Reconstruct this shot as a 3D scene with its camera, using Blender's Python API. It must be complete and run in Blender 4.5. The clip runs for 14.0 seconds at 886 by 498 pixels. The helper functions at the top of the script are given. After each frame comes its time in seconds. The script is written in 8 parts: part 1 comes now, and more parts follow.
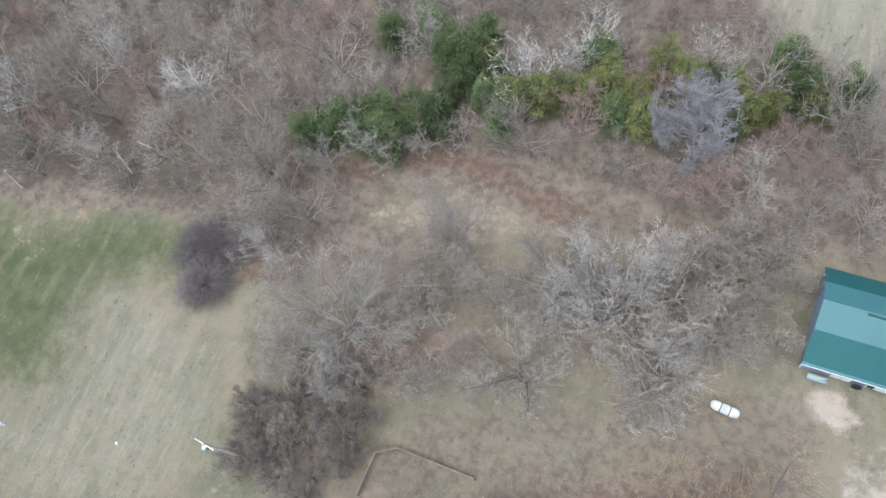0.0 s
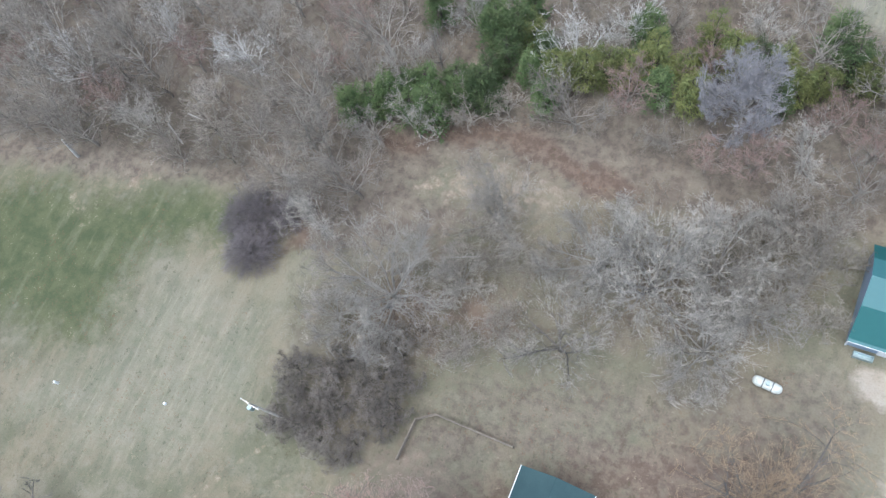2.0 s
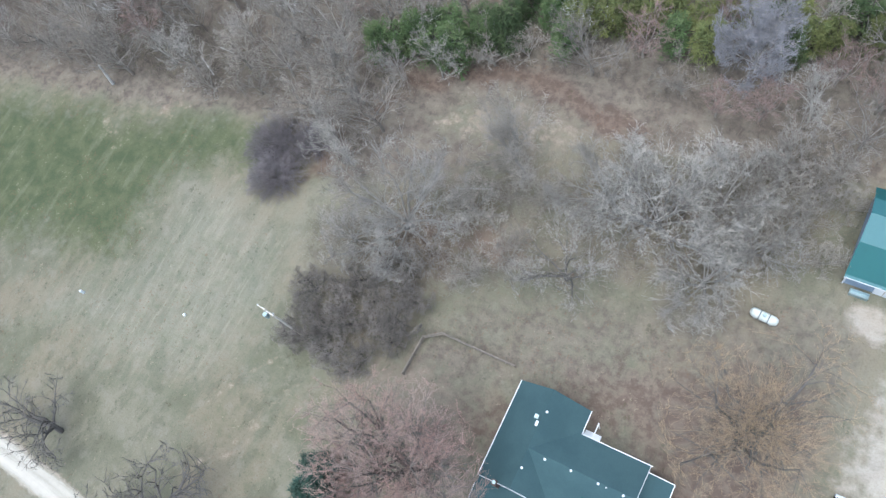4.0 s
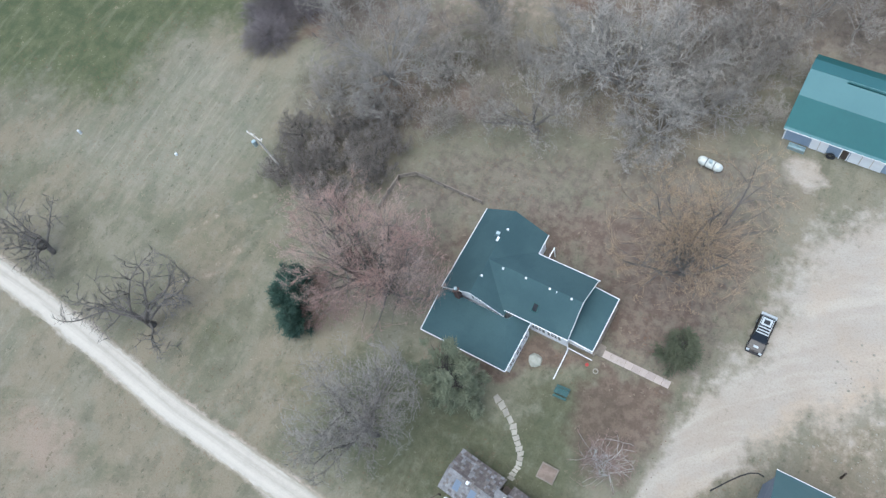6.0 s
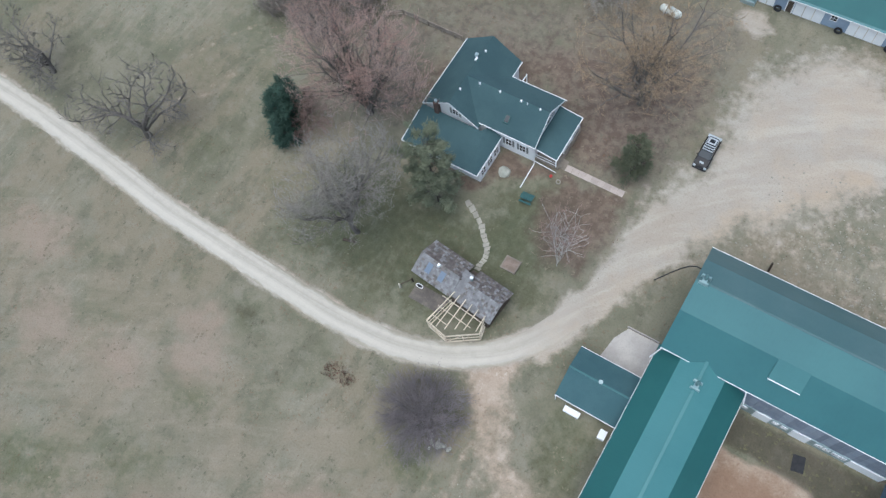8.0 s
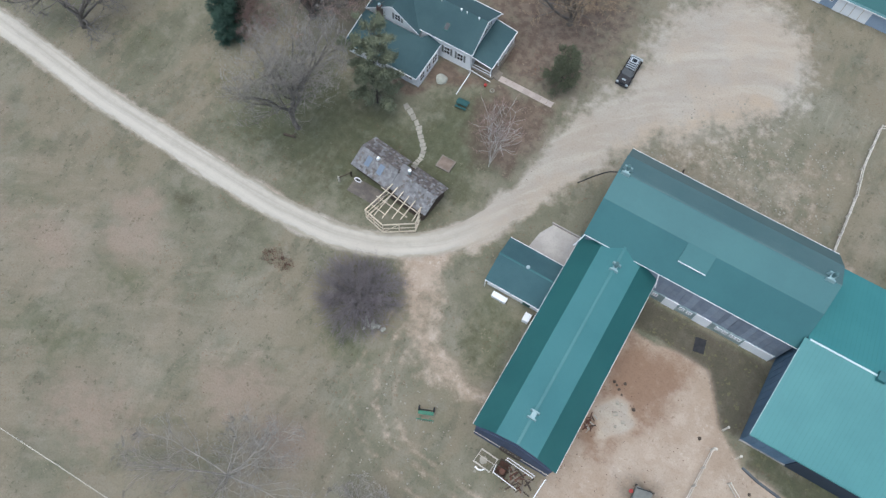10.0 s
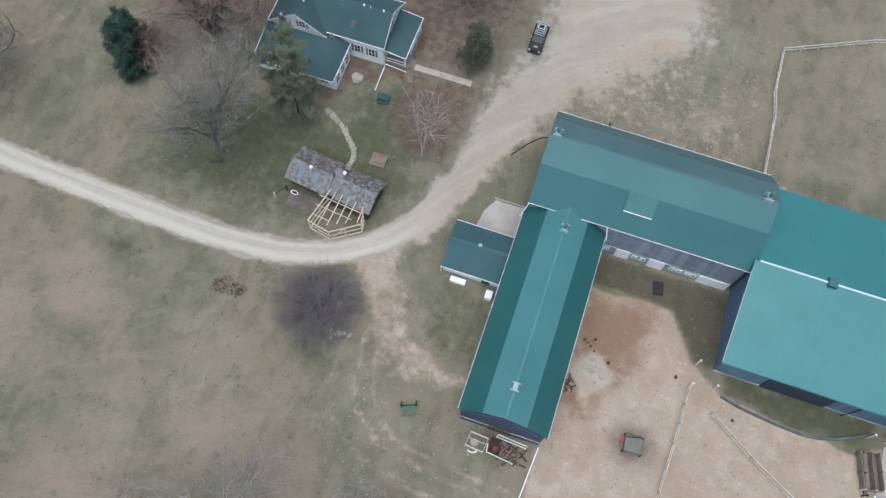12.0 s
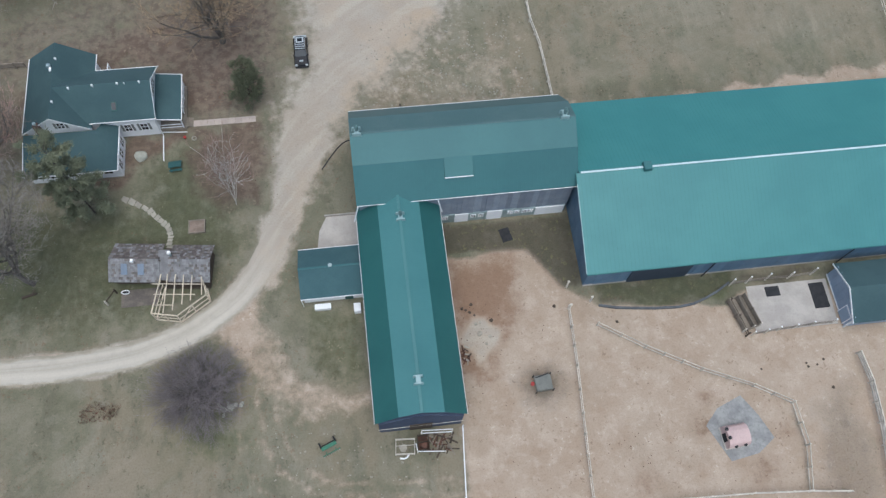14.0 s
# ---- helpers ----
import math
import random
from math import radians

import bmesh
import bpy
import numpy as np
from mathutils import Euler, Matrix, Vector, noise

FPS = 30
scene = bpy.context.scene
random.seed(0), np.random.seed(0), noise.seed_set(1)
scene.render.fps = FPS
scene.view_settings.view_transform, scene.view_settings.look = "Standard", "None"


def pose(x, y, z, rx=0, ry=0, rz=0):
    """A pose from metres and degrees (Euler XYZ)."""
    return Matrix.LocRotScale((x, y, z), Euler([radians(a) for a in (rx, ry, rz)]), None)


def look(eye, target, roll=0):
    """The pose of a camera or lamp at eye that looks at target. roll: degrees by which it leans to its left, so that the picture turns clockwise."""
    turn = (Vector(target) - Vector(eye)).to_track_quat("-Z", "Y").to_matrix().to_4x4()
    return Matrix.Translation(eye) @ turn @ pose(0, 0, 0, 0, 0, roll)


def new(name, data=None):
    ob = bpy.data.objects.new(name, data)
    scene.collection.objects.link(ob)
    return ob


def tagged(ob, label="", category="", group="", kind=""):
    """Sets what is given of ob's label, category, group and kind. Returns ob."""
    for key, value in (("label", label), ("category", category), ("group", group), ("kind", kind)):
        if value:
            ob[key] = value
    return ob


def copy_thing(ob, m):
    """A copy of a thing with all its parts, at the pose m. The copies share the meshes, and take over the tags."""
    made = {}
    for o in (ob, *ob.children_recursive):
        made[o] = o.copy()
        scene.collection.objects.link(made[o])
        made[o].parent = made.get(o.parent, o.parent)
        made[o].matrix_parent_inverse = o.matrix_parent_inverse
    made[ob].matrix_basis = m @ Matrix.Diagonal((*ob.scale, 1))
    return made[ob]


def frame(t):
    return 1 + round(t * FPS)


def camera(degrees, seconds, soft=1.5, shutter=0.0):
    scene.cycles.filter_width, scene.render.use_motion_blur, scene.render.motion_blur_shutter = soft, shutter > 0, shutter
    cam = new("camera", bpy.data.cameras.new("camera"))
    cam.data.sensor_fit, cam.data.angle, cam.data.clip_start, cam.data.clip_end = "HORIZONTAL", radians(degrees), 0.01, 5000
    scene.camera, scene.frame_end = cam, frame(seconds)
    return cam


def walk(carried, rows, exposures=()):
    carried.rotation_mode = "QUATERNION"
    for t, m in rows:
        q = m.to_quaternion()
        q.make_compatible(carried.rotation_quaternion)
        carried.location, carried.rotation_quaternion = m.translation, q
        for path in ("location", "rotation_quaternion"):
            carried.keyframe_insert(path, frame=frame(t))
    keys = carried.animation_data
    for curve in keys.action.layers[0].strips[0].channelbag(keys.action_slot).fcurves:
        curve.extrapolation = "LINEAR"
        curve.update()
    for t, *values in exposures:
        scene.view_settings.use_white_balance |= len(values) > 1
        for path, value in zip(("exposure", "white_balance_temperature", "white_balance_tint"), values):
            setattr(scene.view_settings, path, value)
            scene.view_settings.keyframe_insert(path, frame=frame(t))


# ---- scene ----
cam = camera(58.6, 14.0, soft=1.4)
PATH = [
    (0, (-24.985, 10.877, 85.717), (-39.652, 25.599, 40.24), -25.4),
    (0.5, (-24.964, 10.617, 85.663), (-40.317, 24.903, 40.273), -27.1),
    (1, (-25.143, 9.91, 85.668), (-41.524, 23.649, 40.469), -29.8),
    (1.5, (-25.005, 9.141, 85.757), (-42.091, 22.431, 40.686), -31.5),
    (2, (-24.57, 8.021, 85.636), (-41.257, 21.54, 40.483), -29.7),
    (2.2, (-24.32, 7.42, 85.648), (-41.415, 20.811, 40.61), -30.4),
    (4.3, (-19.003, -1.814, 85.505), (-36.72, 10.962, 40.529), -28.7),
    (4.5, (-18.026, -3.324, 85.523), (-35.244, 9.619, 40.401), -27.0),
    (5, (-15.494, -7.492, 85.311), (-33.109, 5.222, 40.276), -27.7),
    (5.5, (-12.497, -12.259, 84.755), (-29.156, 1.249, 39.589), -23.6),
    (6, (-10.072, -17.335, 84.67), (-26.625, -3.832, 39.463), -23.0),
    (6.5, (-7.615, -22.068, 84.512), (-24.02, -8.594, 39.243), -22.4),
    (7, (-4.777, -27.369, 84.494), (-21.213, -14.152, 39.16), -22.5),
    (7.5, (-2.372, -32.364, 84.541), (-18.207, -19.043, 39.023), -20.4),
    (8, (-0.347, -36.932, 84.661), (-14.524, -23.043, 38.768), -15.4),
    (8.5, (2.262, -40.983, 84.726), (-7.992, -25.049, 38.456), -1.9),
    (8.7, (2.722, -42.429, 85.064), (-6.666, -26.104, 38.746), 1.2),
    (10.8, (2.024, -50.001, 84.932), (-6.373, -33.876, 38.354), 3.3),
    (11, (1.932, -50.093, 84.926), (-6.438, -33.966, 38.345), 3.0),
    (11.5, (1.255, -49.979, 84.924), (-6.811, -33.808, 38.304), 2.5),
    (12, (1.175, -50.104, 84.515), (-3.656, -32.182, 38.088), 4.0),
    (12.5, (1.154, -50.473, 84.285), (2.129, -31.064, 38.216), 6.4),
    (13, (1.357, -50.405, 84.34), (5.257, -31.052, 38.402), 6.7),
    (13.5, (1.384, -50.377, 84.544), (5.778, -31.135, 38.605), 6.6),
    (14, (1.39, -50.484, 84.462), (5.791, -31.177, 38.55), 6.3),
]
EXPOSURES = [(0, 0.23, 5720, 6), (2, 0.23, 5520, 4), (4.5, 0.26, 5380, 3), (5.5, 0.11, 5380, 3), (7.5, -0.22, 5480, 3), (11, -0.34, 5640, 4), (14, -0.5, 5700, 4)]
walk(cam, [(t, look(eye, target, roll)) for t, eye, target, roll in PATH], EXPOSURES)

# ---- light: a bright overcast sky ----
world = bpy.data.worlds.new("overcast_sky")
scene.world = world
world.use_nodes = True
wn = world.node_tree
sky = wn.nodes.new("ShaderNodeTexSky")
sky.sky_type = 'NISHITA'
sky.sun_disc = False
sky.sun_elevation, sky.sun_rotation = radians(86), radians(165)
sky.air_density, sky.dust_density, sky.ozone_density = 1.0, 6.0, 0.6
wn.links.new(sky.outputs[0], wn.nodes["Background"].inputs[0])
wn.nodes["Background"].inputs[1].default_value = 0.165
sun = new("sun", bpy.data.lights.new("sun", "SUN"))
sun.data.energy, sun.data.angle, sun.data.color = 2.1, radians(55), (1.0, 0.965, 0.925)
sun.matrix_world = look((-9, -45, 84), (0, 0, 0))

# ---- materials ----
def link(nt, a, b):
    nt.links.new(a, b)


def base(name, rough=0.85, metal=0.0):
    m = bpy.data.materials.new(name)
    m.use_nodes = True
    nt = m.node_tree
    bs = nt.nodes["Principled BSDF"]
    bs.inputs["Roughness"].default_value = rough
    bs.inputs["Metallic"].default_value = metal
    return m, nt, bs


def noise_node(nt, vec, scale, detail=4.0, rough=0.6):
    n = nt.nodes.new("ShaderNodeTexNoise")
    n.inputs["Scale"].default_value, n.inputs["Detail"].default_value, n.inputs["Roughness"].default_value = scale, detail, rough
    link(nt, vec, n.inputs["Vector"])
    return n.outputs[0]


def ramp(nt, fac, lo, hi):
    r = nt.nodes.new("ShaderNodeMapRange")
    r.interpolation_type = 'SMOOTHSTEP'
    r.inputs[1].default_value, r.inputs[2].default_value = lo, hi
    link(nt, fac, r.inputs[0])
    return r.outputs[0]


def math_node(nt, op, a, b):
    n = nt.nodes.new("ShaderNodeMath")
    n.operation = op
    for i, v in enumerate((a, b)):
        if isinstance(v, (int, float)):
            n.inputs[i].default_value = v
        else:
            link(nt, v, n.inputs[i])
    return n.outputs[0]


def blend(nt, fac, a, b, mode='MIX'):
    n = nt.nodes.new("ShaderNodeMix")
    n.data_type, n.blend_type = 'RGBA', mode
    for sock, v in ((n.inputs[0], fac), (n.inputs[6], a), (n.inputs[7], b)):
        if isinstance(v, (int, float)):
            sock.default_value = v
        elif isinstance(v, tuple):
            sock.default_value = (*v, 1)
        else:
            link(nt, v, sock)
    return n.outputs[2]


def surface(name, a, b, scale=0.8, fine=12.0, rough=0.85, metal=0.0, bump=0.15, spread=0.0, grit=0.25):
    """A surface of two tones in large patches, with fine grain; spread: how far single things differ in brightness."""
    m, nt, bs = base(name, rough, metal)
    co = nt.nodes.new("ShaderNodeTexCoord").outputs["Object"]
    big, small = noise_node(nt, co, scale), noise_node(nt, co, fine, 6)
    col = blend(nt, ramp(nt, big, 0.35, 0.65), a, b)
    dark = tuple(v * 0.45 for v in a)
    col = blend(nt, math_node(nt, 'MULTIPLY', ramp(nt, small, 0.45, 0.75), grit), col, dark)
    if spread:
        inf = nt.nodes.new("ShaderNodeObjectInfo")
        hsv = nt.nodes.new("ShaderNodeHueSaturation")
        v = math_node(nt, 'ADD', math_node(nt, 'MULTIPLY', inf.outputs["Random"], 2 * spread), 1 - spread)
        link(nt, v, hsv.inputs["Value"])
        link(nt, col, hsv.inputs["Color"])
        col = hsv.outputs[0]
    link(nt, col, bs.inputs["Base Color"])
    if bump:
        bp = nt.nodes.new("ShaderNodeBump")
        bp.inputs["Strength"].default_value, bp.inputs["Distance"].default_value = bump, 0.02
        link(nt, small, bp.inputs["Height"])
        link(nt, bp.outputs[0], bs.inputs["Normal"])
    return m


ROOF_TEAL = surface("painted_steel_teal", (0.054, 0.209, 0.214), (0.063, 0.230, 0.231), 0.15, 3.0, 0.45, 0.0, 0.03, 0.0, 0.06)
# greyed teal for the north slopes, giving both their wear and their weaker light
ROOF_DULL = surface("greyed_teal_steel", (0.077, 0.148, 0.155), (0.096, 0.167, 0.172), 0.2, 2.5, 0.55, 0.0, 0.03, 0.0, 0.08)
# one wing steel in two tones: shaded for steep slopes, lit for flatter ones
ROOF_WING_SHADED = surface("wing_teal_steel_shaded", (0.025, 0.111, 0.109), (0.031, 0.127, 0.123), 0.15, 3.0, 0.5, 0.0, 0.03, 0.0, 0.06)
ROOF_WING_LIT = surface("wing_teal_steel_lit", (0.059, 0.184, 0.193), (0.070, 0.205, 0.211), 0.15, 3.0, 0.5, 0.0, 0.03, 0.0, 0.06)
# ROOF_OLD's teal taken slightly darker, for the shade on a steeper pitch
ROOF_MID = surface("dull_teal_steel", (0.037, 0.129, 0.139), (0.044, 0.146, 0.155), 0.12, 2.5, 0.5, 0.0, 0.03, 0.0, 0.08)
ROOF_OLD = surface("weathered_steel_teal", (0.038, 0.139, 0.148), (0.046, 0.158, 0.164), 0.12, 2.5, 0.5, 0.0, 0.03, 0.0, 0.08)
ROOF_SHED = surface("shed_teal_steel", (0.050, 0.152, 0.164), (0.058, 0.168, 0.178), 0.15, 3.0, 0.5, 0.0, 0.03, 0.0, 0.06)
RIDGE_PANE = surface("pale_ridge_sheet", (0.62, 0.74, 0.76), (0.54, 0.66, 0.69), 0.8, 6.0, 0.4)
# the shed's teal darkened to carry the shade of its steep lower slopes
SHED_LOW_SHADED = surface("shed_teal_steel_shaded", (0.016, 0.102, 0.104), (0.020, 0.116, 0.116), 0.15, 3.0, 0.55, 0.0, 0.03, 0.0, 0.06)
ROOF_RIB = surface("steel_rib_teal", (0.050, 0.197, 0.200), (0.057, 0.216, 0.216), 0.3, 4.0, 0.5, 0.0, 0.02)
SHINGLE = surface("green_asphalt_shingle", (0.044, 0.087, 0.097), (0.057, 0.106, 0.115), 0.25, 9.0, 0.9, 0.0, 0.3, 0.06)
SHINGLE_SHED = surface("shed_asphalt_shingle", (0.045, 0.103, 0.118), (0.056, 0.118, 0.132), 0.3, 9.0, 0.9, 0.0, 0.3, 0.06)
WHITE = surface("white_paint", (0.90, 0.915, 0.925), (0.85, 0.865, 0.875), 0.6, 7.0, 0.6, 0.0, 0.05, 0.0, 0.08)
GALV = surface("galvanised_metal", (0.46, 0.56, 0.58), (0.36, 0.46, 0.48), 2.0, 14.0, 0.4, 0.5, 0.05)
BLUE_WALL = surface("faded_blue_steel_wall", (0.104, 0.178, 0.265), (0.135, 0.213, 0.300), 0.5, 5.0, 0.6, 0.0, 0.05, 0.10, 0.25)
BLUE_OLD = surface("weathered_blue_boards", (0.225, 0.268, 0.330), (0.275, 0.316, 0.370), 0.7, 6.0, 0.8, 0.0, 0.15, 0.18, 0.3)
SHED_DOOR = surface("navy_steel_door", (0.030, 0.045, 0.070), (0.040, 0.058, 0.085), 0.5, 5.0, 0.6, 0.0, 0.05, 0.10, 0.2)
SHED_BLUE = surface("pale_blue_steel_wall", (0.330, 0.410, 0.520), (0.280, 0.360, 0.470), 0.5, 5.0, 0.6, 0.0, 0.05, 0.10, 0.2)
GABLE = surface("slate_blue_gable", (0.048, 0.070, 0.126), (0.065, 0.087, 0.144), 0.6, 6.0, 0.75, 0.0, 0.1, 0.06, 0.2)
GLASS = surface("dark_window_glass", (0.015, 0.018, 0.022), (0.02, 0.024, 0.03), 1.0, 5.0, 0.08, 0.0, 0.0)
SHUTTER = surface("grey_green_shutter", (0.174, 0.187, 0.178), (0.204, 0.217, 0.209), 1.0, 9.0, 0.7)
DARK = surface("dark_opening", (0.012, 0.014, 0.018), (0.02, 0.022, 0.026), 1.0, 5.0, 0.9)
BRICK = surface("chimney_brick", (0.109, 0.074, 0.065), (0.144, 0.100, 0.087), 2.0, 12.0, 0.95, 0.0, 0.3)
CONCRETE = surface("concrete", (0.46, 0.43, 0.39), (0.38, 0.35, 0.32), 0.5, 6.0, 0.9, 0.0, 0.2, 0.05)
STONE = surface("pale_flagstone", (0.40, 0.37, 0.31), (0.33, 0.31, 0.26), 1.2, 9.0, 0.9, 0.0, 0.2, 0.15)
LUMBER = surface("fresh_lumber", (0.70, 0.62, 0.49), (0.58, 0.50, 0.38), 1.5, 14.0, 0.8, 0.0, 0.1, 0.12)
OLDWOOD = surface("grey_weathered_wood", (0.261, 0.226, 0.183), (0.191, 0.165, 0.135), 1.5, 14.0, 0.9, 0.0, 0.2, 0.15)
PALEWOOD = surface("pale_grey_fence_wood", (0.68, 0.64, 0.56), (0.52, 0.48, 0.41), 1.5, 14.0, 0.9, 0.0, 0.2, 0.12)
DARKWOOD = surface("dark_wood", (0.087, 0.065, 0.048), (0.061, 0.048, 0.037), 1.5, 14.0, 0.9, 0.0, 0.2, 0.15)
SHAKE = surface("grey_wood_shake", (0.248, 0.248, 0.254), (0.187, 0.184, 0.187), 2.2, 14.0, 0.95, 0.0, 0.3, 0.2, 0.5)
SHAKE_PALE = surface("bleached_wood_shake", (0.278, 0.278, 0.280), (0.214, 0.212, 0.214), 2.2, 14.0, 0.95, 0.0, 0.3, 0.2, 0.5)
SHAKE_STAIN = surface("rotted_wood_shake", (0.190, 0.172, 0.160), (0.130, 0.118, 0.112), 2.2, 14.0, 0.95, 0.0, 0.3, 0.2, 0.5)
SHAKE_DARK = surface("brown_wood_shake", (0.157, 0.135, 0.127), (0.109, 0.096, 0.090), 2.0, 12.0, 0.95, 0.0, 0.3, 0.25, 0.5)
BLUE_TARP = surface("blue_glazing", (0.150, 0.195, 0.262), (0.170, 0.212, 0.275), 1.0, 9.0, 0.4)
GREEN_PAINT = surface("green_paint", (0.016, 0.077, 0.077), (0.023, 0.091, 0.089), 1.5, 9.0, 0.5)
JD_GREEN = surface("bright_green_paint", (0.016, 0.131, 0.074), (0.023, 0.161, 0.091), 1.5, 9.0, 0.45)
BLACK = surface("black_rubber", (0.018, 0.019, 0.022), (0.03, 0.03, 0.034), 1.5, 9.0, 0.8)
CAR_PAINT = surface("black_car_paint", (0.012, 0.013, 0.016), (0.016, 0.017, 0.02), 1.5, 9.0, 0.18)
CAR_SILVER = surface("silver_trim", (0.50, 0.54, 0.56), (0.42, 0.46, 0.48), 2.0, 9.0, 0.35, 0.3)
RED = surface("red_plastic", (0.40, 0.035, 0.03), (0.34, 0.03, 0.03), 2.0, 9.0, 0.5)
PATH_STONE = surface("pinkish_concrete", (0.47, 0.40, 0.355), (0.40, 0.34, 0.30), 0.6, 6.0, 0.9, 0.0, 0.2, 0.08)
PINK = surface("faded_pink_roof", (0.60, 0.45, 0.43), (0.54, 0.40, 0.38), 1.0, 7.0, 0.7)
KERB = surface("stained_kerb", (0.131, 0.144, 0.157), (0.091, 0.100, 0.113), 0.8, 6.0, 0.9, 0.0, 0.2, 0.1)
ROCK = surface("pale_rock", (0.42, 0.42, 0.36), (0.33, 0.34, 0.29), 1.2, 6.0, 0.95, 0.0, 0.5, 0.15)
FIELD_STONE = surface("dull_field_stone", (0.400, 0.365, 0.300), (0.300, 0.275, 0.225), 1.2, 6.0, 0.95, 0.0, 0.5, 0.15)
RUST = surface("rusty_scrap", (0.139, 0.065, 0.044), (0.087, 0.048, 0.035), 2.0, 9.0, 0.9, 0.0, 0.3, 0.2)
BARK_GREY = surface("grey_bark", (0.405, 0.374, 0.328), (0.285, 0.262, 0.230), 1.0, 9.0, 0.95, 0.0, 0.0, 0.25)
BARK_LAWN = surface("lawn_tree_bark", (0.291, 0.271, 0.242), (0.222, 0.205, 0.183), 1.0, 9.0, 0.95, 0.0, 0.0, 0.1)
BARK_GNARL = surface("dark_grey_twigs", (0.174, 0.158, 0.141), (0.131, 0.120, 0.108), 1.0, 9.0, 0.95, 0.0, 0.0, 0.1)
BARK_TAN = surface("tan_brown_bark", (0.324, 0.291, 0.247), (0.244, 0.217, 0.184), 1.0, 9.0, 0.95, 0.0, 0.0, 0.22)
BARK_DARK = surface("dark_brown_bark", (0.074, 0.061, 0.054), (0.052, 0.044, 0.040), 1.0, 9.0, 0.95, 0.0, 0.3, 0.15)
BARK_PALE = surface("pale_bark", (0.62, 0.60, 0.56), (0.48, 0.46, 0.43), 1.0, 9.0, 0.9, 0.0, 0.0, 0.1)
TWIG_RED = surface("reddish_twigs", (0.304, 0.213, 0.181), (0.252, 0.181, 0.157), 0.4, 9.0, 0.95, 0.0, 0.0, 0.15)
TWIG_MAPLE = surface("budding_maple_twigs", (0.330, 0.256, 0.216), (0.320, 0.206, 0.172), 0.25, 9.0, 0.95, 0.0, 0.0, 0.15)
TWIG_GOLD = surface("golden_brown_twigs", (0.390, 0.290, 0.180), (0.320, 0.236, 0.154), 0.4, 9.0, 0.95, 0.0, 0.0, 0.12)
TWIG_DARK = surface("dark_purple_grey_twigs", (0.245, 0.218, 0.220), (0.178, 0.158, 0.160), 0.5, 9.0, 0.95, 0.0, 0.0, 0.12)
TWIG_LAVENDER = surface("blue_grey_twigs", (0.318, 0.304, 0.315), (0.261, 0.251, 0.261), 0.5, 9.0, 0.95, 0.0, 0.0, 0.12)
NEEDLE = surface("evergreen_needles", (0.078, 0.124, 0.044), (0.122, 0.158, 0.063), 0.5, 5.0, 0.85, 0.0, 0.0, 0.32)
NEEDLE_YELLOW = surface("yellow_green_needles", (0.196, 0.205, 0.068), (0.131, 0.158, 0.056), 0.5, 5.0, 0.85, 0.0, 0.0, 0.25)
TWIG_THICKET = surface("brown_thicket_twigs", (0.265, 0.236, 0.204), (0.196, 0.174, 0.152), 0.5, 9.0, 0.95, 0.0, 0.0, 0.2)
BRUSH = surface("brown_brush_twigs", (0.244, 0.207, 0.174), (0.193, 0.162, 0.137), 0.3, 9.0, 0.95)
VENT = surface("pale_teal_ventilator", (0.34, 0.47, 0.48), (0.29, 0.42, 0.43), 2.0, 9.0, 0.5)
TURBINE = surface("dull_turbine_metal", (0.122, 0.213, 0.217), (0.104, 0.187, 0.191), 2.0, 9.0, 0.6)
NEEDLE_BLUE = surface("blue_green_needles", (0.180, 0.196, 0.128), (0.126, 0.142, 0.090), 0.5, 5.0, 0.85, 0.0, 0.0, 0.25)
NEEDLE_OLIVE = surface("olive_juniper_needles", (0.128, 0.136, 0.082), (0.096, 0.108, 0.064), 0.5, 5.0, 0.85, 0.0, 0.0, 0.2)
NEEDLE_SPRUCE = surface("dark_spruce_needles", (0.042, 0.088, 0.064), (0.060, 0.110, 0.080), 0.5, 5.0, 0.85, 0.0, 0.0, 0.2)

# ---- mesh helpers ----
def thing(name, x=0.0, y=0.0, label="", category="", group="", kind="", z=0.0):
    ob = new(name)
    ob.location = (x, y, z)
    return tagged(ob, label, category, group, kind)


def part(name, bm, material, parent, label=""):
    bm.normal_update()
    me = bpy.data.meshes.new(name)
    bm.to_mesh(me)
    bm.free()
    me.materials.append(material)
    ob = new(name, me)
    ob.parent = parent
    return tagged(ob, label)


def alone(name, bm, material, label="", category="", group="", kind="", at=(0, 0, 0)):
    ob = part(name, bm, material, None)
    ob.location = at
    return tagged(ob, label, category, group, kind)


def bx(x0, y0, z0, x1, y1, z1, bm=None):
    bm = bm or bmesh.new()
    vs = [bm.verts.new(p) for p in ((x0, y0, z0), (x1, y0, z0), (x1, y1, z0), (x0, y1, z0), (x0, y0, z1), (x1, y0, z1), (x1, y1, z1), (x0, y1, z1))]
    for f in ((3, 2, 1, 0), (4, 5, 6, 7), (0, 1, 5, 4), (1, 2, 6, 5), (2, 3, 7, 6), (3, 0, 4, 7)):
        bm.faces.new([vs[i] for i in f])
    return bm


def slab(pts, thick, bm=None):
    """A plate with these corners (anticlockwise from above) as its top and thick metres below it."""
    bm = bm or bmesh.new()
    top = [bm.verts.new(p) for p in pts]
    low = [bm.verts.new((p[0], p[1], p[2] - thick)) for p in pts]
    bm.faces.new(top)
    bm.faces.new(low[::-1])
    n = len(pts)
    for i in range(n):
        bm.faces.new((top[i], low[i], low[(i + 1) % n], top[(i + 1) % n]))
    return bm


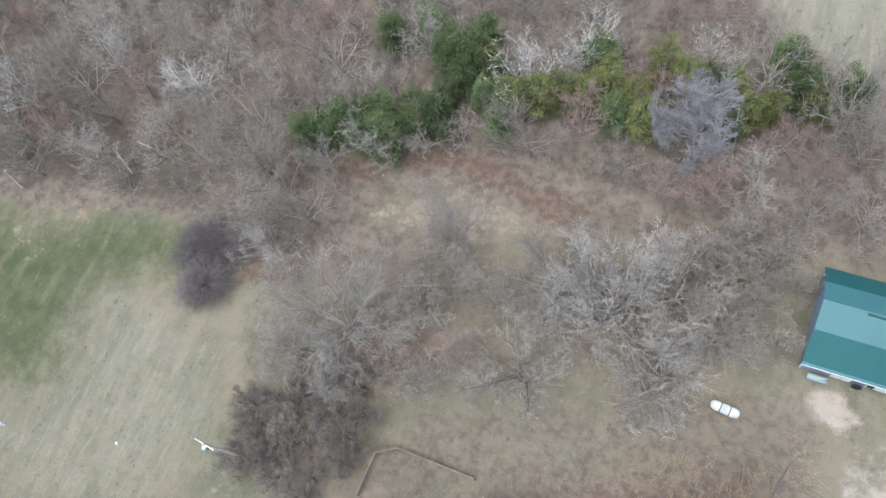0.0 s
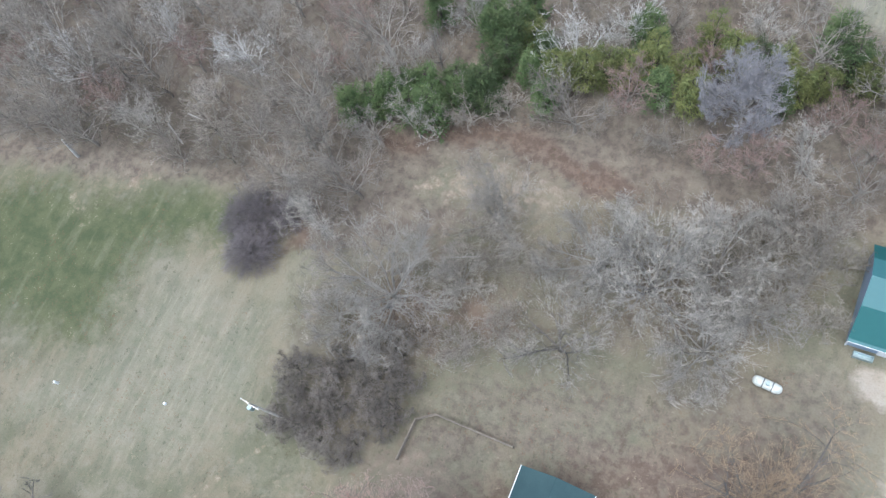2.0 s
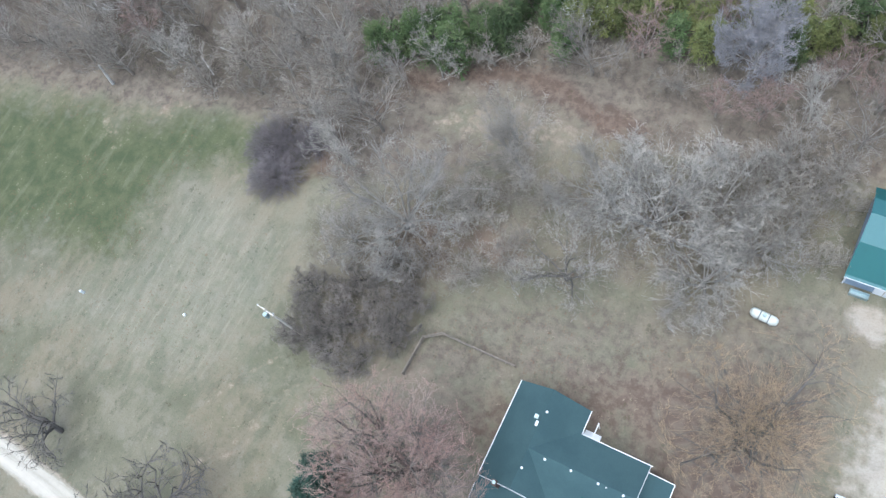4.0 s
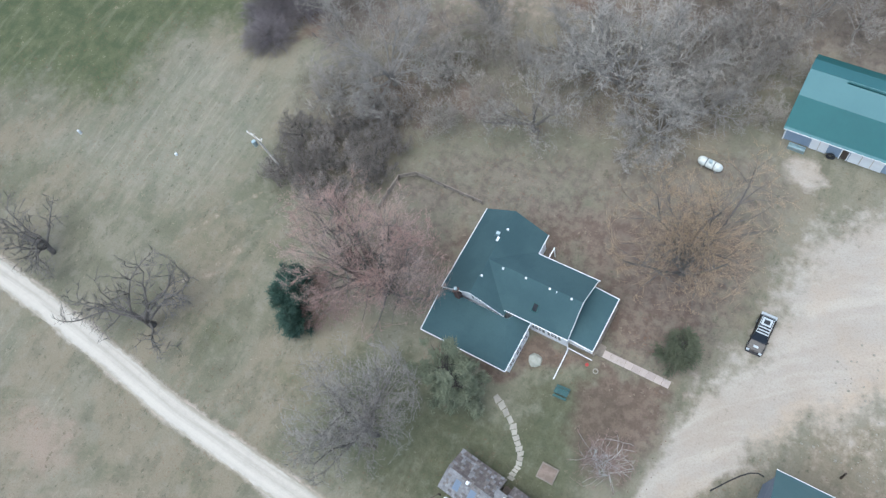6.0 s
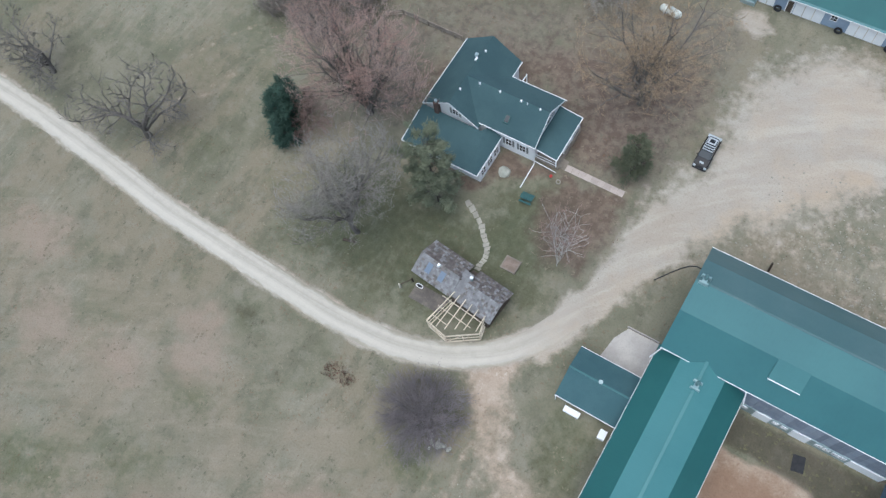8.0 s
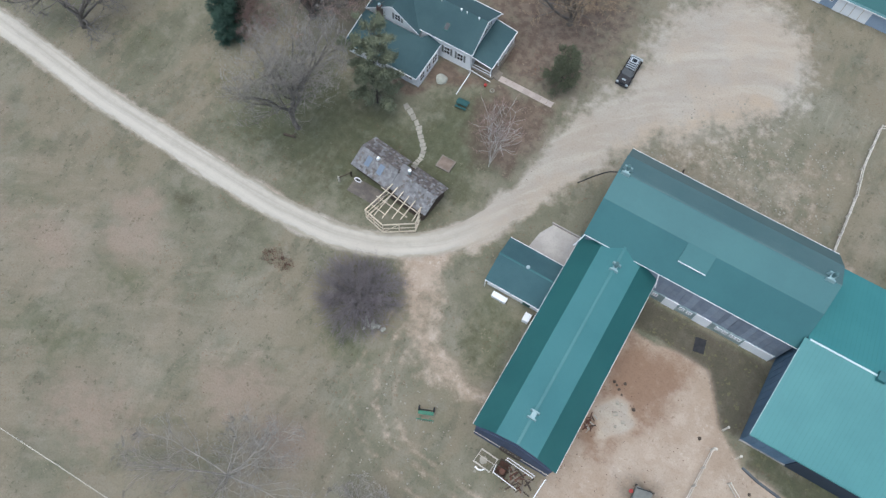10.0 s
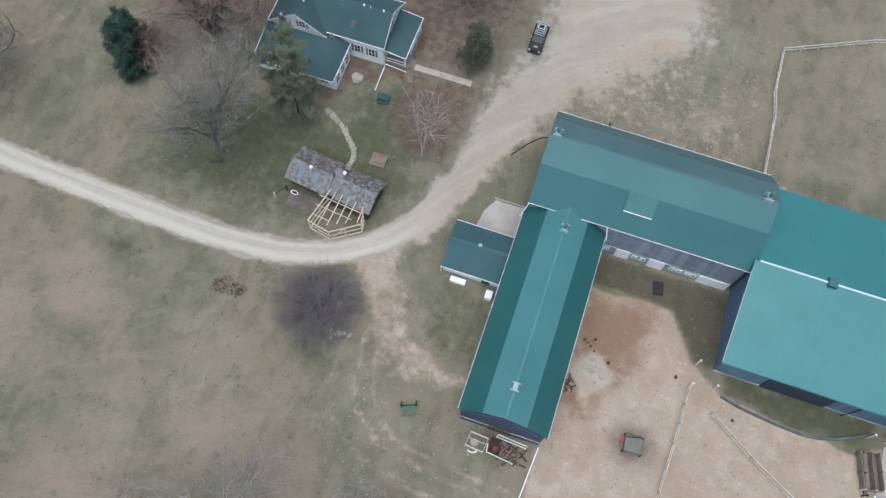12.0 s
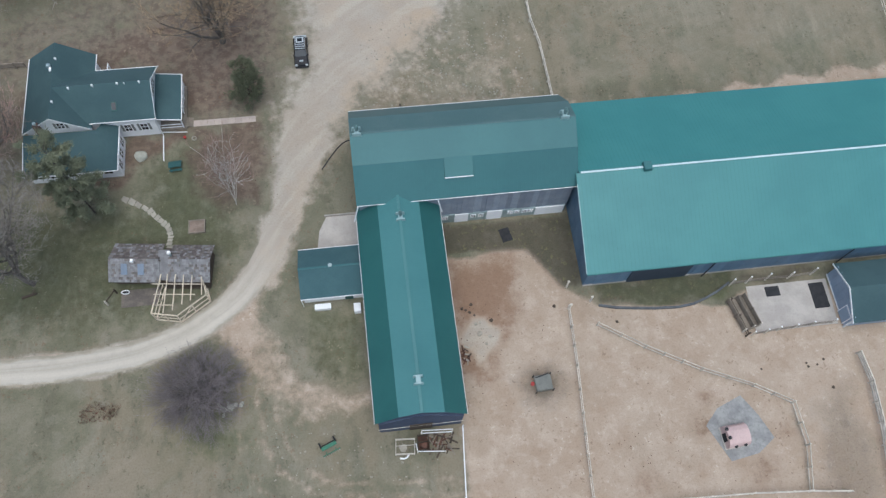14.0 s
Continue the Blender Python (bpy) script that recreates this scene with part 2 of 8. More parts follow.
def wall_prism(outline, axis, a, b, bm=None):
    """Extrudes an outline of (across, z) from a to b along axis 'x' or 'y'."""
    bm = bm or bmesh.new()
    put = (lambda u, z, s: (s, u, z)) if axis == 'x' else (lambda u, z, s: (u, s, z))
    one = [bm.verts.new(put(u, z, a)) for u, z in outline]
    two = [bm.verts.new(put(u, z, b)) for u, z in outline]
    bm.faces.new(one)
    bm.faces.new(two[::-1])
    n = len(outline)
    for i in range(n):
        bm.faces.new((one[i], two[i], two[(i + 1) % n], one[(i + 1) % n]))
    bmesh.ops.recalc_face_normals(bm, faces=bm.faces)
    return bm


def tube(p, q, r0, r1=None, n=6, bm=None):
    bm = bm or bmesh.new()
    r1 = r0 if r1 is None else r1
    p, q = Vector(p), Vector(q)
    d = (q - p).normalized()
    u = d.orthogonal().normalized()
    w = d.cross(u)
    rings = [[bm.verts.new(c + r * (math.cos(2 * math.pi * i / n) * u + math.sin(2 * math.pi * i / n) * w)) for i in range(n)] for c, r in ((p, r0), (q, r1))]
    for i in range(n):
        bm.faces.new((rings[0][i], rings[0][(i + 1) % n], rings[1][(i + 1) % n], rings[1][i]))
    bm.faces.new(rings[0][::-1])
    bm.faces.new(rings[1])
    return bm


def beam(p, q, w, h, bm=None):
    """A squared timber from p to q."""
    bm = bm or bmesh.new()
    p, q = Vector(p), Vector(q)
    d = (q - p).normalized()
    side = d.cross(Vector((0, 0, 1)))
    side = side.normalized() if side.length > 0.05 else Vector((1, 0, 0))
    up = side.cross(d)
    vs = [bm.verts.new(c + a * side * w / 2 + b * up * h / 2) for c in (p, q) for a, b in ((-1, -1), (1, -1), (1, 1), (-1, 1))]
    for f in ((0, 1, 2, 3), (7, 6, 5, 4), (0, 4, 5, 1), (1, 5, 6, 2), (2, 6, 7, 3), (3, 7, 4, 0)):
        bm.faces.new([vs[i] for i in f])
    bmesh.ops.recalc_face_normals(bm, faces=bm.faces)
    return bm


def mesh_of(name, verts, faces, material):
    me = bpy.data.meshes.new(name)
    me.from_pydata(np.asarray(verts).tolist(), [], np.asarray(faces).tolist())
    me.materials.append(material)
    return me


# ---- ground ----
def seg_dist(px, py, line):
    d = np.full(px.shape, 1e9)
    for (ax, ay), (bx_, by_) in zip(line[:-1], line[1:]):
        vx, vy = bx_ - ax, by_ - ay
        t = np.clip(((px - ax) * vx + (py - ay) * vy) / (vx * vx + vy * vy + 1e-9), 0, 1)
        d = np.minimum(d, np.hypot(px - ax - t * vx, py - ay - t * vy))
    return d


def inside(px, py, poly):
    res = np.zeros(px.shape, bool)
    for (ax, ay), (bx_, by_) in zip(poly, poly[1:] + poly[:1]):
        cross = ((ay > py) != (by_ > py)) & (px < (bx_ - ax) * (py - ay) / ((by_ - ay) or 1e-9) + ax)
        res ^= cross
    return res


def area(px, py, poly, soft):
    """1 inside the outline, 0 outside, with a margin of soft metres either way."""
    d = seg_dist(px, py, poly + poly[:1])
    return np.clip(0.5 + np.where(inside(px, py, poly), d, -d) / (2 * soft), 0, 1)


def band(px, py, line, half, soft):
    return np.clip(0.5 + (half - seg_dist(px, py, line)) / (2 * soft), 0, 1)


LANE = [(-190, -14.5), (-140, -17), (-112, -19), (-95, -20.2), (-84, -20.8), (-72, -22), (-60, -23.4), (-50, -23.9), (-41, -24.3), (-33, -24.5), (-25.5, -24), (-19.5, -22.2), (-14.5, -18.9), (-11.2, -15), (-9, -9.5), (-7.6, -4.5), (-6, 0.5), (-4.2, 6)]
YARD = [(-8.4, 1), (-8.6, 5), (-7, 9.3), (-5.4, 12.5), (-5, 17.4), (-5.1, 23), (-3.8, 27.8), (-0.7, 31.5), (2.2, 33.6), (4.6, 35.4), (8.2, 33.4), (12.1, 31.2), (14.8, 26.9), (15, 20.6), (11.7, 15.7), (6.5, 10.8), (2.9, 7.4), (-0.6, 4), (-3, 0), (-5.4, -4.5)]
SPUR = [(-12.4, -21), (-10.9, -24.6), (-10.8, -28.2), (-8.6, -30.6), (-4, -31.6), (0.4, -31.5)]
APRON = [(-18.5, -21.9), (-16.2, -23.3), (-13.8, -25.7), (-11.7, -28.5), (-9.1, -31.4), (-6.7, -32.7), (-5.4, -33), (-1.2, -32.1), (-0.4, -30.4), (-5.4, -30.2), (-7.7, -29.2), (-9.7, -26.9), (-11.1, -24.1), (-11.2, -20.6), (-11.5, -17)]
MULCH = [(-19.1, 4.7), (-10.6, 4.4), (-9.8, -1.7), (-11.8, -7.2), (-16.2, -7.4), (-19.6, -2.7)]
DIRT = [(9, -16.3), (12, -16.4), (17, -15.9), (19.2, -15.8), (20.6, -17.8), (23, -21.4), (26.2, -23.9), (41.5, -25.4), (43, -24), (100, -26), (100, -90), (8.6, -90), (9, -43)]
COURT = [(9, -12), (25, -12), (25, -21.3), (22.4, -21.3), (19, -16.2), (9, -15.6)]
STRIP = [(26, -21), (43, -21), (43, -23.2), (41, -24), (35, -25), (26.3, -23.6)]
WOODS = [(-260, 19), (-150, 22.5), (-118, 26.4), (-104, 28.4), (-96, 31), (-89, 32.5), (-82, 32.5), (-76, 29.5), (-70, 27), (-60, 34), (-50, 38), (-40, 46), (-27, 46), (-21, 46), (-14.5, 47), (-14, 50), (22, 51), (60, 62), (60, 90), (-12, 72), (-21, 77), (-27, 84), (-34, 120), (-260, 120)]
GROVE = [(-72, 23), (-63, 34), (-54, 37), (-46, 42), (-36, 50), (-22, 47), (-14, 43), (-14, 37), (-20, 33), (-30, 29), (-44, 23.5), (-50, 20), (-53, 14), (-57, 7), (-67, 6), (-70, 14)]
MEADOW = [(-260, 21), (-124, 22), (-113.7, 25.6), (-104, 25.5), (-97, 29.6), (-88, 32), (-82, 31), (-81, 26), (-85, 25.5), (-91, 23.3), (-94.8, 19.2), (-95, 14.2), (-94.6, 7.4), (-99.6, 5.4), (-108.2, 5.8), (-118, 0), (-135, -12), (-260, -12)]
STRIP_N = [(36.5, 1.4), (43, 3.2), (53, 4.2), (64, 5.2), (120, 8), (120, 4.6), (64, 2.6), (53, 1.9), (43, 1)]
LAWN = [(-46, -20.5), (-40, -21), (-26, -21.5), (-19, -18.5), (-13, -12), (-13, 3), (-24, 2), (-26, -5), (-40, -4), (-46, -8)]
CORN = [(-27.5, 83), (-21, 76), (-12, 72.5), (60, 90), (60, 300), (-60, 300), (-34, 120)]
PASTURE = [(26, 1.5), (120, 3), (120, 60), (26, 34)]
TRACKS = ([(-12.6, -28), (-12.2, -31), (-11.9, -35.1), (-10.3, -37.9), (-7.3, -40.3), (-1.9, -41.5), (8.6, -42.6)], [(-10.6, -30), (-10.3, -32.8), (-9.1, -36.1), (-7.2, -38.6), (-4.2, -40), (8.6, -41.1)], [(-14.2, -28), (-14.2, -33.7), (-13.8, -37.2), (-11.9, -40), (-8.8, -42.2), (-2, -43.8), (8.6, -44.6)], [(-70, -12), (-66.1, -7), (-64.5, -2), (-62, 3)], [(-73, -7), (-69.5, 0), (-66, 5)])


def build_ground():
    def steps(lo, hi, step, far):
        mid = list(np.arange(lo, hi + step / 2, step))
        out, d = [], step
        while d < far:
            d *= 1.45
            out.append(d)
        acc = np.cumsum(out)
        return np.array([lo - a for a in acc[::-1]] + mid + [hi + a for a in acc])
    xs, ys = steps(-142, 84, 0.62, 900), steps(-76, 90, 0.62, 900)
    gx, gy = np.meshgrid(xs, ys)
    px, py = gx.ravel(), gy.ravel()
    rs = np.random.RandomState(3)
    wob = 0.5 * np.sin(px * 0.9 + 1.3 * np.sin(py * 0.7)) + 0.5 * np.sin(py * 1.1 + 1.7 * np.sin(px * 0.6))
    qx, qy = px + 0.7 * wob, py + 0.6 * np.sin(px * 0.8 + py * 0.5)
    rx, ry = px + 0.12 * wob, py + 0.12 * np.sin(px * 0.8 + py * 0.5)
    woods = np.maximum(area(qx, qy, WOODS, 2.0), area(qx, qy, GROVE, 2.2) * 0.5)
    woods = np.maximum(woods, 0.75 * np.exp(-(((px + 45) / 9) ** 2 + ((py - 6) / 9) ** 2)))
    woods = np.maximum(woods, 0.85 * np.exp(-(((px + 16) / 9) ** 2 + ((py - 13) / 10) ** 2)))
    woods = np.maximum(woods, 0.55 * area(qx, qy, [(-40, 4), (-24, 3), (-12, 6), (-9, 14), (-8, 24), (-22, 22), (-38, 14)], 3.0))
    mulch = np.maximum(area(qx, qy, MULCH, 1.6) * 0.9, 0.6 * np.exp(-(((px + 17.6) / 2.0) ** 2 + ((py - 8.5) / 3.0) ** 2)))
    mulch = np.maximum(mulch, 0.68 * area(qx, qy, [(-24, 4), (-10, 5), (-8.6, 13), (-8, 24), (-14, 28), (-24, 24), (-34, 18), (-46, 8), (-40, 3), (-26, 12)], 4))
    mulch = np.maximum(mulch, 0.9 * area(qx, qy, [(-78, 30.8), (-74.2, 32.5), (-72.9, 36.8), (-67.1, 43), (-71, 43), (-73.9, 35.4), (-72.5, 28), (-75.5, 26.1)], 1.6))
    mulch = np.maximum(mulch, band(qx, qy, [(-69, 44.5), (-60.1, 49.4), (-53.4, 50.8), (-46, 48.6), (-38, 47)], 1.8, 1.8) * 1.0)
    mulch = np.maximum(mulch, 0.95 * area(qx, qy, [(-27, 3.9), (-19.6, 4), (-19.8, 2.4), (-23.6, 1.4), (-26, -1.6), (-28, -3), (-36, -3.2), (-36, -1), (-27, -1)], 0.8))
    # brown litter under the grove crowns, deepened to stand for the shade there
    for cx, cy, r, k in ((-56, 25, 8, 0.75), (-49, 27, 5, 0.8), (-31, 37, 10, 0.5)):
        mulch = np.maximum(mulch, k * np.exp(-(((qx - cx) / r) ** 2 + ((qy - cy) / (0.8 * r)) ** 2)))
    gravel = np.maximum(band(rx, ry, LANE, 1.6, 0.6), area(qx, qy, YARD, 4.0) * 0.95)
    gravel = np.maximum(gravel, area(qx, qy, [(-12.6, -17), (-9.8, -17.2), (-7.2, -10.4), (-4.6, -5.4), (-2.8, 0), (-2.2, 6), (-8.4, 6), (-9.6, -4)], 1.0))
    gravel = np.maximum(gravel, area(qx, qy, [(-10.5, 35.0), (-8, 36.4), (-5.2, 34.9), (-4.9, 33.4), (-6.0, 33.0), (-6.4, 31.2), (-8.2, 31.9), (-9.6, 32.6)], 0.9) * 0.72)
    gravel = np.maximum(gravel, area(qx, qy, [(10.2, -24.6), (11.6, -24.2), (13.5, -24.5), (13.8, -25.4), (14.8, -25.9), (14.2, -27.5), (12.8, -27.6), (12.2, -28.8), (11.7, -27.1), (10.2, -25.8)], 0.45) * 1.1)
    dirt = np.maximum(area(rx, ry, DIRT, 0.7), np.maximum(0.7 * band(qx, qy, SPUR, 0.5, 1.2), 0.74 * area(qx, qy, APRON, 1.8)))
    dirt = np.maximum(dirt, area(qx, qy, [(-112.7, 25.6), (-107.9, 27.5), (-104.6, 21.8), (-108.6, 20.5)], 2.4) * 0.36)
    dirt = np.maximum(dirt, area(qx, qy, [(-105, 30), (-98.4, 32), (-97.2, 28.6), (-101.7, 26.8)], 2.0) * 0.4)
    dirt = np.maximum(dirt, 0.5 * area(qx, qy, [(-66.8, -9), (-64.6, -3), (-63.6, -3.6), (-65.6, -9)], 0.8))
    dirt = np.maximum(dirt, np.maximum(area(qx, qy, STRIP_N, 0.9) * 0.85, 0.45 * area(qx, qy, [(24.8, 1), (34, 1), (33, 3.6), (25, 4)], 1.0)))
    dirt = np.maximum(dirt, area(qx, qy, [(10, 5), (24, 6), (24, 16), (14, 14)], 4.0) * 0.35)
    dirt = np.maximum(dirt, 0.3 * area(qx, qy, [(-2, 1.5), (25, 2.5), (25, 9), (18, 14), (16, 24), (12, 30), (8, 16)], 2.5))
    for i, line in enumerate(TRACKS):
        dirt = np.maximum(dirt, band(px, py, line, 0.45, 0.5) * (0.46 if i < 3 else 0.36))
    dirt = dirt * (1 - 0.36 * area(qx, qy, [(46.6, -36.2), (53.6, -34.2), (54, -44.5), (53, -70), (44.8, -70), (45, -45.9), (46.2, -41)], 1.4))
    dirt = dirt * (1 - 0.45 * band(px, py, [(25.6, -26.1), (30.4, -29.3), (36.1, -32.5), (41.4, -34.9), (45.2, -37.2), (45.4, -41.8), (44.3, -46.4)], 0.5, 0.5))
    red = area(qx, qy, [(9.3, -16.4), (16.8, -16.6), (18.4, -20), (16.2, -23.6), (15.6, -27), (12.5, -30.5), (9, -31)], 2.0)
    red = np.maximum(red, 0.8 * band(qx, qy, [(-1.5, 4), (3, 10), (8, 14.5), (11.5, 20)], 1.0, 2.2))
    red = red * (1 - area(qx, qy, [(10.2, -24.6), (11.6, -24.2), (13.5, -24.5), (13.8, -25.4), (14.8, -25.9), (14.2, -27.5), (12.8, -27.6), (12.2, -28.8), (11.7, -27.1), (10.2, -25.8)], 0.8))
    for cx, cy, r in ((34.9, -38.5, 2.2), (40.4, -44, 2.6), (35.9, -35.6, 1.4), (27.7, -43.5, 2.4), (44, -40, 1.6), (10.2, -29.4, 1.3)):
        red = np.maximum(red, 0.6 * np.exp(-(((px - cx) / r) ** 2 + ((py - cy) / r) ** 2)))
    green = np.maximum(area(qx, qy, MEADOW, 6), area(qx, qy, LAWN, 4.0) * 0.66)
    green = np.maximum(green, area(qx, qy, [(-6.5, -20.6), (-0.2, -20.6), (-0.2, -29.8), (-3, -30), (-7.5, -27)], 1.6) * 0.5)
    green = np.maximum(green, np.maximum(area(qx, qy, COURT, 0.6) * 0.45, area(qx, qy, STRIP, 0.5) * 0.75))
    for cx, cy, r, k in ((-42.3, -29.3, 5, 0.7), (-52, -28.8, 4, 0.6), (-42.3, -40.4, 5, 0.85), (-42.8, -49.7, 7, 0.75), (-53.5, -56, 8, 0.9), (-30, -28.5, 5, 0.5), (-17, -35, 6, 0.55), (-62, -14, 8, 0.6), (-48, -13, 7, 0.6), (-58, -3, 6, 0.5), (-25, -42, 4, 0.3), (-72, 6, 7, 0.45), (-4, 40, 7, 0.35)):
        green = np.maximum(green, 0.6 * k * np.exp(-(((px - cx) / r) ** 2 + ((py - cy) / (0.6 * r)) ** 2)))
    green = np.maximum(green, 0.08 * area(qx, qy, [(46.4, -37.9), (52.1, -36.3), (54, -44.5), (54, -60), (44.5, -60), (44.5, -45.9)], 2.0))
    green = np.maximum(green, 0.5 * np.exp(-(((px + 17) / 6) ** 2 + ((py + 34) / 3) ** 2)))
    green = np.maximum(green, 0.3 * area(qx, qy, [(-112, -14), (-55, -14), (-50, 4), (-68, 22), (-95, 20)], 8))
    green = green * (1 - 0.5 * area(qx, qy, PASTURE, 3))
    tan = np.zeros(len(px))
    for cx, cy, r in ((-44.6, -36, 6), (-52, -39, 6), (-25.8, -41, 8), (-62, -41.6, 7), (-35, -48, 7), (-14, -40, 5), (-58.6, -51, 7), (-57.7, -45.7, 6), (-27.8, -41.8, 7), (-29.9, -35, 4), (-63.4, -38, 5), (-88, -27, 9), (-75, -30, 5), (14, 8, 9), (20, 22, 10), (45, 18, 14), (38, 30, 10), (62, 12, 12)):
        tan = np.maximum(tan, 0.6 * np.exp(-(((px - cx) / r) ** 2 + ((py - cy) / (0.55 * r)) ** 2)))
    pale = np.maximum(np.maximum(area(qx, qy, CORN, 2.5), tan), 0.7 * area(qx, qy, [(-94, 8), (-92, 20), (-84, 24), (-72, 20), (-68, 10), (-72, -4), (-88, -8), (-104, -2)], 6))
    glade = area(qx, qy, [(-65, 40.5), (-60.8, 44.6), (-54, 47.4), (-47, 46.8), (-42.5, 45), (-44.5, 40), (-53, 38.5), (-60, 38.5)], 2.4)
    woods = woods * (1 - 0.6 * glade)
    pale = np.maximum(pale, 0.35 * glade)
    dirt = np.maximum(dirt, 0.36 * glade)
    woods = np.maximum(woods, 0.75 * area(qx, qy, [(-56, 4), (-38, 14), (-30, 14), (-18, 12), (-8, 14), (-8, 24), (-20, 24), (-36, 21), (-52, 16)], 4.0))
    woods = np.maximum(woods, 0.6 * area(qx, qy, [(-52, 12), (-36, 16), (-22, 20), (-8, 22), (-6, 34), (-13, 37), (-30, 29), (-50, 21)], 4))
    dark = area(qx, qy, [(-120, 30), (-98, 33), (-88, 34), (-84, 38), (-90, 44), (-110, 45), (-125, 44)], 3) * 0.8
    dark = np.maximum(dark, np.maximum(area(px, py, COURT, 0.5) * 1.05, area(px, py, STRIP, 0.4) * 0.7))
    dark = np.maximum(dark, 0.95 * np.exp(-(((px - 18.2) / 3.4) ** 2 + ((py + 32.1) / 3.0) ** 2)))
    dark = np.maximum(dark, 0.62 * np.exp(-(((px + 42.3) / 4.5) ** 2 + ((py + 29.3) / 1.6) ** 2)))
    # floor under the round bushes and the thicket, darkened for their shade
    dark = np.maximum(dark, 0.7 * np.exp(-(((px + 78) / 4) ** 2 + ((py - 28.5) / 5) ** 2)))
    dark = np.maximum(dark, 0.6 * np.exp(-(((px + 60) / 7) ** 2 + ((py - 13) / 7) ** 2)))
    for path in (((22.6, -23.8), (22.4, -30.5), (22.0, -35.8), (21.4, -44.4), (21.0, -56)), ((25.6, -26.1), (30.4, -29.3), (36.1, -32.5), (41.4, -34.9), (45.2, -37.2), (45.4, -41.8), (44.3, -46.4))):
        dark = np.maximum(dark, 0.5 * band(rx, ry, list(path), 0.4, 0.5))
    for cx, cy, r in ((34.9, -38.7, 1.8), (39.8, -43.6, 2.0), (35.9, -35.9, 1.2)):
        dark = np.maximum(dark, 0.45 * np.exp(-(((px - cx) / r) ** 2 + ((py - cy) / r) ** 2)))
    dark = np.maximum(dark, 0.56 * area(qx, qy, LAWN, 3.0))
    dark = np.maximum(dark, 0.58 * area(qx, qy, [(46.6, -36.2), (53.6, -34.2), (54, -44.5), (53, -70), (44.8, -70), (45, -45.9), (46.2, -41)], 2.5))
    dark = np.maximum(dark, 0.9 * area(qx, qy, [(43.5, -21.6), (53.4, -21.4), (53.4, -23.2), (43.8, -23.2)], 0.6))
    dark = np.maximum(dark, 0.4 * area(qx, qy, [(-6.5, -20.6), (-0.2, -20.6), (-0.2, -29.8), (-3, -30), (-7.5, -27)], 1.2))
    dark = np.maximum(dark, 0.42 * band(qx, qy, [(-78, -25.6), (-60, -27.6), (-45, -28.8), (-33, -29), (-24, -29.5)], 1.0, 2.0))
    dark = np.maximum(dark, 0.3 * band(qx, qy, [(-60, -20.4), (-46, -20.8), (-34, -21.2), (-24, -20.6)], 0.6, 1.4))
    blush = np.zeros(len(px))
    for cx, cy, r in ((-44.5, -36.5, 5), (-52.2, -41, 5), (-46.4, -32.8, 4), (-63.4, -42, 6), (-24, -44, 6), (-72, -34, 6), (-16, -46, 5), (-36, -54, 7), (-50, 8, 7), (-48, 28, 6), (-58, 34, 5)):
        blush = np.maximum(blush, (0.8 if cy < 0 else 0.5) * np.exp(-(((qx - cx) / r) ** 2 + ((qy - cy) / (0.7 * r)) ** 2)))
    south = np.maximum(area(qx, qy, [(-110, -29), (-60, -31), (-30, -32), (-19, -36), (-15, -44), (-9, -50), (10, -54), (10, -75), (-140, -75), (-140, -28)], 3.0), 0.6 * area(qx, qy, [(26, 5), (80, 8), (80, 40), (26, 30)], 2.0))
    pz = woods * 0.05 * np.sin(px * 1.7) * np.sin(py * 1.3)
    me = bpy.data.meshes.new("ground")
    w = len(xs)
    idx = np.arange(len(px)).reshape(gx.shape)
    faces = np.stack([idx[:-1, :-1], idx[:-1, 1:], idx[1:, 1:], idx[1:, :-1]], -1).reshape(-1, 4)
    me.vertices.add(len(px))
    me.vertices.foreach_set("co", np.stack([px, py, pz], -1).ravel())
    me.loops.add(faces.size)
    me.loops.foreach_set("vertex_index", faces.ravel())
    me.polygons.add(len(faces))
    me.polygons.foreach_set("loop_start", np.arange(0, faces.size, 4))
    me.update(calc_edges=True)
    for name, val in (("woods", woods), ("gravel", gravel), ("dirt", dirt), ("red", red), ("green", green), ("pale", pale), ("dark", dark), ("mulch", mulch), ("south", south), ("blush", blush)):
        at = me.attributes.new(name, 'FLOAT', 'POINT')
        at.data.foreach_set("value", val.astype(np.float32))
    return tagged(new("ground", me), "dry tan and green early spring grass with leaf litter and bare earth", "ground", "", "structure")


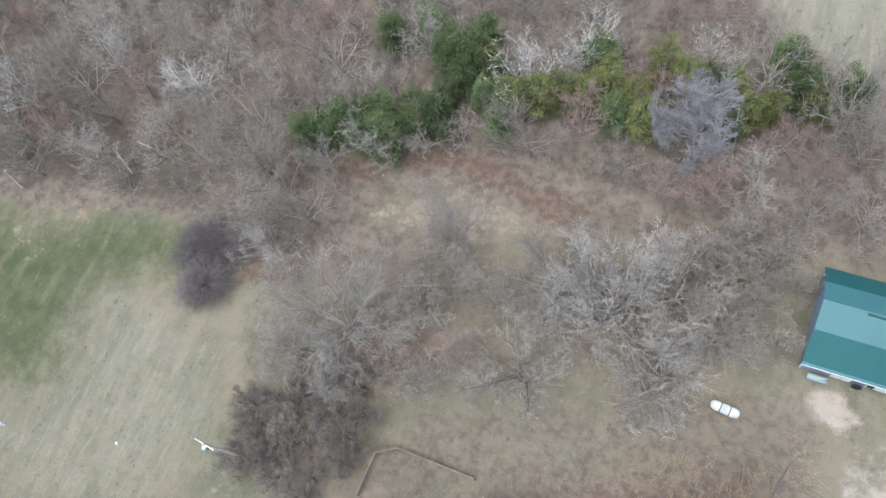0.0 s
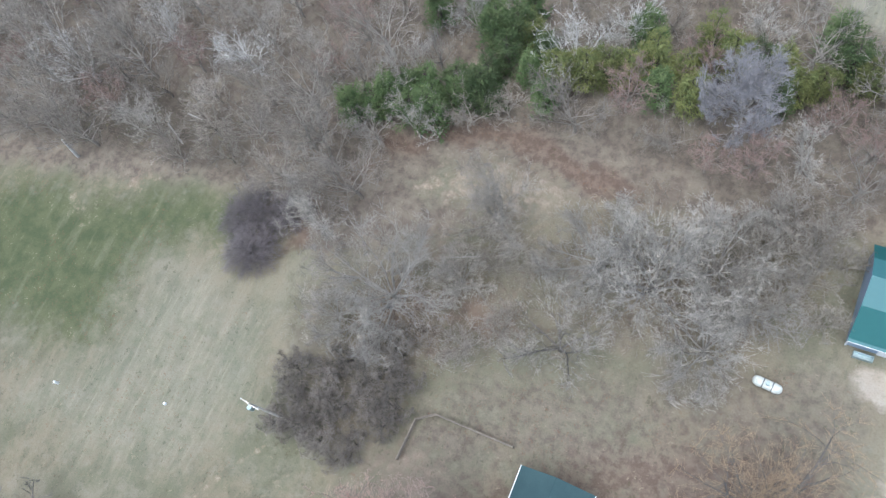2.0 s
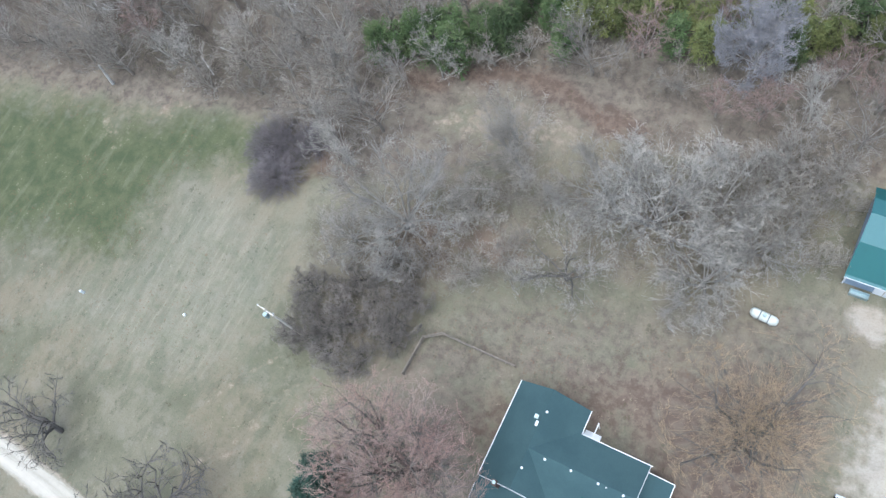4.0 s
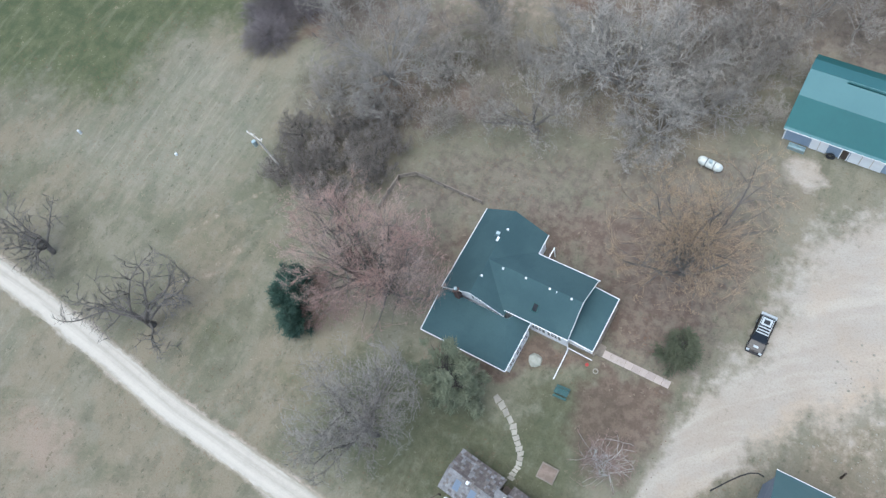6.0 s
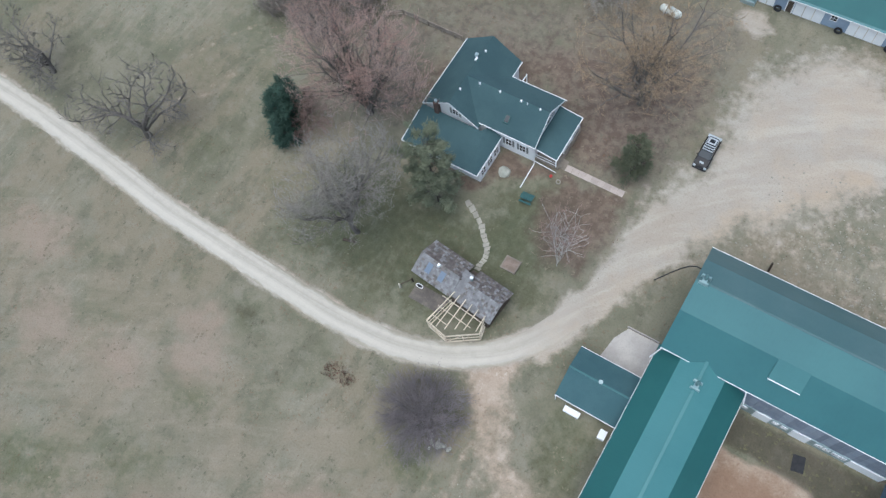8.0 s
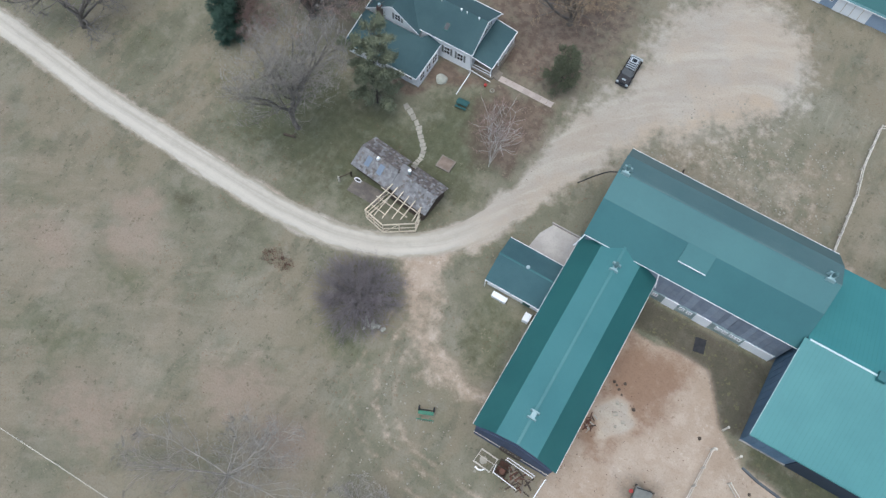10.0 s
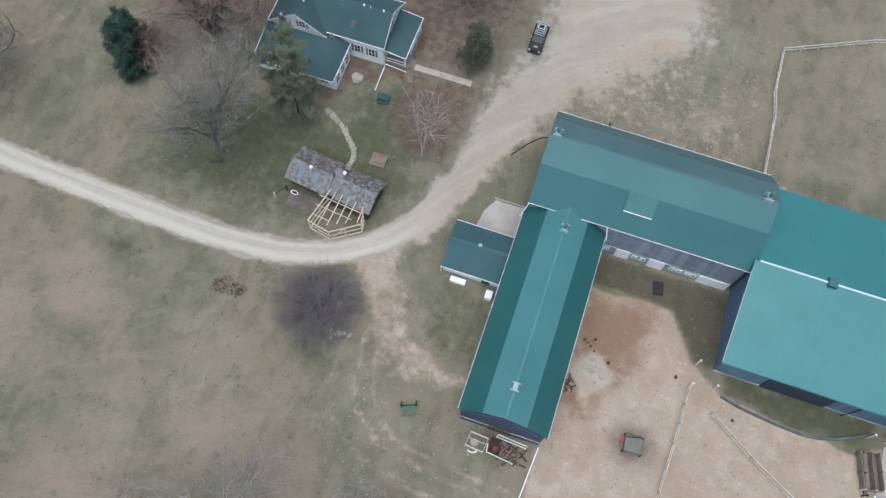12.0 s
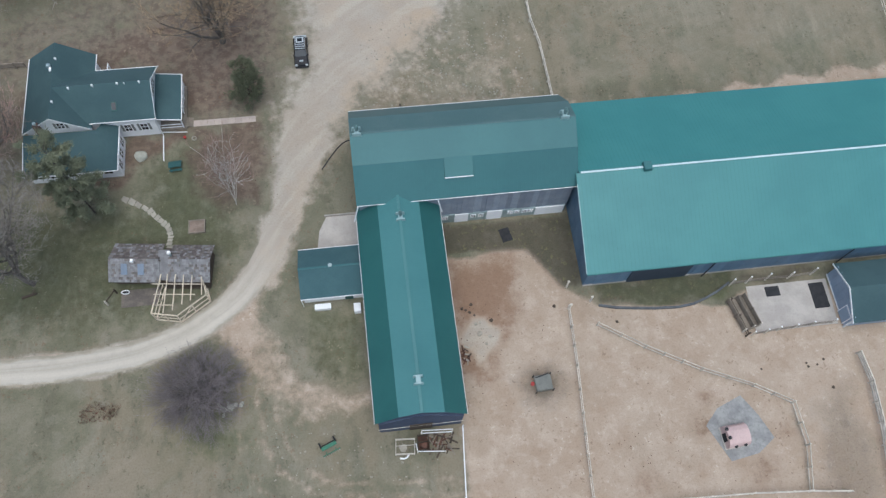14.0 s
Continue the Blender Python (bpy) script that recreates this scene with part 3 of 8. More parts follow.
def ground_material(only_gravel=False):
    m, nt, bs = base("gravel_lane" if only_gravel else "farm_ground", 0.95)
    bs.inputs["Specular IOR Level"].default_value = 0.15
    pos = nt.nodes.new("ShaderNodeNewGeometry").outputs["Position"]
    n_huge, n_big, n_mid, n_fine = (noise_node(nt, pos, s, d, 0.62) for s, d in ((0.035, 4), (0.16, 5), (0.9, 6), (5.0, 6)))
    stretch = nt.nodes.new("ShaderNodeMapping")
    stretch.inputs["Scale"].default_value = (0.6, 0.13, 1)
    stretch.inputs["Rotation"].default_value = (0, 0, radians(62))
    link(nt, pos, stretch.inputs[0])
    streak = noise_node(nt, stretch.outputs[0], 0.8, 5)
    moved = nt.nodes.new("ShaderNodeMapping")
    moved.inputs["Location"].default_value = (37.0, 91.0, 5.0)
    link(nt, pos, moved.inputs[0])
    shift = moved.outputs[0]
    drift = nt.nodes.new("ShaderNodeMapping")
    drift.inputs["Scale"].default_value = (0.9, 0.5, 1)
    drift.inputs["Rotation"].default_value = (0, 0, radians(-58))
    link(nt, shift, drift.inputs[0])
    n_drift, n_wide = noise_node(nt, drift.outputs[0], 0.55, 7, 0.66), noise_node(nt, drift.outputs[0], 0.11, 5, 0.6)
    n_lump, n_other, n_patch = (noise_node(nt, shift, k, d, 0.66) for k, d in ((0.42, 8), (0.09, 6), (2.2, 5)))

    def mask(name, lo=0.35, hi=0.65, amount=0.7):
        a = nt.nodes.new("ShaderNodeAttribute")
        a.attribute_name = name
        both = math_node(nt, 'ADD', n_mid, math_node(nt, 'MULTIPLY', math_node(nt, 'SUBTRACT', n_lump, 0.5), 0.8))
        mixn = math_node(nt, 'ADD', math_node(nt, 'MULTIPLY', math_node(nt, 'SUBTRACT', both, 0.5), amount), a.outputs["Fac"])
        return ramp(nt, mixn, lo, hi)
    flat = nt.nodes.new("ShaderNodeMapping")
    flat.inputs["Scale"].default_value = (1.0, 1.0, 0.0)
    link(nt, pos, flat.inputs[0])

    wave = nt.nodes.new("ShaderNodeTexNoise")
    wave.inputs["Scale"].default_value, wave.inputs["Detail"].default_value = 2.6, 4.0
    link(nt, flat.outputs[0], wave.inputs["Vector"])
    shake = nt.nodes.new("ShaderNodeVectorMath")
    shake.operation = 'MULTIPLY_ADD'
    shake.inputs[1].default_value = (1.1, 1.1, 0.0)
    link(nt, wave.outputs["Color"], shake.inputs[0])
    link(nt, flat.outputs[0], shake.inputs[2])
    ragged = shake.outputs[0]

    def specks(scale, size, keep, clump, lo, hi):
        """Small marks, one in each of a share of cells, in the patches where clump is high."""
        v = nt.nodes.new("ShaderNodeTexVoronoi")
        v.voronoi_dimensions = '2D'
        v.inputs["Scale"].default_value = scale
        link(nt, ragged, v.inputs["Vector"])
        tone = nt.nodes.new("ShaderNodeSeparateColor")
        link(nt, v.outputs["Color"], tone.inputs[0])
        span = math_node(nt, 'MULTIPLY', tone.outputs[1], size)
        near = ramp(nt, math_node(nt, 'SUBTRACT', v.outputs["Distance"], span), 0.06, -0.04)
        pick = math_node(nt, 'LESS_THAN', tone.outputs[0], keep)
        return math_node(nt, 'MULTIPLY', math_node(nt, 'MULTIPLY', near, pick), ramp(nt, clump, lo, hi))
    gravel_col = blend(nt, ramp(nt, n_big, 0.35, 0.65), (0.415, 0.374, 0.318), (0.395, 0.340, 0.274))
    gravel_col = blend(nt, math_node(nt, 'MULTIPLY', ramp(nt, noise_node(nt, pos, 11.0, 4), 0.4, 0.7), 0.22), gravel_col, (0.30, 0.27, 0.24))
    # ruts fan out of the lane's throat into the yard
    xyz = nt.nodes.new("ShaderNodeSeparateXYZ")
    link(nt, pos, xyz.inputs[0])
    east, north = math_node(nt, 'ADD', xyz.outputs[0], 17.0), math_node(nt, 'ADD', xyz.outputs[1], 34.0)
    reach = math_node(nt, 'SQRT', math_node(nt, 'ADD', math_node(nt, 'MULTIPLY', east, east), math_node(nt, 'MULTIPLY', north, north)), 0)
    turn = math_node(nt, 'ADD', math_node(nt, 'ARCTAN2', east, north), math_node(nt, 'MULTIPLY', reach, -0.012))
    polar = nt.nodes.new("ShaderNodeCombineXYZ")
    link(nt, math_node(nt, 'ADD', math_node(nt, 'MULTIPLY', turn, 24.0), math_node(nt, 'MULTIPLY', n_big, 1.6)), polar.inputs[0])
    link(nt, math_node(nt, 'MULTIPLY', reach, 0.10), polar.inputs[1])
    ruts = noise_node(nt, polar.outputs[0], 1.0, 5, 0.6)
    gravel_col = blend(nt, math_node(nt, 'MULTIPLY', ramp(nt, ruts, 0.44, 0.68), 0.6), gravel_col, (0.495, 0.450, 0.380))
    gravel_col = blend(nt, math_node(nt, 'MULTIPLY', ramp(nt, ruts, 0.47, 0.30), 0.25), gravel_col, (0.385, 0.328, 0.262))
    gravel_col = blend(nt, math_node(nt, 'MULTIPLY', ramp(nt, n_other, 0.5, 0.62), 0.4), gravel_col, (0.445, 0.362, 0.272))
    if not only_gravel:
        gravel_col = blend(nt, math_node(nt, 'MULTIPLY', mask("red", 0.1, 0.9, 0.9), 0.7), gravel_col, (0.450, 0.352, 0.248))
    if only_gravel:
        lane, tail = nt.nodes.new("ShaderNodeAttribute"), nt.nodes.new("ShaderNodeAttribute")
        lane.attribute_name, tail.attribute_name = "across", "tail"
        along = nt.nodes.new("ShaderNodeAttribute")
        along.attribute_name = "along"
        trail = nt.nodes.new("ShaderNodeCombineXYZ")
        link(nt, math_node(nt, 'MULTIPLY', lane.outputs["Fac"], 3.2), trail.inputs[0])
        link(nt, math_node(nt, 'MULTIPLY', along.outputs["Fac"], 0.07), trail.inputs[1])
        drag = noise_node(nt, trail.outputs[0], 1.3, 6, 0.65)
        edge = math_node(nt, 'ABSOLUTE', lane.outputs["Fac"], 0)
        edge = math_node(nt, 'ADD', edge, math_node(nt, 'MULTIPLY', math_node(nt, 'SUBTRACT', n_lump, 0.5), 0.8))
        wheel = math_node(nt, 'ABSOLUTE', math_node(nt, 'SUBTRACT', math_node(nt, 'ABSOLUTE', lane.outputs["Fac"], 0), 0.46), 0)
        pale = blend(nt, ramp(nt, drag, 0.36, 0.64), (0.425, 0.388, 0.328), (0.495, 0.457, 0.388))
        pale = blend(nt, math_node(nt, 'MULTIPLY', ramp(nt, wheel, 0.26, 0.05), 0.55), pale, (0.563, 0.524, 0.452))
        pale = blend(nt, math_node(nt, 'MULTIPLY', ramp(nt, n_mid, 0.45, 0.65), 0.3), pale, (0.385, 0.350, 0.300))
        pale = blend(nt, math_node(nt, 'MULTIPLY', ramp(nt, math_node(nt, 'ADD', lane.outputs["Fac"], math_node(nt, 'MULTIPLY', math_node(nt, 'SUBTRACT', n_big, 0.5), 0.8)), 0.05, -0.25), 0.4), pale, (0.603, 0.565, 0.490))
        pale = blend(nt, math_node(nt, 'MULTIPLY', ramp(nt, edge, 0.70, 1.0), 0.75), pale, (0.295, 0.265, 0.200))
        col = blend(nt, tail.outputs["Fac"], pale, gravel_col)
    else:
        col = blend(nt, ramp(nt, n_big, 0.39, 0.61), (0.235, 0.217, 0.160), (0.172, 0.164, 0.113))
        col = blend(nt, math_node(nt, 'MULTIPLY', ramp(nt, n_huge, 0.46, 0.58), 0.5), col, (0.150, 0.148, 0.101))
        col = blend(nt, math_node(nt, 'MULTIPLY', ramp(nt, n_wide, 0.45, 0.56), 0.75), col, (0.245, 0.211, 0.151))
        col = blend(nt, math_node(nt, 'MULTIPLY', ramp(nt, n_drift, 0.48, 0.62), 0.5), col, (0.137, 0.131, 0.092))
        col = blend(nt, math_node(nt, 'MULTIPLY', ramp(nt, n_lump, 0.48, 0.36), 0.4), col, (0.261, 0.244, 0.193))
        col = blend(nt, math_node(nt, 'MULTIPLY', mask("pale", 0.25, 0.9), 0.7), col, blend(nt, ramp(nt, streak, 0.4, 0.62), (0.228, 0.223, 0.172), (0.294, 0.280, 0.219)))
        swath = nt.nodes.new("ShaderNodeMapping")
        swath.inputs["Scale"].default_value = (1.5, 0.22, 1)
        swath.inputs["Rotation"].default_value = (0, 0, radians(52))
        link(nt, pos, swath.inputs[0])
        mown = noise_node(nt, swath.outputs[0], 1.0, 5, 0.7)
        col = blend(nt, math_node(nt, 'MULTIPLY', math_node(nt, 'MULTIPLY', ramp(nt, mown, 0.5, 0.68), mask("pale", 0.15, 0.8)), 0.6), col, (0.335, 0.304, 0.224))
        rows = nt.nodes.new("ShaderNodeMapping")
        rows.vector_type = 'TEXTURE'
        rows.inputs["Scale"].default_value = (4.2, 1.5, 1)
        rows.inputs["Rotation"].default_value = (0, 0, radians(27))
        link(nt, shift, rows.inputs[0])
        n_rows, n_bare = noise_node(nt, rows.outputs[0], 1.0, 6, 0.68), noise_node(nt, rows.outputs[0], 0.28, 5, 0.6)
        col = blend(nt, math_node(nt, 'MULTIPLY', math_node(nt, 'MULTIPLY', ramp(nt, n_bare, 0.42, 0.62), mask("south", 0.2, 0.8)), 0.45), col, (0.280, 0.240, 0.180))
        col = blend(nt, math_node(nt, 'MULTIPLY', math_node(nt, 'MULTIPLY', ramp(nt, n_bare, 0.46, 0.34), mask("south", 0.2, 0.8)), 0.5), col, (0.139, 0.141, 0.090))
        col = blend(nt, math_node(nt, 'MULTIPLY', math_node(nt, 'MULTIPLY', ramp(nt, n_rows, 0.5, 0.68), mask("south", 0.2, 0.8)), 0.32), col, (0.313, 0.277, 0.212))
        col = blend(nt, math_node(nt, 'MULTIPLY', math_node(nt, 'MULTIPLY', ramp(nt, n_rows, 0.48, 0.32), mask("south", 0.2, 0.8)), 0.22), col, (0.144, 0.129, 0.087))
        grass = blend(nt, ramp(nt, n_lump, 0.36, 0.62), (0.076, 0.094, 0.048), (0.112, 0.124, 0.066))
        grass = blend(nt, math_node(nt, 'MULTIPLY', ramp(nt, streak, 0.52, 0.68), 0.35), grass, (0.213, 0.207, 0.139))
        col = blend(nt, math_node(nt, 'MULTIPLY', mask("green", 0.15, 0.85, 0.8), 0.97), col, grass)
        leaf = blend(nt, ramp(nt, n_mid, 0.38, 0.62), (0.186, 0.153, 0.124), (0.124, 0.101, 0.084))
        leaf = blend(nt, math_node(nt, 'MULTIPLY', ramp(nt, n_lump, 0.45, 0.6), 0.55), leaf, (0.261, 0.226, 0.179))
        col = blend(nt, math_node(nt, 'MULTIPLY', mask("woods", 0.15, 0.9, 1.0), 0.9), col, leaf)
        col = blend(nt, math_node(nt, 'MULTIPLY', mask("mulch", 0.25, 0.9, 0.9), 0.85), col, blend(nt, ramp(nt, n_mid, 0.4, 0.6), (0.182, 0.132, 0.102), (0.128, 0.092, 0.072)))
        col = blend(nt, math_node(nt, 'MULTIPLY', mask("blush", 0.15, 0.95, 0.9), 0.7), col, (0.318, 0.246, 0.192))
        earth = blend(nt, ramp(nt, n_big, 0.38, 0.62), (0.428, 0.348, 0.271), (0.390, 0.306, 0.231))
        earth = blend(nt, math_node(nt, 'MULTIPLY', ramp(nt, n_lump, 0.50, 0.64), 0.45), earth, (0.512, 0.426, 0.346))
        earth = blend(nt, math_node(nt, 'MULTIPLY', ramp(nt, n_mid, 0.52, 0.66), 0.35), earth, (0.531, 0.450, 0.370))
        earth = blend(nt, math_node(nt, 'MULTIPLY', ramp(nt, n_other, 0.50, 0.60), 0.35), earth, (0.327, 0.257, 0.190))
        earth = blend(nt, math_node(nt, 'MULTIPLY', ramp(nt, n_lump, 0.45, 0.34), 0.35), earth, (0.317, 0.230, 0.161))
        earth = blend(nt, math_node(nt, 'MULTIPLY', specks(2.4, 0.34, 0.22, n_drift, 0.46, 0.54), 0.55), earth, (0.232, 0.167, 0.117))
        earth = blend(nt, math_node(nt, 'MULTIPLY', specks(2.6, 0.34, 0.25, n_lump, 0.46, 0.56), 0.5), earth, (0.579, 0.504, 0.422))
        earth = blend(nt, math_node(nt, 'MULTIPLY', mask("red", 0.2, 1.0, 1.2), 0.85), earth, (0.228, 0.141, 0.090))
        col = blend(nt, math_node(nt, 'MULTIPLY', specks(2.2, 0.40, 0.30, n_drift, 0.47, 0.57), 0.5), col, (0.103, 0.097, 0.061))
        col = blend(nt, math_node(nt, 'MULTIPLY', specks(3.4, 0.36, 0.20, n_lump, 0.50, 0.60), 0.5), col, (0.339, 0.296, 0.217))
        col = blend(nt, math_node(nt, 'MULTIPLY', specks(3.8, 0.40, 0.25, n_other, 0.48, 0.58), 0.45), col, (0.187, 0.109, 0.068))
        col = blend(nt, mask("dirt", 0.2, 0.7, 0.8), col, earth)
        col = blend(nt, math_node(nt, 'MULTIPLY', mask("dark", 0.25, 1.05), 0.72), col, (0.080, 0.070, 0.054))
        col = blend(nt, math_node(nt, 'MULTIPLY', math_node(nt, 'MULTIPLY', specks(2.0, 0.5, 0.4, n_mid, 0.42, 0.56), mask("dark", 0.5, 0.9)), 0.55), col, (0.175, 0.165, 0.085))
        col = blend(nt, mask("gravel", 0.2, 0.8, 1.0), col, gravel_col)
        tuft = math_node(nt, 'MULTIPLY', ramp(nt, n_patch, 0.58, 0.70), 0.38)
        col = blend(nt, tuft, col, blend(nt, 1.0, col, (0.55, 0.54, 0.5), 'MULTIPLY'))
    col = blend(nt, math_node(nt, 'MULTIPLY', ramp(nt, n_fine, 0.42, 0.72), 0.10 if only_gravel else 0.30), col, blend(nt, 1.0, col, (0.5, 0.5, 0.48), 'MULTIPLY'))
    link(nt, col, bs.inputs["Base Color"])
    bp = nt.nodes.new("ShaderNodeBump")
    bp.inputs["Strength"].default_value, bp.inputs["Distance"].default_value = 0.6, 0.06
    link(nt, n_fine, bp.inputs["Height"])
    link(nt, bp.outputs[0], bs.inputs["Normal"])
    return m


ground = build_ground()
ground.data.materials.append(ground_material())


def strip_mesh(line, half, z, seed, name):
    """A lane along a line, with a crown in the middle and ragged margins."""
    rs = random.Random(seed)
    pts = []
    for (ax, ay), (bx_, by_) in zip(line[:-1], line[1:]):
        n = max(2, int(math.hypot(bx_ - ax, by_ - ay) / 0.8))
        pts += [(ax + (bx_ - ax) * i / n, ay + (by_ - ay) * i / n) for i in range(n)]
    for _ in range(6):
        pts = [pts[0]] + [((a[0] + 2 * b[0] + c[0]) / 4, (a[1] + 2 * b[1] + c[1]) / 4) for a, b, c in zip(pts, pts[1:], pts[2:])] + [pts[-1]]
    bm = bmesh.new()
    last = None
    across, tail, along = (bm.verts.layers.float.new(k) for k in ("across", "tail", "along"))
    cut = (-1, -0.86, -0.6, -0.3, 0, 0.3, 0.6, 0.86, 1)
    rise = (-0.03, 0.0, -0.008, 0.0, 0.012, 0.0, -0.008, 0.0, -0.03)
    for i, p in enumerate(pts):
        a, b = pts[max(0, i - 1)], pts[min(len(pts) - 1, i + 1)]
        d = math.hypot(b[0] - a[0], b[1] - a[1]) or 1
        nx, ny = -(b[1] - a[1]) / d, (b[0] - a[0]) / d
        row = []
        for c, h in zip(cut, rise):
            w = half * c + (rs.uniform(-0.1, 0.1) if abs(c) > 0.8 else 0)
            v = bm.verts.new((p[0] + nx * w, p[1] + ny * w, z + h))
            v[across] = c
            v[along] = 0.8 * i
            v[tail] = min(1.0, max(0.0, 1.25 - (len(pts) - 1 - i) * 0.8 / 9.0))
            row.append(v)
        if last:
            for k in range(len(cut) - 1):
                bm.faces.new((last[k + 1], last[k], row[k], row[k + 1]))
        last = row
    bm.normal_update()
    if sum(f.normal.z for f in bm.faces) < 0:
        bmesh.ops.reverse_faces(bm, faces=bm.faces)
    return bm


GRAVEL = ground_material(True)
alone("road", strip_mesh(LANE[:15], 1.5, 0.03, 5, "road"), GRAVEL, "pale gravel farm lane curving past the house", "road", "", "structure")

# ---- trees ----
def grow(seed, limbs, kids, fine, trunk_len, lift, twigs, twig_len, crook, tilts):
    """The limbs of a leafless tree of height about 1 as tapered pieces, its branchlets, and its twigs.
    trunk_len: the trunk's share of the height; lift: how far limbs turn upwards; tilts: the limbs' least and greatest lean, in radians."""
    rs = np.random.RandomState(seed)
    segs, lets = [], []
    wander = (0.3 * crook, 0.42 * crook, 0.7 * crook)

    def unit(v):
        return v / (np.linalg.norm(v) + 1e-9)

    def fork(d, least, most):
        """A way that leaves d at an angle between least and most."""
        side = unit(np.cross(d, rs.normal(0, 1, 3)))
        a = rs.uniform(least, most)
        return math.cos(a) * d + math.sin(a) * side

    def branch(p, d, length, r, level, n, taper=0.72):
        for i in range(n):
            d = unit(d + rs.normal(0, wander[level], 3) + np.array([0, 0, 0.5 * lift if level else 0.3]))
            q = p + d * length / n
            ra, rb = r * (1 - taper * i / n), r * (1 - taper * (i + 1) / n)
            segs.append((*p, *q, ra, rb))
            if level == 0:
                if i > 0:
                    for k in range(limbs):
                        a = 2.4 * (i * limbs + k) + rs.uniform(-0.5, 0.5)
                        tilt = rs.uniform(*tilts) * (1.0 if i < n - 1 else 0.7)
                        e = np.array([math.cos(a) * math.sin(tilt), math.sin(a) * math.sin(tilt), math.cos(tilt)])
                        branch(q, e, (1 - trunk_len) * rs.uniform(0.7, 1.05), rb * rs.uniform(0.45, 0.62), 1, 6)
            elif level == 1:
                if i > 0:
                    for _ in range(kids):
                        branch(q, fork(d, 0.4, 0.95), length * rs.uniform(0.26, 0.48) * (1.15 - 0.1 * i), rb * 0.6, 2, 3)
            else:
                for _ in range(fine):
                    lets.append((*q, *(q + fork(d, 0.35, 1.0) * length * rs.uniform(0.25, 0.6))))
            p = q
        if level:
            lets.append((*p, *(p + unit(d + rs.normal(0, 0.2, 3)) * length * 0.3)))

    branch(np.zeros(3), np.array([0, 0, 1.0]), trunk_len, 1.0, 0, 4, 0.35)
    lets = np.array(lets)
    pick = lets[rs.randint(0, len(lets), twigs)]
    run = pick[:, 3:6] - pick[:, :3]
    at = pick[:, :3] + run * rs.uniform(0.1, 1.0, (twigs, 1))
    d = run / np.linalg.norm(run, axis=1, keepdims=True) + rs.normal(0, 0.62, (twigs, 3)) + np.array([0, 0, lift])
    d /= np.linalg.norm(d, axis=1, keepdims=True)
    return np.array(segs), lets, np.hstack([at, at + d * twig_len * rs.uniform(0.35, 1.25, (twigs, 1))])


def rods(segs, sides):
    """Tapered rods, all in one mesh."""
    p, q, ra, rb = segs[:, :3], segs[:, 3:6], segs[:, 6:7], segs[:, 7:8]
    d = q - p
    d = d / (np.linalg.norm(d, axis=1, keepdims=True) + 1e-9)
    ref = np.where(np.abs(d[:, 2:3]) > 0.9, np.array([[1.0, 0, 0]]), np.array([[0, 0, 1.0]]))
    u = np.cross(d, ref)
    u /= np.linalg.norm(u, axis=1, keepdims=True) + 1e-9
    w = np.cross(d, u)
    rings = []
    for c, r in ((p, ra), (q, rb)):
        for k in range(sides):
            a = 2 * math.pi * k / sides
            rings.append(c + r * (math.cos(a) * u + math.sin(a) * w))
    v = np.stack(rings, 1).reshape(-1, 3)
    n = len(segs)
    o = (np.arange(n) * 2 * sides)[:, None]
    faces = [o + np.array([[k, (k + 1) % sides, sides + (k + 1) % sides, sides + k]]) for k in range(sides)]
    return v, np.stack(faces, 1).reshape(-1, 4)


def spikes(tw, r):
    """Twigs: three-sided and pointed."""
    n = len(tw)
    r = np.broadcast_to(np.asarray(r, float).reshape(-1, 1), (n, 1))
    seg = np.hstack([tw, r, r * 0])
    p, q = tw[:, :3], tw[:, 3:6]
    d = q - p
    d = d / (np.linalg.norm(d, axis=1, keepdims=True) + 1e-9)
    u = np.cross(d, np.array([[0.3, 0.5, 0.81]]))
    u /= np.linalg.norm(u, axis=1, keepdims=True) + 1e-9
    w = np.cross(d, u)
    v = np.stack([p + r * u, p + r * (-0.5 * u + 0.87 * w), p + r * (-0.5 * u - 0.87 * w), q], 1).reshape(-1, 3)
    o = (np.arange(n) * 4)[:, None]
    f = np.stack([o + np.array([[0, 1, 3]]), o + np.array([[1, 2, 3]]), o + np.array([[2, 0, 3]])], 1).reshape(-1, 3)
    return v, f


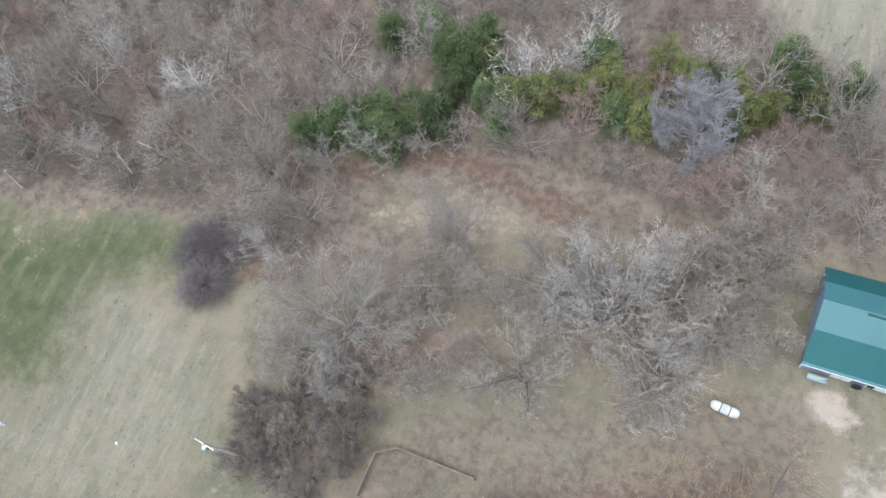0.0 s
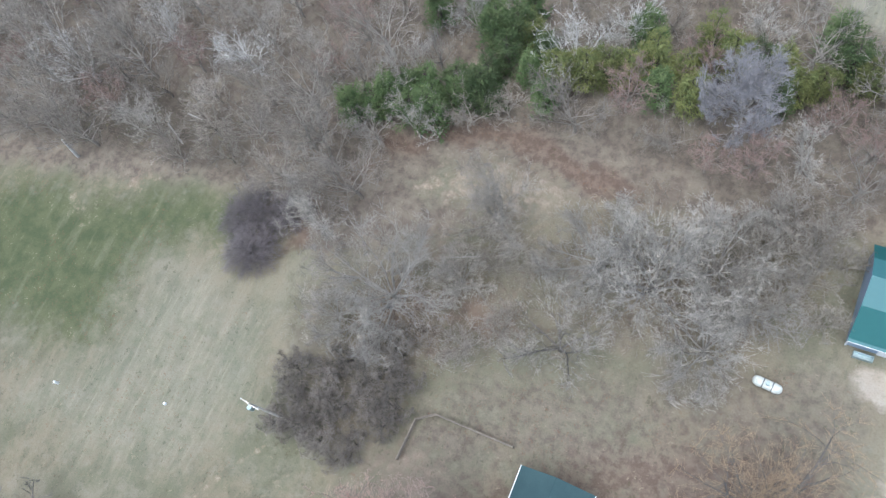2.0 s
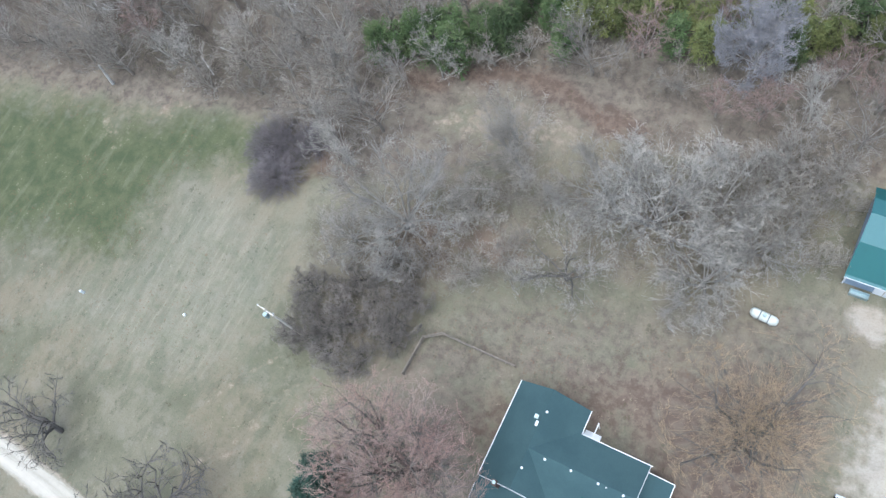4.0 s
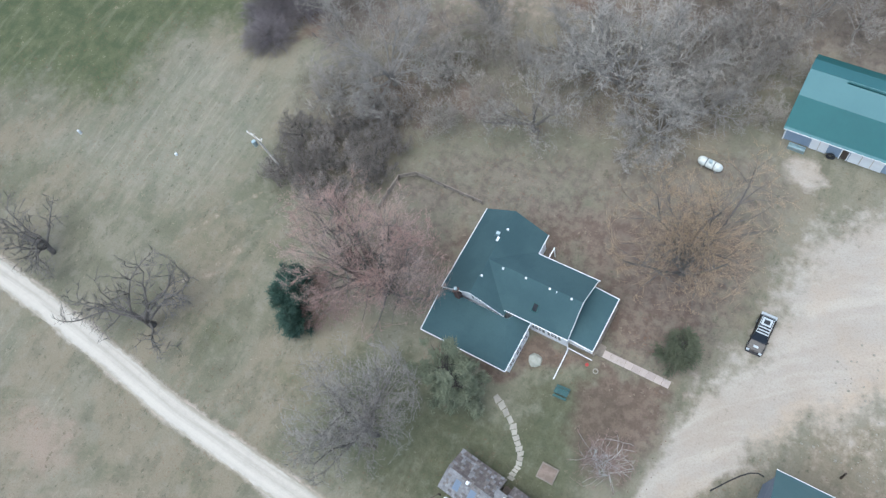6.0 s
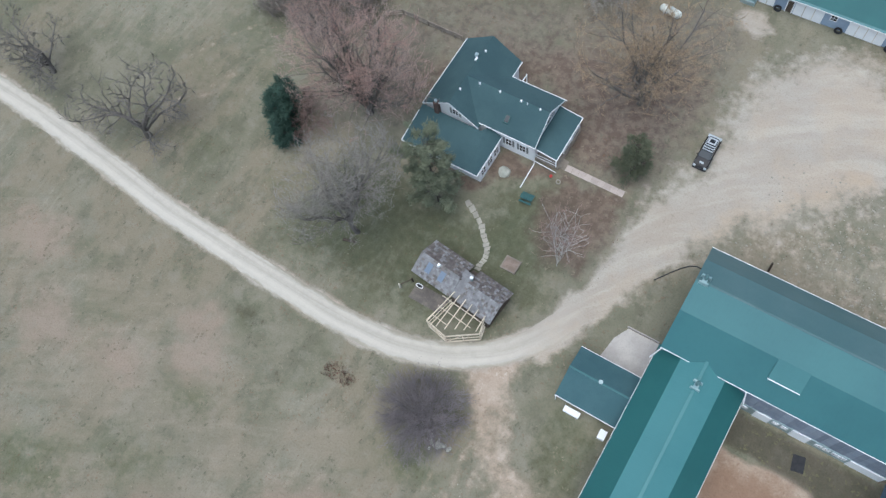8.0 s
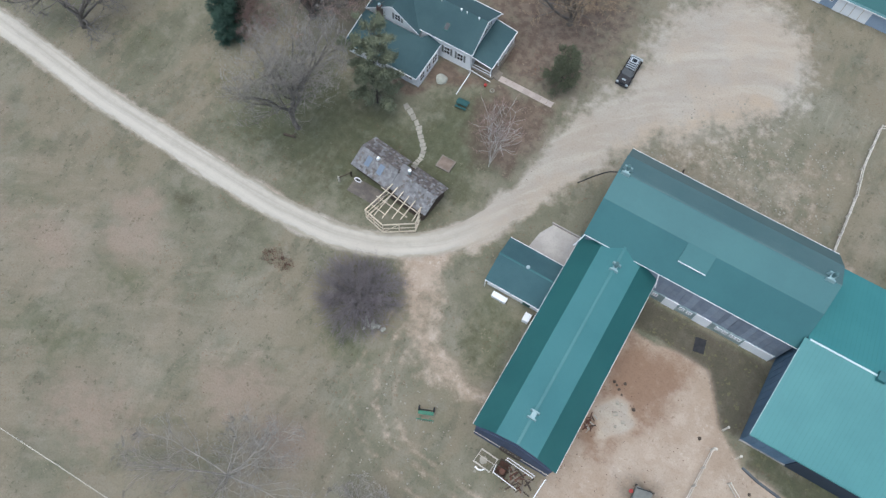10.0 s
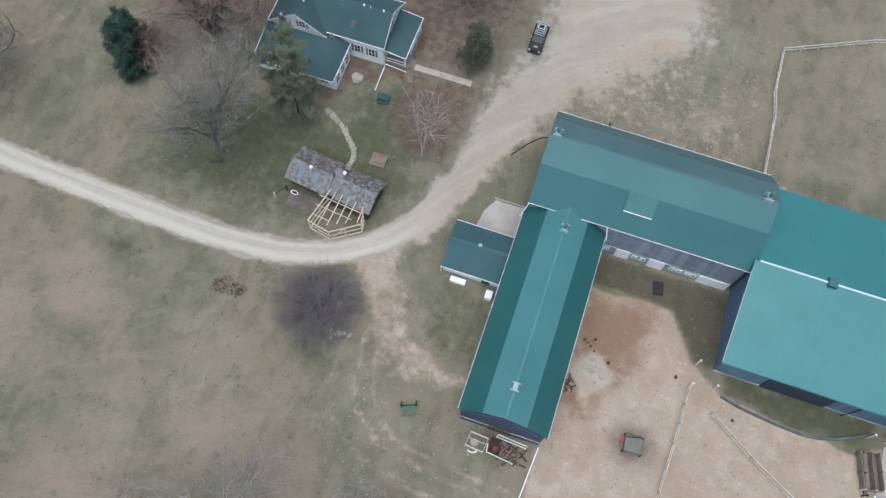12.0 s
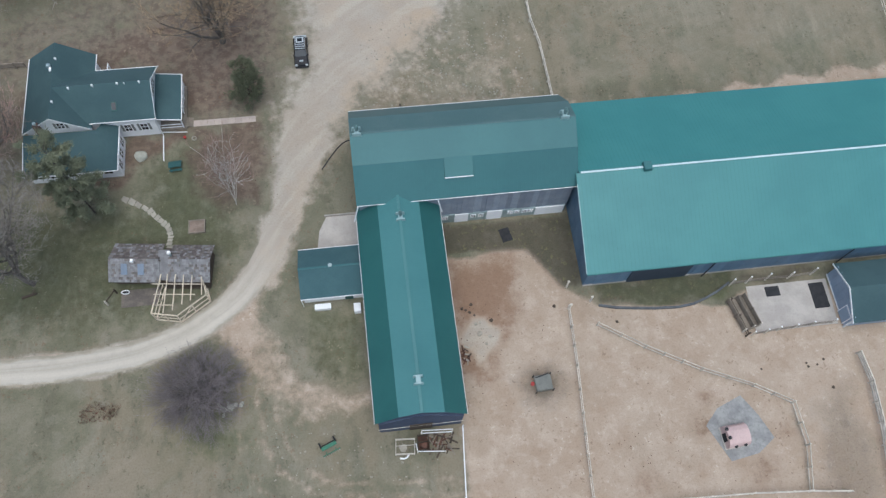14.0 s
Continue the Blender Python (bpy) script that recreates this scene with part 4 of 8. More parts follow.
def bare_tree(name, seed, height, radius, bark, twig, label, limbs=3, kids=2, fine=2, trunk_len=0.32, lift=0.05, twigs=1550, twig_len=0.68, trunk_r=0.2, twig_r=0.02, crook=0.25, tilts=(0.2, 0.95), let_r=0.024, wide=80, category="tree", group="bare woodland trees"):
    segs, lets, tw = grow(seed, limbs, kids, fine, trunk_len, lift, twigs, twig_len / height, crook, tilts)
    ends = lets[:, 3:6]
    sz = height / np.percentile(ends[:, 2], 99.5)
    sx = radius / np.percentile(np.hypot(ends[:, 0], ends[:, 1]), wide)
    k = np.array([sx, sx, sz])
    tw[:, 3:6] = tw[:, :3] * k + (tw[:, 3:6] - tw[:, :3]) * height
    tw[:, :3] *= k
    segs[:, :6] *= np.tile(k, 2)
    lets *= np.tile(k, 2)
    for pts in (tw, segs, lets):
        for c in (0, 3):
            r = np.hypot(pts[:, c], pts[:, c + 1])
            keep = np.where(r > radius, (radius + (r - radius) * 0.3) / (r + 1e-9), 1.0)
            pts[:, c] *= keep
            pts[:, c + 1] *= keep
    segs[:, 6:8] = np.maximum(segs[:, 6:8] * trunk_r, 0.017)
    root = thing(name, 0, 0, label, category, group)
    thick = segs[:, 6] > 0.06
    v1, f1 = rods(segs[thick], 6)
    v2, f2 = rods(segs[~thick], 3)
    trunk = new("trunk", mesh_of("trunk", np.vstack([v1, v2]), np.vstack([f1, f2 + len(v1)]), bark))
    va, fa = spikes(lets, let_r)
    vb, fb = spikes(tw, twig_r)
    crown = new("crown", mesh_of("crown", np.vstack([va, vb]), np.vstack([fa, fb + len(va)]), twig))
    for o in (trunk, crown):
        o.parent = root
    return root


def dome_bush(name, seed, height, radius, bark, twig, label, stems=210, category="bush", group=""):
    """A rounded leafless bush: many stems fan out of one crown of roots and fork into fine twigs."""
    rs = np.random.RandomState(seed)
    segs, lets = [], []
    for i in range(stems):
        up = 0.04 + 0.96 * (i + 0.5) / stems
        a = 2.39996 * i + rs.uniform(-0.25, 0.25)
        flat = math.sqrt(1 - up * up)
        bulge = 1 + 0.08 * math.sin(3 * a + seed) + rs.uniform(-0.16, 0.04)
        tip = np.array([math.cos(a) * flat * radius, math.sin(a) * flat * radius, up * height]) * bulge
        foot = rs.normal(0, 0.25, 3) * np.array([1, 1, 0])
        side = rs.normal(0, 0.12 * radius, 3) + np.array([0, 0, 0.1 * height])
        run = [foot + (tip - foot) * k / 4 + side * math.sin(math.pi * k / 4) * (0.7 if k < 4 else 0) for k in range(5)]
        for k in range(4):
            segs.append((*run[k], *run[k + 1], 0.045 - 0.009 * k, 0.036 - 0.009 * k))
            if k:
                for _ in range(3 + k):
                    out = tip / np.linalg.norm(tip) + rs.normal(0, 0.55, 3)
                    at = run[k] + (run[k + 1] - run[k]) * rs.uniform(0, 1)
                    lets.append((*at, *(at + out * radius * rs.uniform(0.1, 0.24))))
    lets = np.array(lets)
    lets[:, 5] = np.maximum(lets[:, 5], 0.05)
    n = len(lets) * 4
    pick = lets[np.arange(n) % len(lets)]
    run = pick[:, 3:6] - pick[:, :3]
    at = pick[:, :3] + run * rs.uniform(0.2, 1.0, (n, 1))
    d = run / np.linalg.norm(run, axis=1, keepdims=True) + rs.normal(0, 0.6, (n, 3)) + np.array([0, 0, 0.1])
    tw = np.hstack([at, at + d / np.linalg.norm(d, axis=1, keepdims=True) * rs.uniform(0.25, 0.7, (n, 1))])
    root = thing(name, 0, 0, label, category, group)
    v, f = rods(np.array(segs), 4)
    trunk = new("trunk", mesh_of("trunk", v, f, bark))
    va, fa = spikes(lets, 0.016)
    vb, fb = spikes(tw, 0.013)
    crown = new("crown", mesh_of("crown", np.vstack([va, vb]), np.vstack([fa, fb + len(va)]), twig))
    for o in (trunk, crown):
        o.parent = root
    return root


def evergreen(name, seed, height, radius, leaf, label, sprays=2100, cone=0.6, group="evergreen trees"):
    """A trunk, boughs, and a ragged crown of small needle sprays in clumps."""
    rs = np.random.RandomState(seed)
    root = thing(name, 0, 0, label, "evergreen tree", group)
    boughs = [(0, 0, 0, 0.1, 0.05, height * 0.96, 0.13, 0.02)]
    clumps = []
    n = 46
    for i in range(n):
        h = height * (0.1 + 0.86 * i / n)
        reach = radius * (1 - cone * (h / height) ** 1.4) * rs.uniform(0.55, 1.1)
        a = i * 2.4 + rs.uniform(-0.4, 0.4)
        tip = (math.cos(a) * reach, math.sin(a) * reach, h + reach * rs.uniform(-0.05, 0.35))
        boughs.append((0, 0, h - 0.1, *tip, 0.035, 0.01))
        for k in range(3):
            f = rs.uniform(0.5, 1.02)
            clumps.append((tip[0] * f + rs.normal(0, 0.2), tip[1] * f + rs.normal(0, 0.2), h + (tip[2] - h) * f + rs.normal(0, 0.2), rs.uniform(0.25, 0.6)))
    v, f = rods(np.array(boughs), 4)
    trunk = new("trunk", mesh_of("trunk", v, f, BARK_DARK))
    c = np.array(clumps)
    pick = c[rs.randint(0, len(c), sprays)]
    p = pick[:, :3] + rs.normal(0, 0.5, (sprays, 3)) * pick[:, 3:4]
    d = p * np.array([1, 1, 0]) / radius + rs.normal(0, 0.6, (sprays, 3)) + np.array([0, 0, 0.3])
    d /= np.linalg.norm(d, axis=1, keepdims=True)
    v, f = spikes(np.hstack([p, p + d * rs.uniform(0.25, 0.55, (sprays, 1))]), rs.uniform(0.035, 0.07, sprays))
    crown = new("crown", mesh_of("crown", v, f, leaf))
    for o in (trunk, crown):
        o.parent = root
    return root


def put_copies(stock, places):
    """The first place takes the stock itself, the others take copies."""
    for i, (x, y, s, a) in enumerate(places):
        m = pose(x, y, -0.03, 0, 0, a) @ Matrix.Diagonal((s, s, s * (0.94 + 0.12 * ((i * 37) % 10) / 10), 1))
        if i == 0:
            stock.matrix_basis = m
        else:
            copy_thing(stock, m)


# stock of woodland trees, six shapes in different bark
FOREST = [
    bare_tree("bare_tree", 11, 12.0, 4.2, BARK_GREY, BARK_GREY, "tall grey leafless tree in the woodland"),
    bare_tree("bare_tree", 12, 11.0, 4.6, BARK_TAN, BARK_TAN, "tan-brown leafless tree in the woodland"),
    bare_tree("bare_tree", 13, 12.5, 4.8, BARK_GREY, BARK_TAN, "grey-barked leafless tree with brown twigs"),
    bare_tree("bare_tree", 14, 9.5, 3.6, BARK_TAN, TWIG_RED, "small leafless tree with reddish twigs", limbs=2),
    bare_tree("bare_tree", 15, 13.0, 5.4, BARK_GREY, BARK_GREY, "broad grey leafless tree with a dense crown", twigs=2600),
    bare_tree("bare_tree", 16, 8.0, 4.0, BARK_TAN, BARK_TAN, "low brown leafless tree at the wood's edge", limbs=2, trunk_len=0.22),
]


def scatter(poly, count, gap, seed, keep_out=()):
    rs = random.Random(seed)
    xs, ys = [p[0] for p in poly], [p[1] for p in poly]
    got = []
    for _ in range(count * 40):
        x, y = rs.uniform(min(xs), max(xs)), rs.uniform(min(ys), max(ys))
        if not inside(np.array([x]), np.array([y]), poly)[0]:
            continue
        if any((x - a) ** 2 + (y - b) ** 2 < gap * gap for a, b in got) or any((x - a) ** 2 + (y - b) ** 2 < r * r for a, b, r in keep_out):
            continue
        got.append((x, y))
        if len(got) >= count:
            break
    return got


EVERGREENS = [(-67.6, 51.2), (-71.5, 48.6), (-74, 46.8), (-64.5, 51.2), (-61.5, 52.3), (-62.5, 54.8), (-60.6, 62.3), (-57.8, 60), (-53.8, 58.1), (-55.5, 63.5), (-51.1, 55), (-44.7, 60.4), (-47.3, 60), (-34.7, 59.8), (-38.5, 59.6), (-23.6, 64.2), (-25.4, 62), (-17.2, 66.6), (-42, 66.7), (-34.4, 67.7), (-69.1, 63.8), (-64, 66), (-21.2, 71.7), (-28, 66.5), (-57, 67), (-13.5, 69), (-70, 50.2), (-66, 53), (-63.5, 48.9), (-59, 56.5), (-57.2, 63), (-61.5, 65), (-53, 61.5), (-50.5, 58.5), (-42.5, 61.5), (-66.5, 49.2), (-40, 63.5), (-36.5, 64), (-31.5, 66), (-26, 66.5), (-21.5, 65), (-19, 68.5), (-58.5, 53.5)]
YELLOWED = {9, 11, 12, 13, 15, 17, 19, 33, 34, 36, 37, 38, 39, 40}
BELT = [(-142, 26), (-118, 31), (-100, 33), (-89, 34), (-82, 34), (-76, 32.5), (-71, 30), (-68, 34), (-69.5, 40), (-66, 46), (-54, 51.5), (-42, 53.5), (-31, 52), (-26, 48.5), (-15, 49), (-14, 52), (8, 53), (8, 70), (-12, 70), (-22, 75), (-28, 82), (-36, 83), (-142, 59)]
spots = scatter(BELT, 150, 4.6, 21, [(x, y, 2.6) for x, y in EVERGREENS] + [(-29.4, 60.5, 4)])
bins = [[] for _ in FOREST]
tree_rs = random.Random(8)
for x, y in spots:
    k = tree_rs.choices(range(6), (4, 3, 4, 3, 3, 2) if x < -60 else (2, 4, 2, 5, 2, 4))[0]
    bins[k].append((x, y, tree_rs.uniform(0.72, 1.15), tree_rs.uniform(0, 360)))
for stock, places in zip(FOREST, bins):
    put_copies(stock, places)

# evergreens among the bare trees
CEDAR = evergreen("cedar_tree", 31, 7.0, 2.2, NEEDLE, "dark green cedar among leafless trees")
CEDAR_B = evergreen("cedar_tree", 32, 6.2, 2.5, NEEDLE, "broad green cedar among leafless trees", cone=0.45)
CEDAR_Y = evergreen("cedar_tree", 33, 6.5, 2.1, NEEDLE_YELLOW, "yellow-green cedar at the edge of the wood", cone=0.5)
ever = [[], [], []]
for i, (x, y) in enumerate(EVERGREENS):
    ever[2 if i in YELLOWED else i % 2].append((x, y, tree_rs.uniform(0.85, 1.2), tree_rs.uniform(0, 360)))
for stock, places in zip((CEDAR, CEDAR_B, CEDAR_Y), ever):
    put_copies(stock, places)
LAV = bare_tree("bare_tree", 41, 10.5, 4.0, BARK_GREY, TWIG_LAVENDER, "round blue-grey leafless tree with fine dense twigs", limbs=6, kids=3, fine=2, wide=76, twigs=18000, lift=0.1, twig_len=0.7, trunk_r=0.12, let_r=0.02, twig_r=0.015, tilts=(0.2, 1.3))
put_copies(LAV, [(-28.6, 59.8, 1.18, 30)])

# the grove of large trees round the clearing
BIG_A = bare_tree("bare_tree", 51, 13.0, 8.2, BARK_LAWN, BARK_GREY, "very large grey leafless tree beside the clearing", crook=0.32, limbs=4, kids=3, fine=3, twigs=10500, trunk_r=0.34, trunk_len=0.2, tilts=(0.3, 1.35), let_r=0.026, twig_r=0.017, twig_len=0.6, wide=85, group="large grove trees")
BIG_B = bare_tree("bare_tree", 52, 12.5, 7.4, BARK_LAWN, BARK_GREY, "large spreading grey leafless tree with a dense crown", limbs=4, kids=3, fine=3, twigs=7500, trunk_r=0.32, trunk_len=0.2, tilts=(0.3, 1.3), let_r=0.026, twig_r=0.017, twig_len=0.6, wide=85, group="large grove trees")
put_copies(BIG_A, [(-58.6, 25.8, 1.12, 0), (-31.5, 36.3, 1.05, 140)])
put_copies(BIG_B, [(-37.6, 37.6, 0.95, 40), (-24.6, 31.6, 0.9, 100), (-26, 40.8, 0.95, 250), (-64.5, 21.5, 0.62, 200), (-52.0, 30.5, 0.55, 310), (-21.2, 36.8, 0.8, 20)])
OPEN_TREE = bare_tree("bare_tree", 53, 10.0, 5.8, BARK_GNARL, BARK_GREY, "open leafless tree with dark crooked limbs", limbs=3, kids=2, fine=2, trunk_len=0.2, twigs=4500, twig_r=0.013, let_r=0.018, trunk_r=0.28, crook=0.3, tilts=(0.3, 1.1), group="open crooked trees")
put_copies(OPEN_TREE, [(-38.6, 26.8, 1.0, 140)])
BRUSH_TREE = bare_tree("bare_tree", 54, 6.0, 3.0, BARK_TAN, BARK_TAN, "scrubby brown leafless tree in the thicket", trunk_len=0.17, twigs=1000, trunk_r=0.12, group="scrubby trees")
put_copies(BRUSH_TREE, [(x, y, tree_rs.uniform(0.7, 1.2), tree_rs.uniform(0, 360)) for x, y in scatter([(-24, 37), (-14, 38), (-13.5, 50), (-24, 47)], 12, 2.8, 5) + scatter([(-52, 18), (-46, 25), (-42, 33), (-46, 38), (-54, 36), (-53, 28), (-55, 18)], 7, 3.6, 6)])

# dark thicket and rounded bushes
THICKET = bare_tree("thicket_bush", 61, 4.2, 2.5, BARK_DARK, TWIG_THICKET, "dark brown leafless thicket bush", limbs=4, trunk_len=0.14, twigs=2000, twig_len=0.7, trunk_r=0.09, category="bush", group="thicket bushes")
put_copies(THICKET, [(x, y, tree_rs.uniform(0.8, 1.2), tree_rs.uniform(0, 360)) for x, y in scatter([(-66, 7), (-57, 6.5), (-52, 12), (-53, 19), (-58, 21), (-66, 15)], 20, 2.4, 9)])
DARK_BUSH = dome_bush("round_bush", 62, 4.6, 5.0, BARK_GNARL, TWIG_DARK, "dense dark purple-grey leafless bush", group="dark rounded bushes")
put_copies(DARK_BUSH, [(-18.3, -28.95, 1.0, 0), (-81.6, 29.4, 0.85, 70), (-79.2, 25.4, 0.8, 190), (-77.0, 31.6, 0.65, 100)])

# trees round the house
MAPLE = bare_tree("maple_tree", 71, 21.0, 7.8, BARK_GNARL, TWIG_MAPLE, "large leafless maple with reddish budding twigs beside the house", limbs=5, kids=3, fine=3, trunk_len=0.10, twigs=20000, trunk_r=0.5, lift=0.05, twig_r=0.016, let_r=0.018, tilts=(0.05, 0.52), crook=0.16, wide=80, group="yard trees")
put_copies(MAPLE, [(-44.4, 0.2, 1.0, 200)])
WILLOW = bare_tree("yard_tree", 72, 18.0, 7.6, BARK_GNARL, TWIG_GOLD, "large leafless tree with golden-brown twigs in the yard", limbs=4, kids=2, fine=3, trunk_len=0.10, twigs=13000, trunk_r=0.46, lift=0.04, twig_r=0.013, let_r=0.014, tilts=(0.05, 0.6), crook=0.16, wide=78, group="yard trees")
put_copies(WILLOW, [(-15.3, 17.0, 1.0, 0)])
PALE_TREE = bare_tree("yard_tree", 73, 20.0, 6.6, BARK_GNARL, BARK_LAWN, "tall grey leafless tree with crooked limbs on the lawn", limbs=4, kids=3, fine=3, trunk_len=0.34, twigs=9000, trunk_r=0.34, crook=0.26, tilts=(0.1, 0.6), wide=78, twig_r=0.016, let_r=0.022, group="yard trees")
put_copies(PALE_TREE, [(-36.6, -14.4, 1.0, 180)])
FAINT_TREE = bare_tree("yard_tree", 78, 12.0, 8.8, BARK_GREY, BARK_GREY, "pale grey leafless tree standing in the field", limbs=4, kids=3, fine=3, trunk_len=0.3, twigs=9000, let_r=0.014, trunk_r=0.2, twig_r=0.012, tilts=(0.3, 1.3), group="lane trees")
put_copies(FAINT_TREE, [(-19, -52, 1.0, 100)])
GNARLED = bare_tree("gnarled_tree", 74, 9.5, 5.8, BARK_GNARL, BARK_GNARL, "dark gnarled leafless tree beside the lane", limbs=3, kids=2, fine=2, trunk_len=0.28, twigs=2200, twig_r=0.012, trunk_r=0.4, let_r=0.04, wide=76, crook=0.75, tilts=(0.4, 1.25), group="lane trees")
put_copies(GNARLED, [(-68.4, -16.3, 1.22, 0), (-87.3, -14.8, 0.8, 120)])
BIRCH = bare_tree("birch_tree", 75, 17.0, 2.9, BARK_PALE, TWIG_RED, "small white-barked birch with bare branches on the lawn", limbs=3, kids=2, fine=1, trunk_len=0.1, twigs=3000, twig_len=0.4, trunk_r=0.06, lift=0.05, twig_r=0.01, let_r=0.014, tilts=(0.04, 0.36), crook=0.2, group="yard trees")
put_copies(BIRCH, [(-14.0, -6.8, 1.0, 0)])
SYC = bare_tree("pale_tree", 76, 14.0, 5.0, BARK_PALE, BARK_PALE, "pale-barked leafless tree standing above the wood", limbs=3, kids=2, fine=2, twigs=1200, trunk_r=0.3, trunk_len=0.22, tilts=(0.15, 0.9), group="pale woodland trees")
put_copies(SYC, [(-49.5, 60.6, 0.85, 0), (-116.5, 41.5, 1.0, 50), (-91.5, 49.5, 1.0, 130), (-44, 68, 0.9, 200), (-106, 50, 0.9, 300)])
TAN_TREE = bare_tree("bare_tree", 56, 12.0, 6.0, BARK_LAWN, BARK_TAN, "round pinkish tan leafless tree in the clearing", limbs=4, kids=3, fine=3, trunk_len=0.2, twigs=7000, trunk_r=0.22, tilts=(0.2, 1.0), let_r=0.018, twig_r=0.015, group="large grove trees")
put_copies(TAN_TREE, [(-50.4, 38.6, 1.0, 0)])
RUSSET = bare_tree("russet_shrub", 57, 3.4, 2.0, BARK_DARK, TWIG_RED, "low reddish leafless shrub beside the spruce", limbs=4, kids=3, trunk_len=0.12, twigs=2600, twig_len=0.4, trunk_r=0.05, let_r=0.012, twig_r=0.012, category="bush", group="yard shrubs")
put_copies(RUSSET, [(-52.2, -2.8, 1.0, 0)])
LOW_SCRUB = bare_tree("scrub_tree", 77, 4.5, 3.4, BARK_GREY, BARK_GREY, "low grey leafless scrub tree on the pasture", trunk_len=0.17, twigs=1800, trunk_r=0.1, group="lane trees")
put_copies(LOW_SCRUB, [(-5.8, -48.5, 1.0, 0)])
PINE = evergreen("pine_tree", 81, 16.5, 3.7, NEEDLE_BLUE, "tall blue-green pine beside the house annex", sprays=13000, cone=0.35, group="yard evergreens")
put_copies(PINE, [(-30.2, -6.3, 1.0, 0)])
HEDGE = evergreen("spruce_shrub", 82, 7.0, 1.9, NEEDLE_SPRUCE, "dense dark spruce shrub on the lawn", sprays=6500, cone=0.5, group="yard evergreens")
put_copies(HEDGE, [(-53.6, -4.0, 0.95, 0), (-52.8, -6.2, 1.15, 140), (-51.2, -8.2, 0.95, 250)])
RED_SHRUB = bare_tree("red_shrub", 84, 4.5, 3.0, BARK_TAN, TWIG_RED, "reddish leafless shrub beside the spruces", trunk_len=0.15, twigs=2600, trunk_r=0.1, category="bush", group="yard shrubs")
put_copies(RED_SHRUB, [(-49.6, -5.2, 1.0, 0)])
JUNIPER = evergreen("juniper_shrub", 83, 8.0, 2.2, NEEDLE_OLIVE, "olive green juniper beside the drive", sprays=4200, cone=0.5, group="yard evergreens")
put_copies(JUNIPER, [(-11.9, 7.6, 1.0, 0)])


def undergrowth(poly, count, seed, mat, name, label, h=1.4):
    rs = np.random.RandomState(seed)
    xs, ys = [p[0] for p in poly], [p[1] for p in poly]
    x, y = rs.uniform(min(xs), max(xs), count * 3), rs.uniform(min(ys), max(ys), count * 3)
    ok = inside(x, y, poly) & (np.sin(x * 0.5) + np.sin(y * 0.6 + 1) + rs.normal(0, 0.7, len(x)) > -0.4)
    x, y = x[ok][:count], y[ok][:count]
    n = len(x)
    p = np.stack([x, y, np.full(n, -0.05)], -1)
    d = rs.normal(0, 0.55, (n, 3))
    d[:, 2] = np.abs(d[:, 2]) + 0.6
    p2 = p + d * h * rs.uniform(0.4, 1.2, (n, 1))
    a = spikes(np.hstack([p, p2]), rs.uniform(0.015, 0.03, n))
    side = (p + p2) / 2
    e = rs.normal(0, 0.6, (n, 3))
    e[:, 2] = np.abs(e[:, 2])
    b = spikes(np.hstack([side, side + e * h * 0.5]), 0.014)
    ob = new(name, mesh_of(name, np.vstack([a[0], b[0]]), np.vstack([a[1], b[1] + len(a[0])]), mat))
    return tagged(ob, label, "undergrowth", "", "stuff")


undergrowth(BELT, 18000, 91, BRUSH, "undergrowth", "reddish brown leafless brush under the trees")
undergrowth(GROVE, 4000, 92, BARK_TAN, "undergrowth", "tan leafless brush in the grove")

# ---- buildings ----
def ribs_on(parent, p00, p10, p11, p01, gap, material, width=0.06, high=0.006):
    """Raised seams running from the edge p00-p10 to the edge p01-p11, all one part."""
    p00, p10, p11, p01 = (Vector(p) for p in (p00, p10, p11, p01))
    n = max(2, int((p10 - p00).length / gap))
    up = (p10 - p00).cross(p01 - p00).normalized()
    if up.z < 0:
        up = -up
    along = (p10 - p00).normalized() * width / 2
    bm = bmesh.new()
    for i in range(n + 1):
        a, b = p00.lerp(p10, i / n), p01.lerp(p11, i / n)
        vs = [bm.verts.new(v) for v in (a - along, a + along, b + along, b - along, a + up * high, b + up * high)]
        for f in ((0, 4, 5, 3), (4, 1, 2, 5), (0, 1, 4), (3, 5, 2)):
            bm.faces.new([vs[j] for j in f])
    bmesh.ops.recalc_face_normals(bm, faces=bm.faces)
    return part("roof_seams", bm, material, parent)


def slope(name, a, b, c, d, material, parent, thick=0.12, seam=0, seam_mat=None, label=""):
    """A roof slope: a-b is its lower edge, d-c its upper one."""
    pts = [Vector(p) for p in (a, b, c, d)]
    if (pts[1] - pts[0]).cross(pts[3] - pts[0]).z < 0:
        pts = pts[::-1]
    ob = part(name, slab(pts, thick), material, parent, label)
    if seam:
        ribs_on(ob, a, b, c, d, seam, seam_mat or material)
    return ob


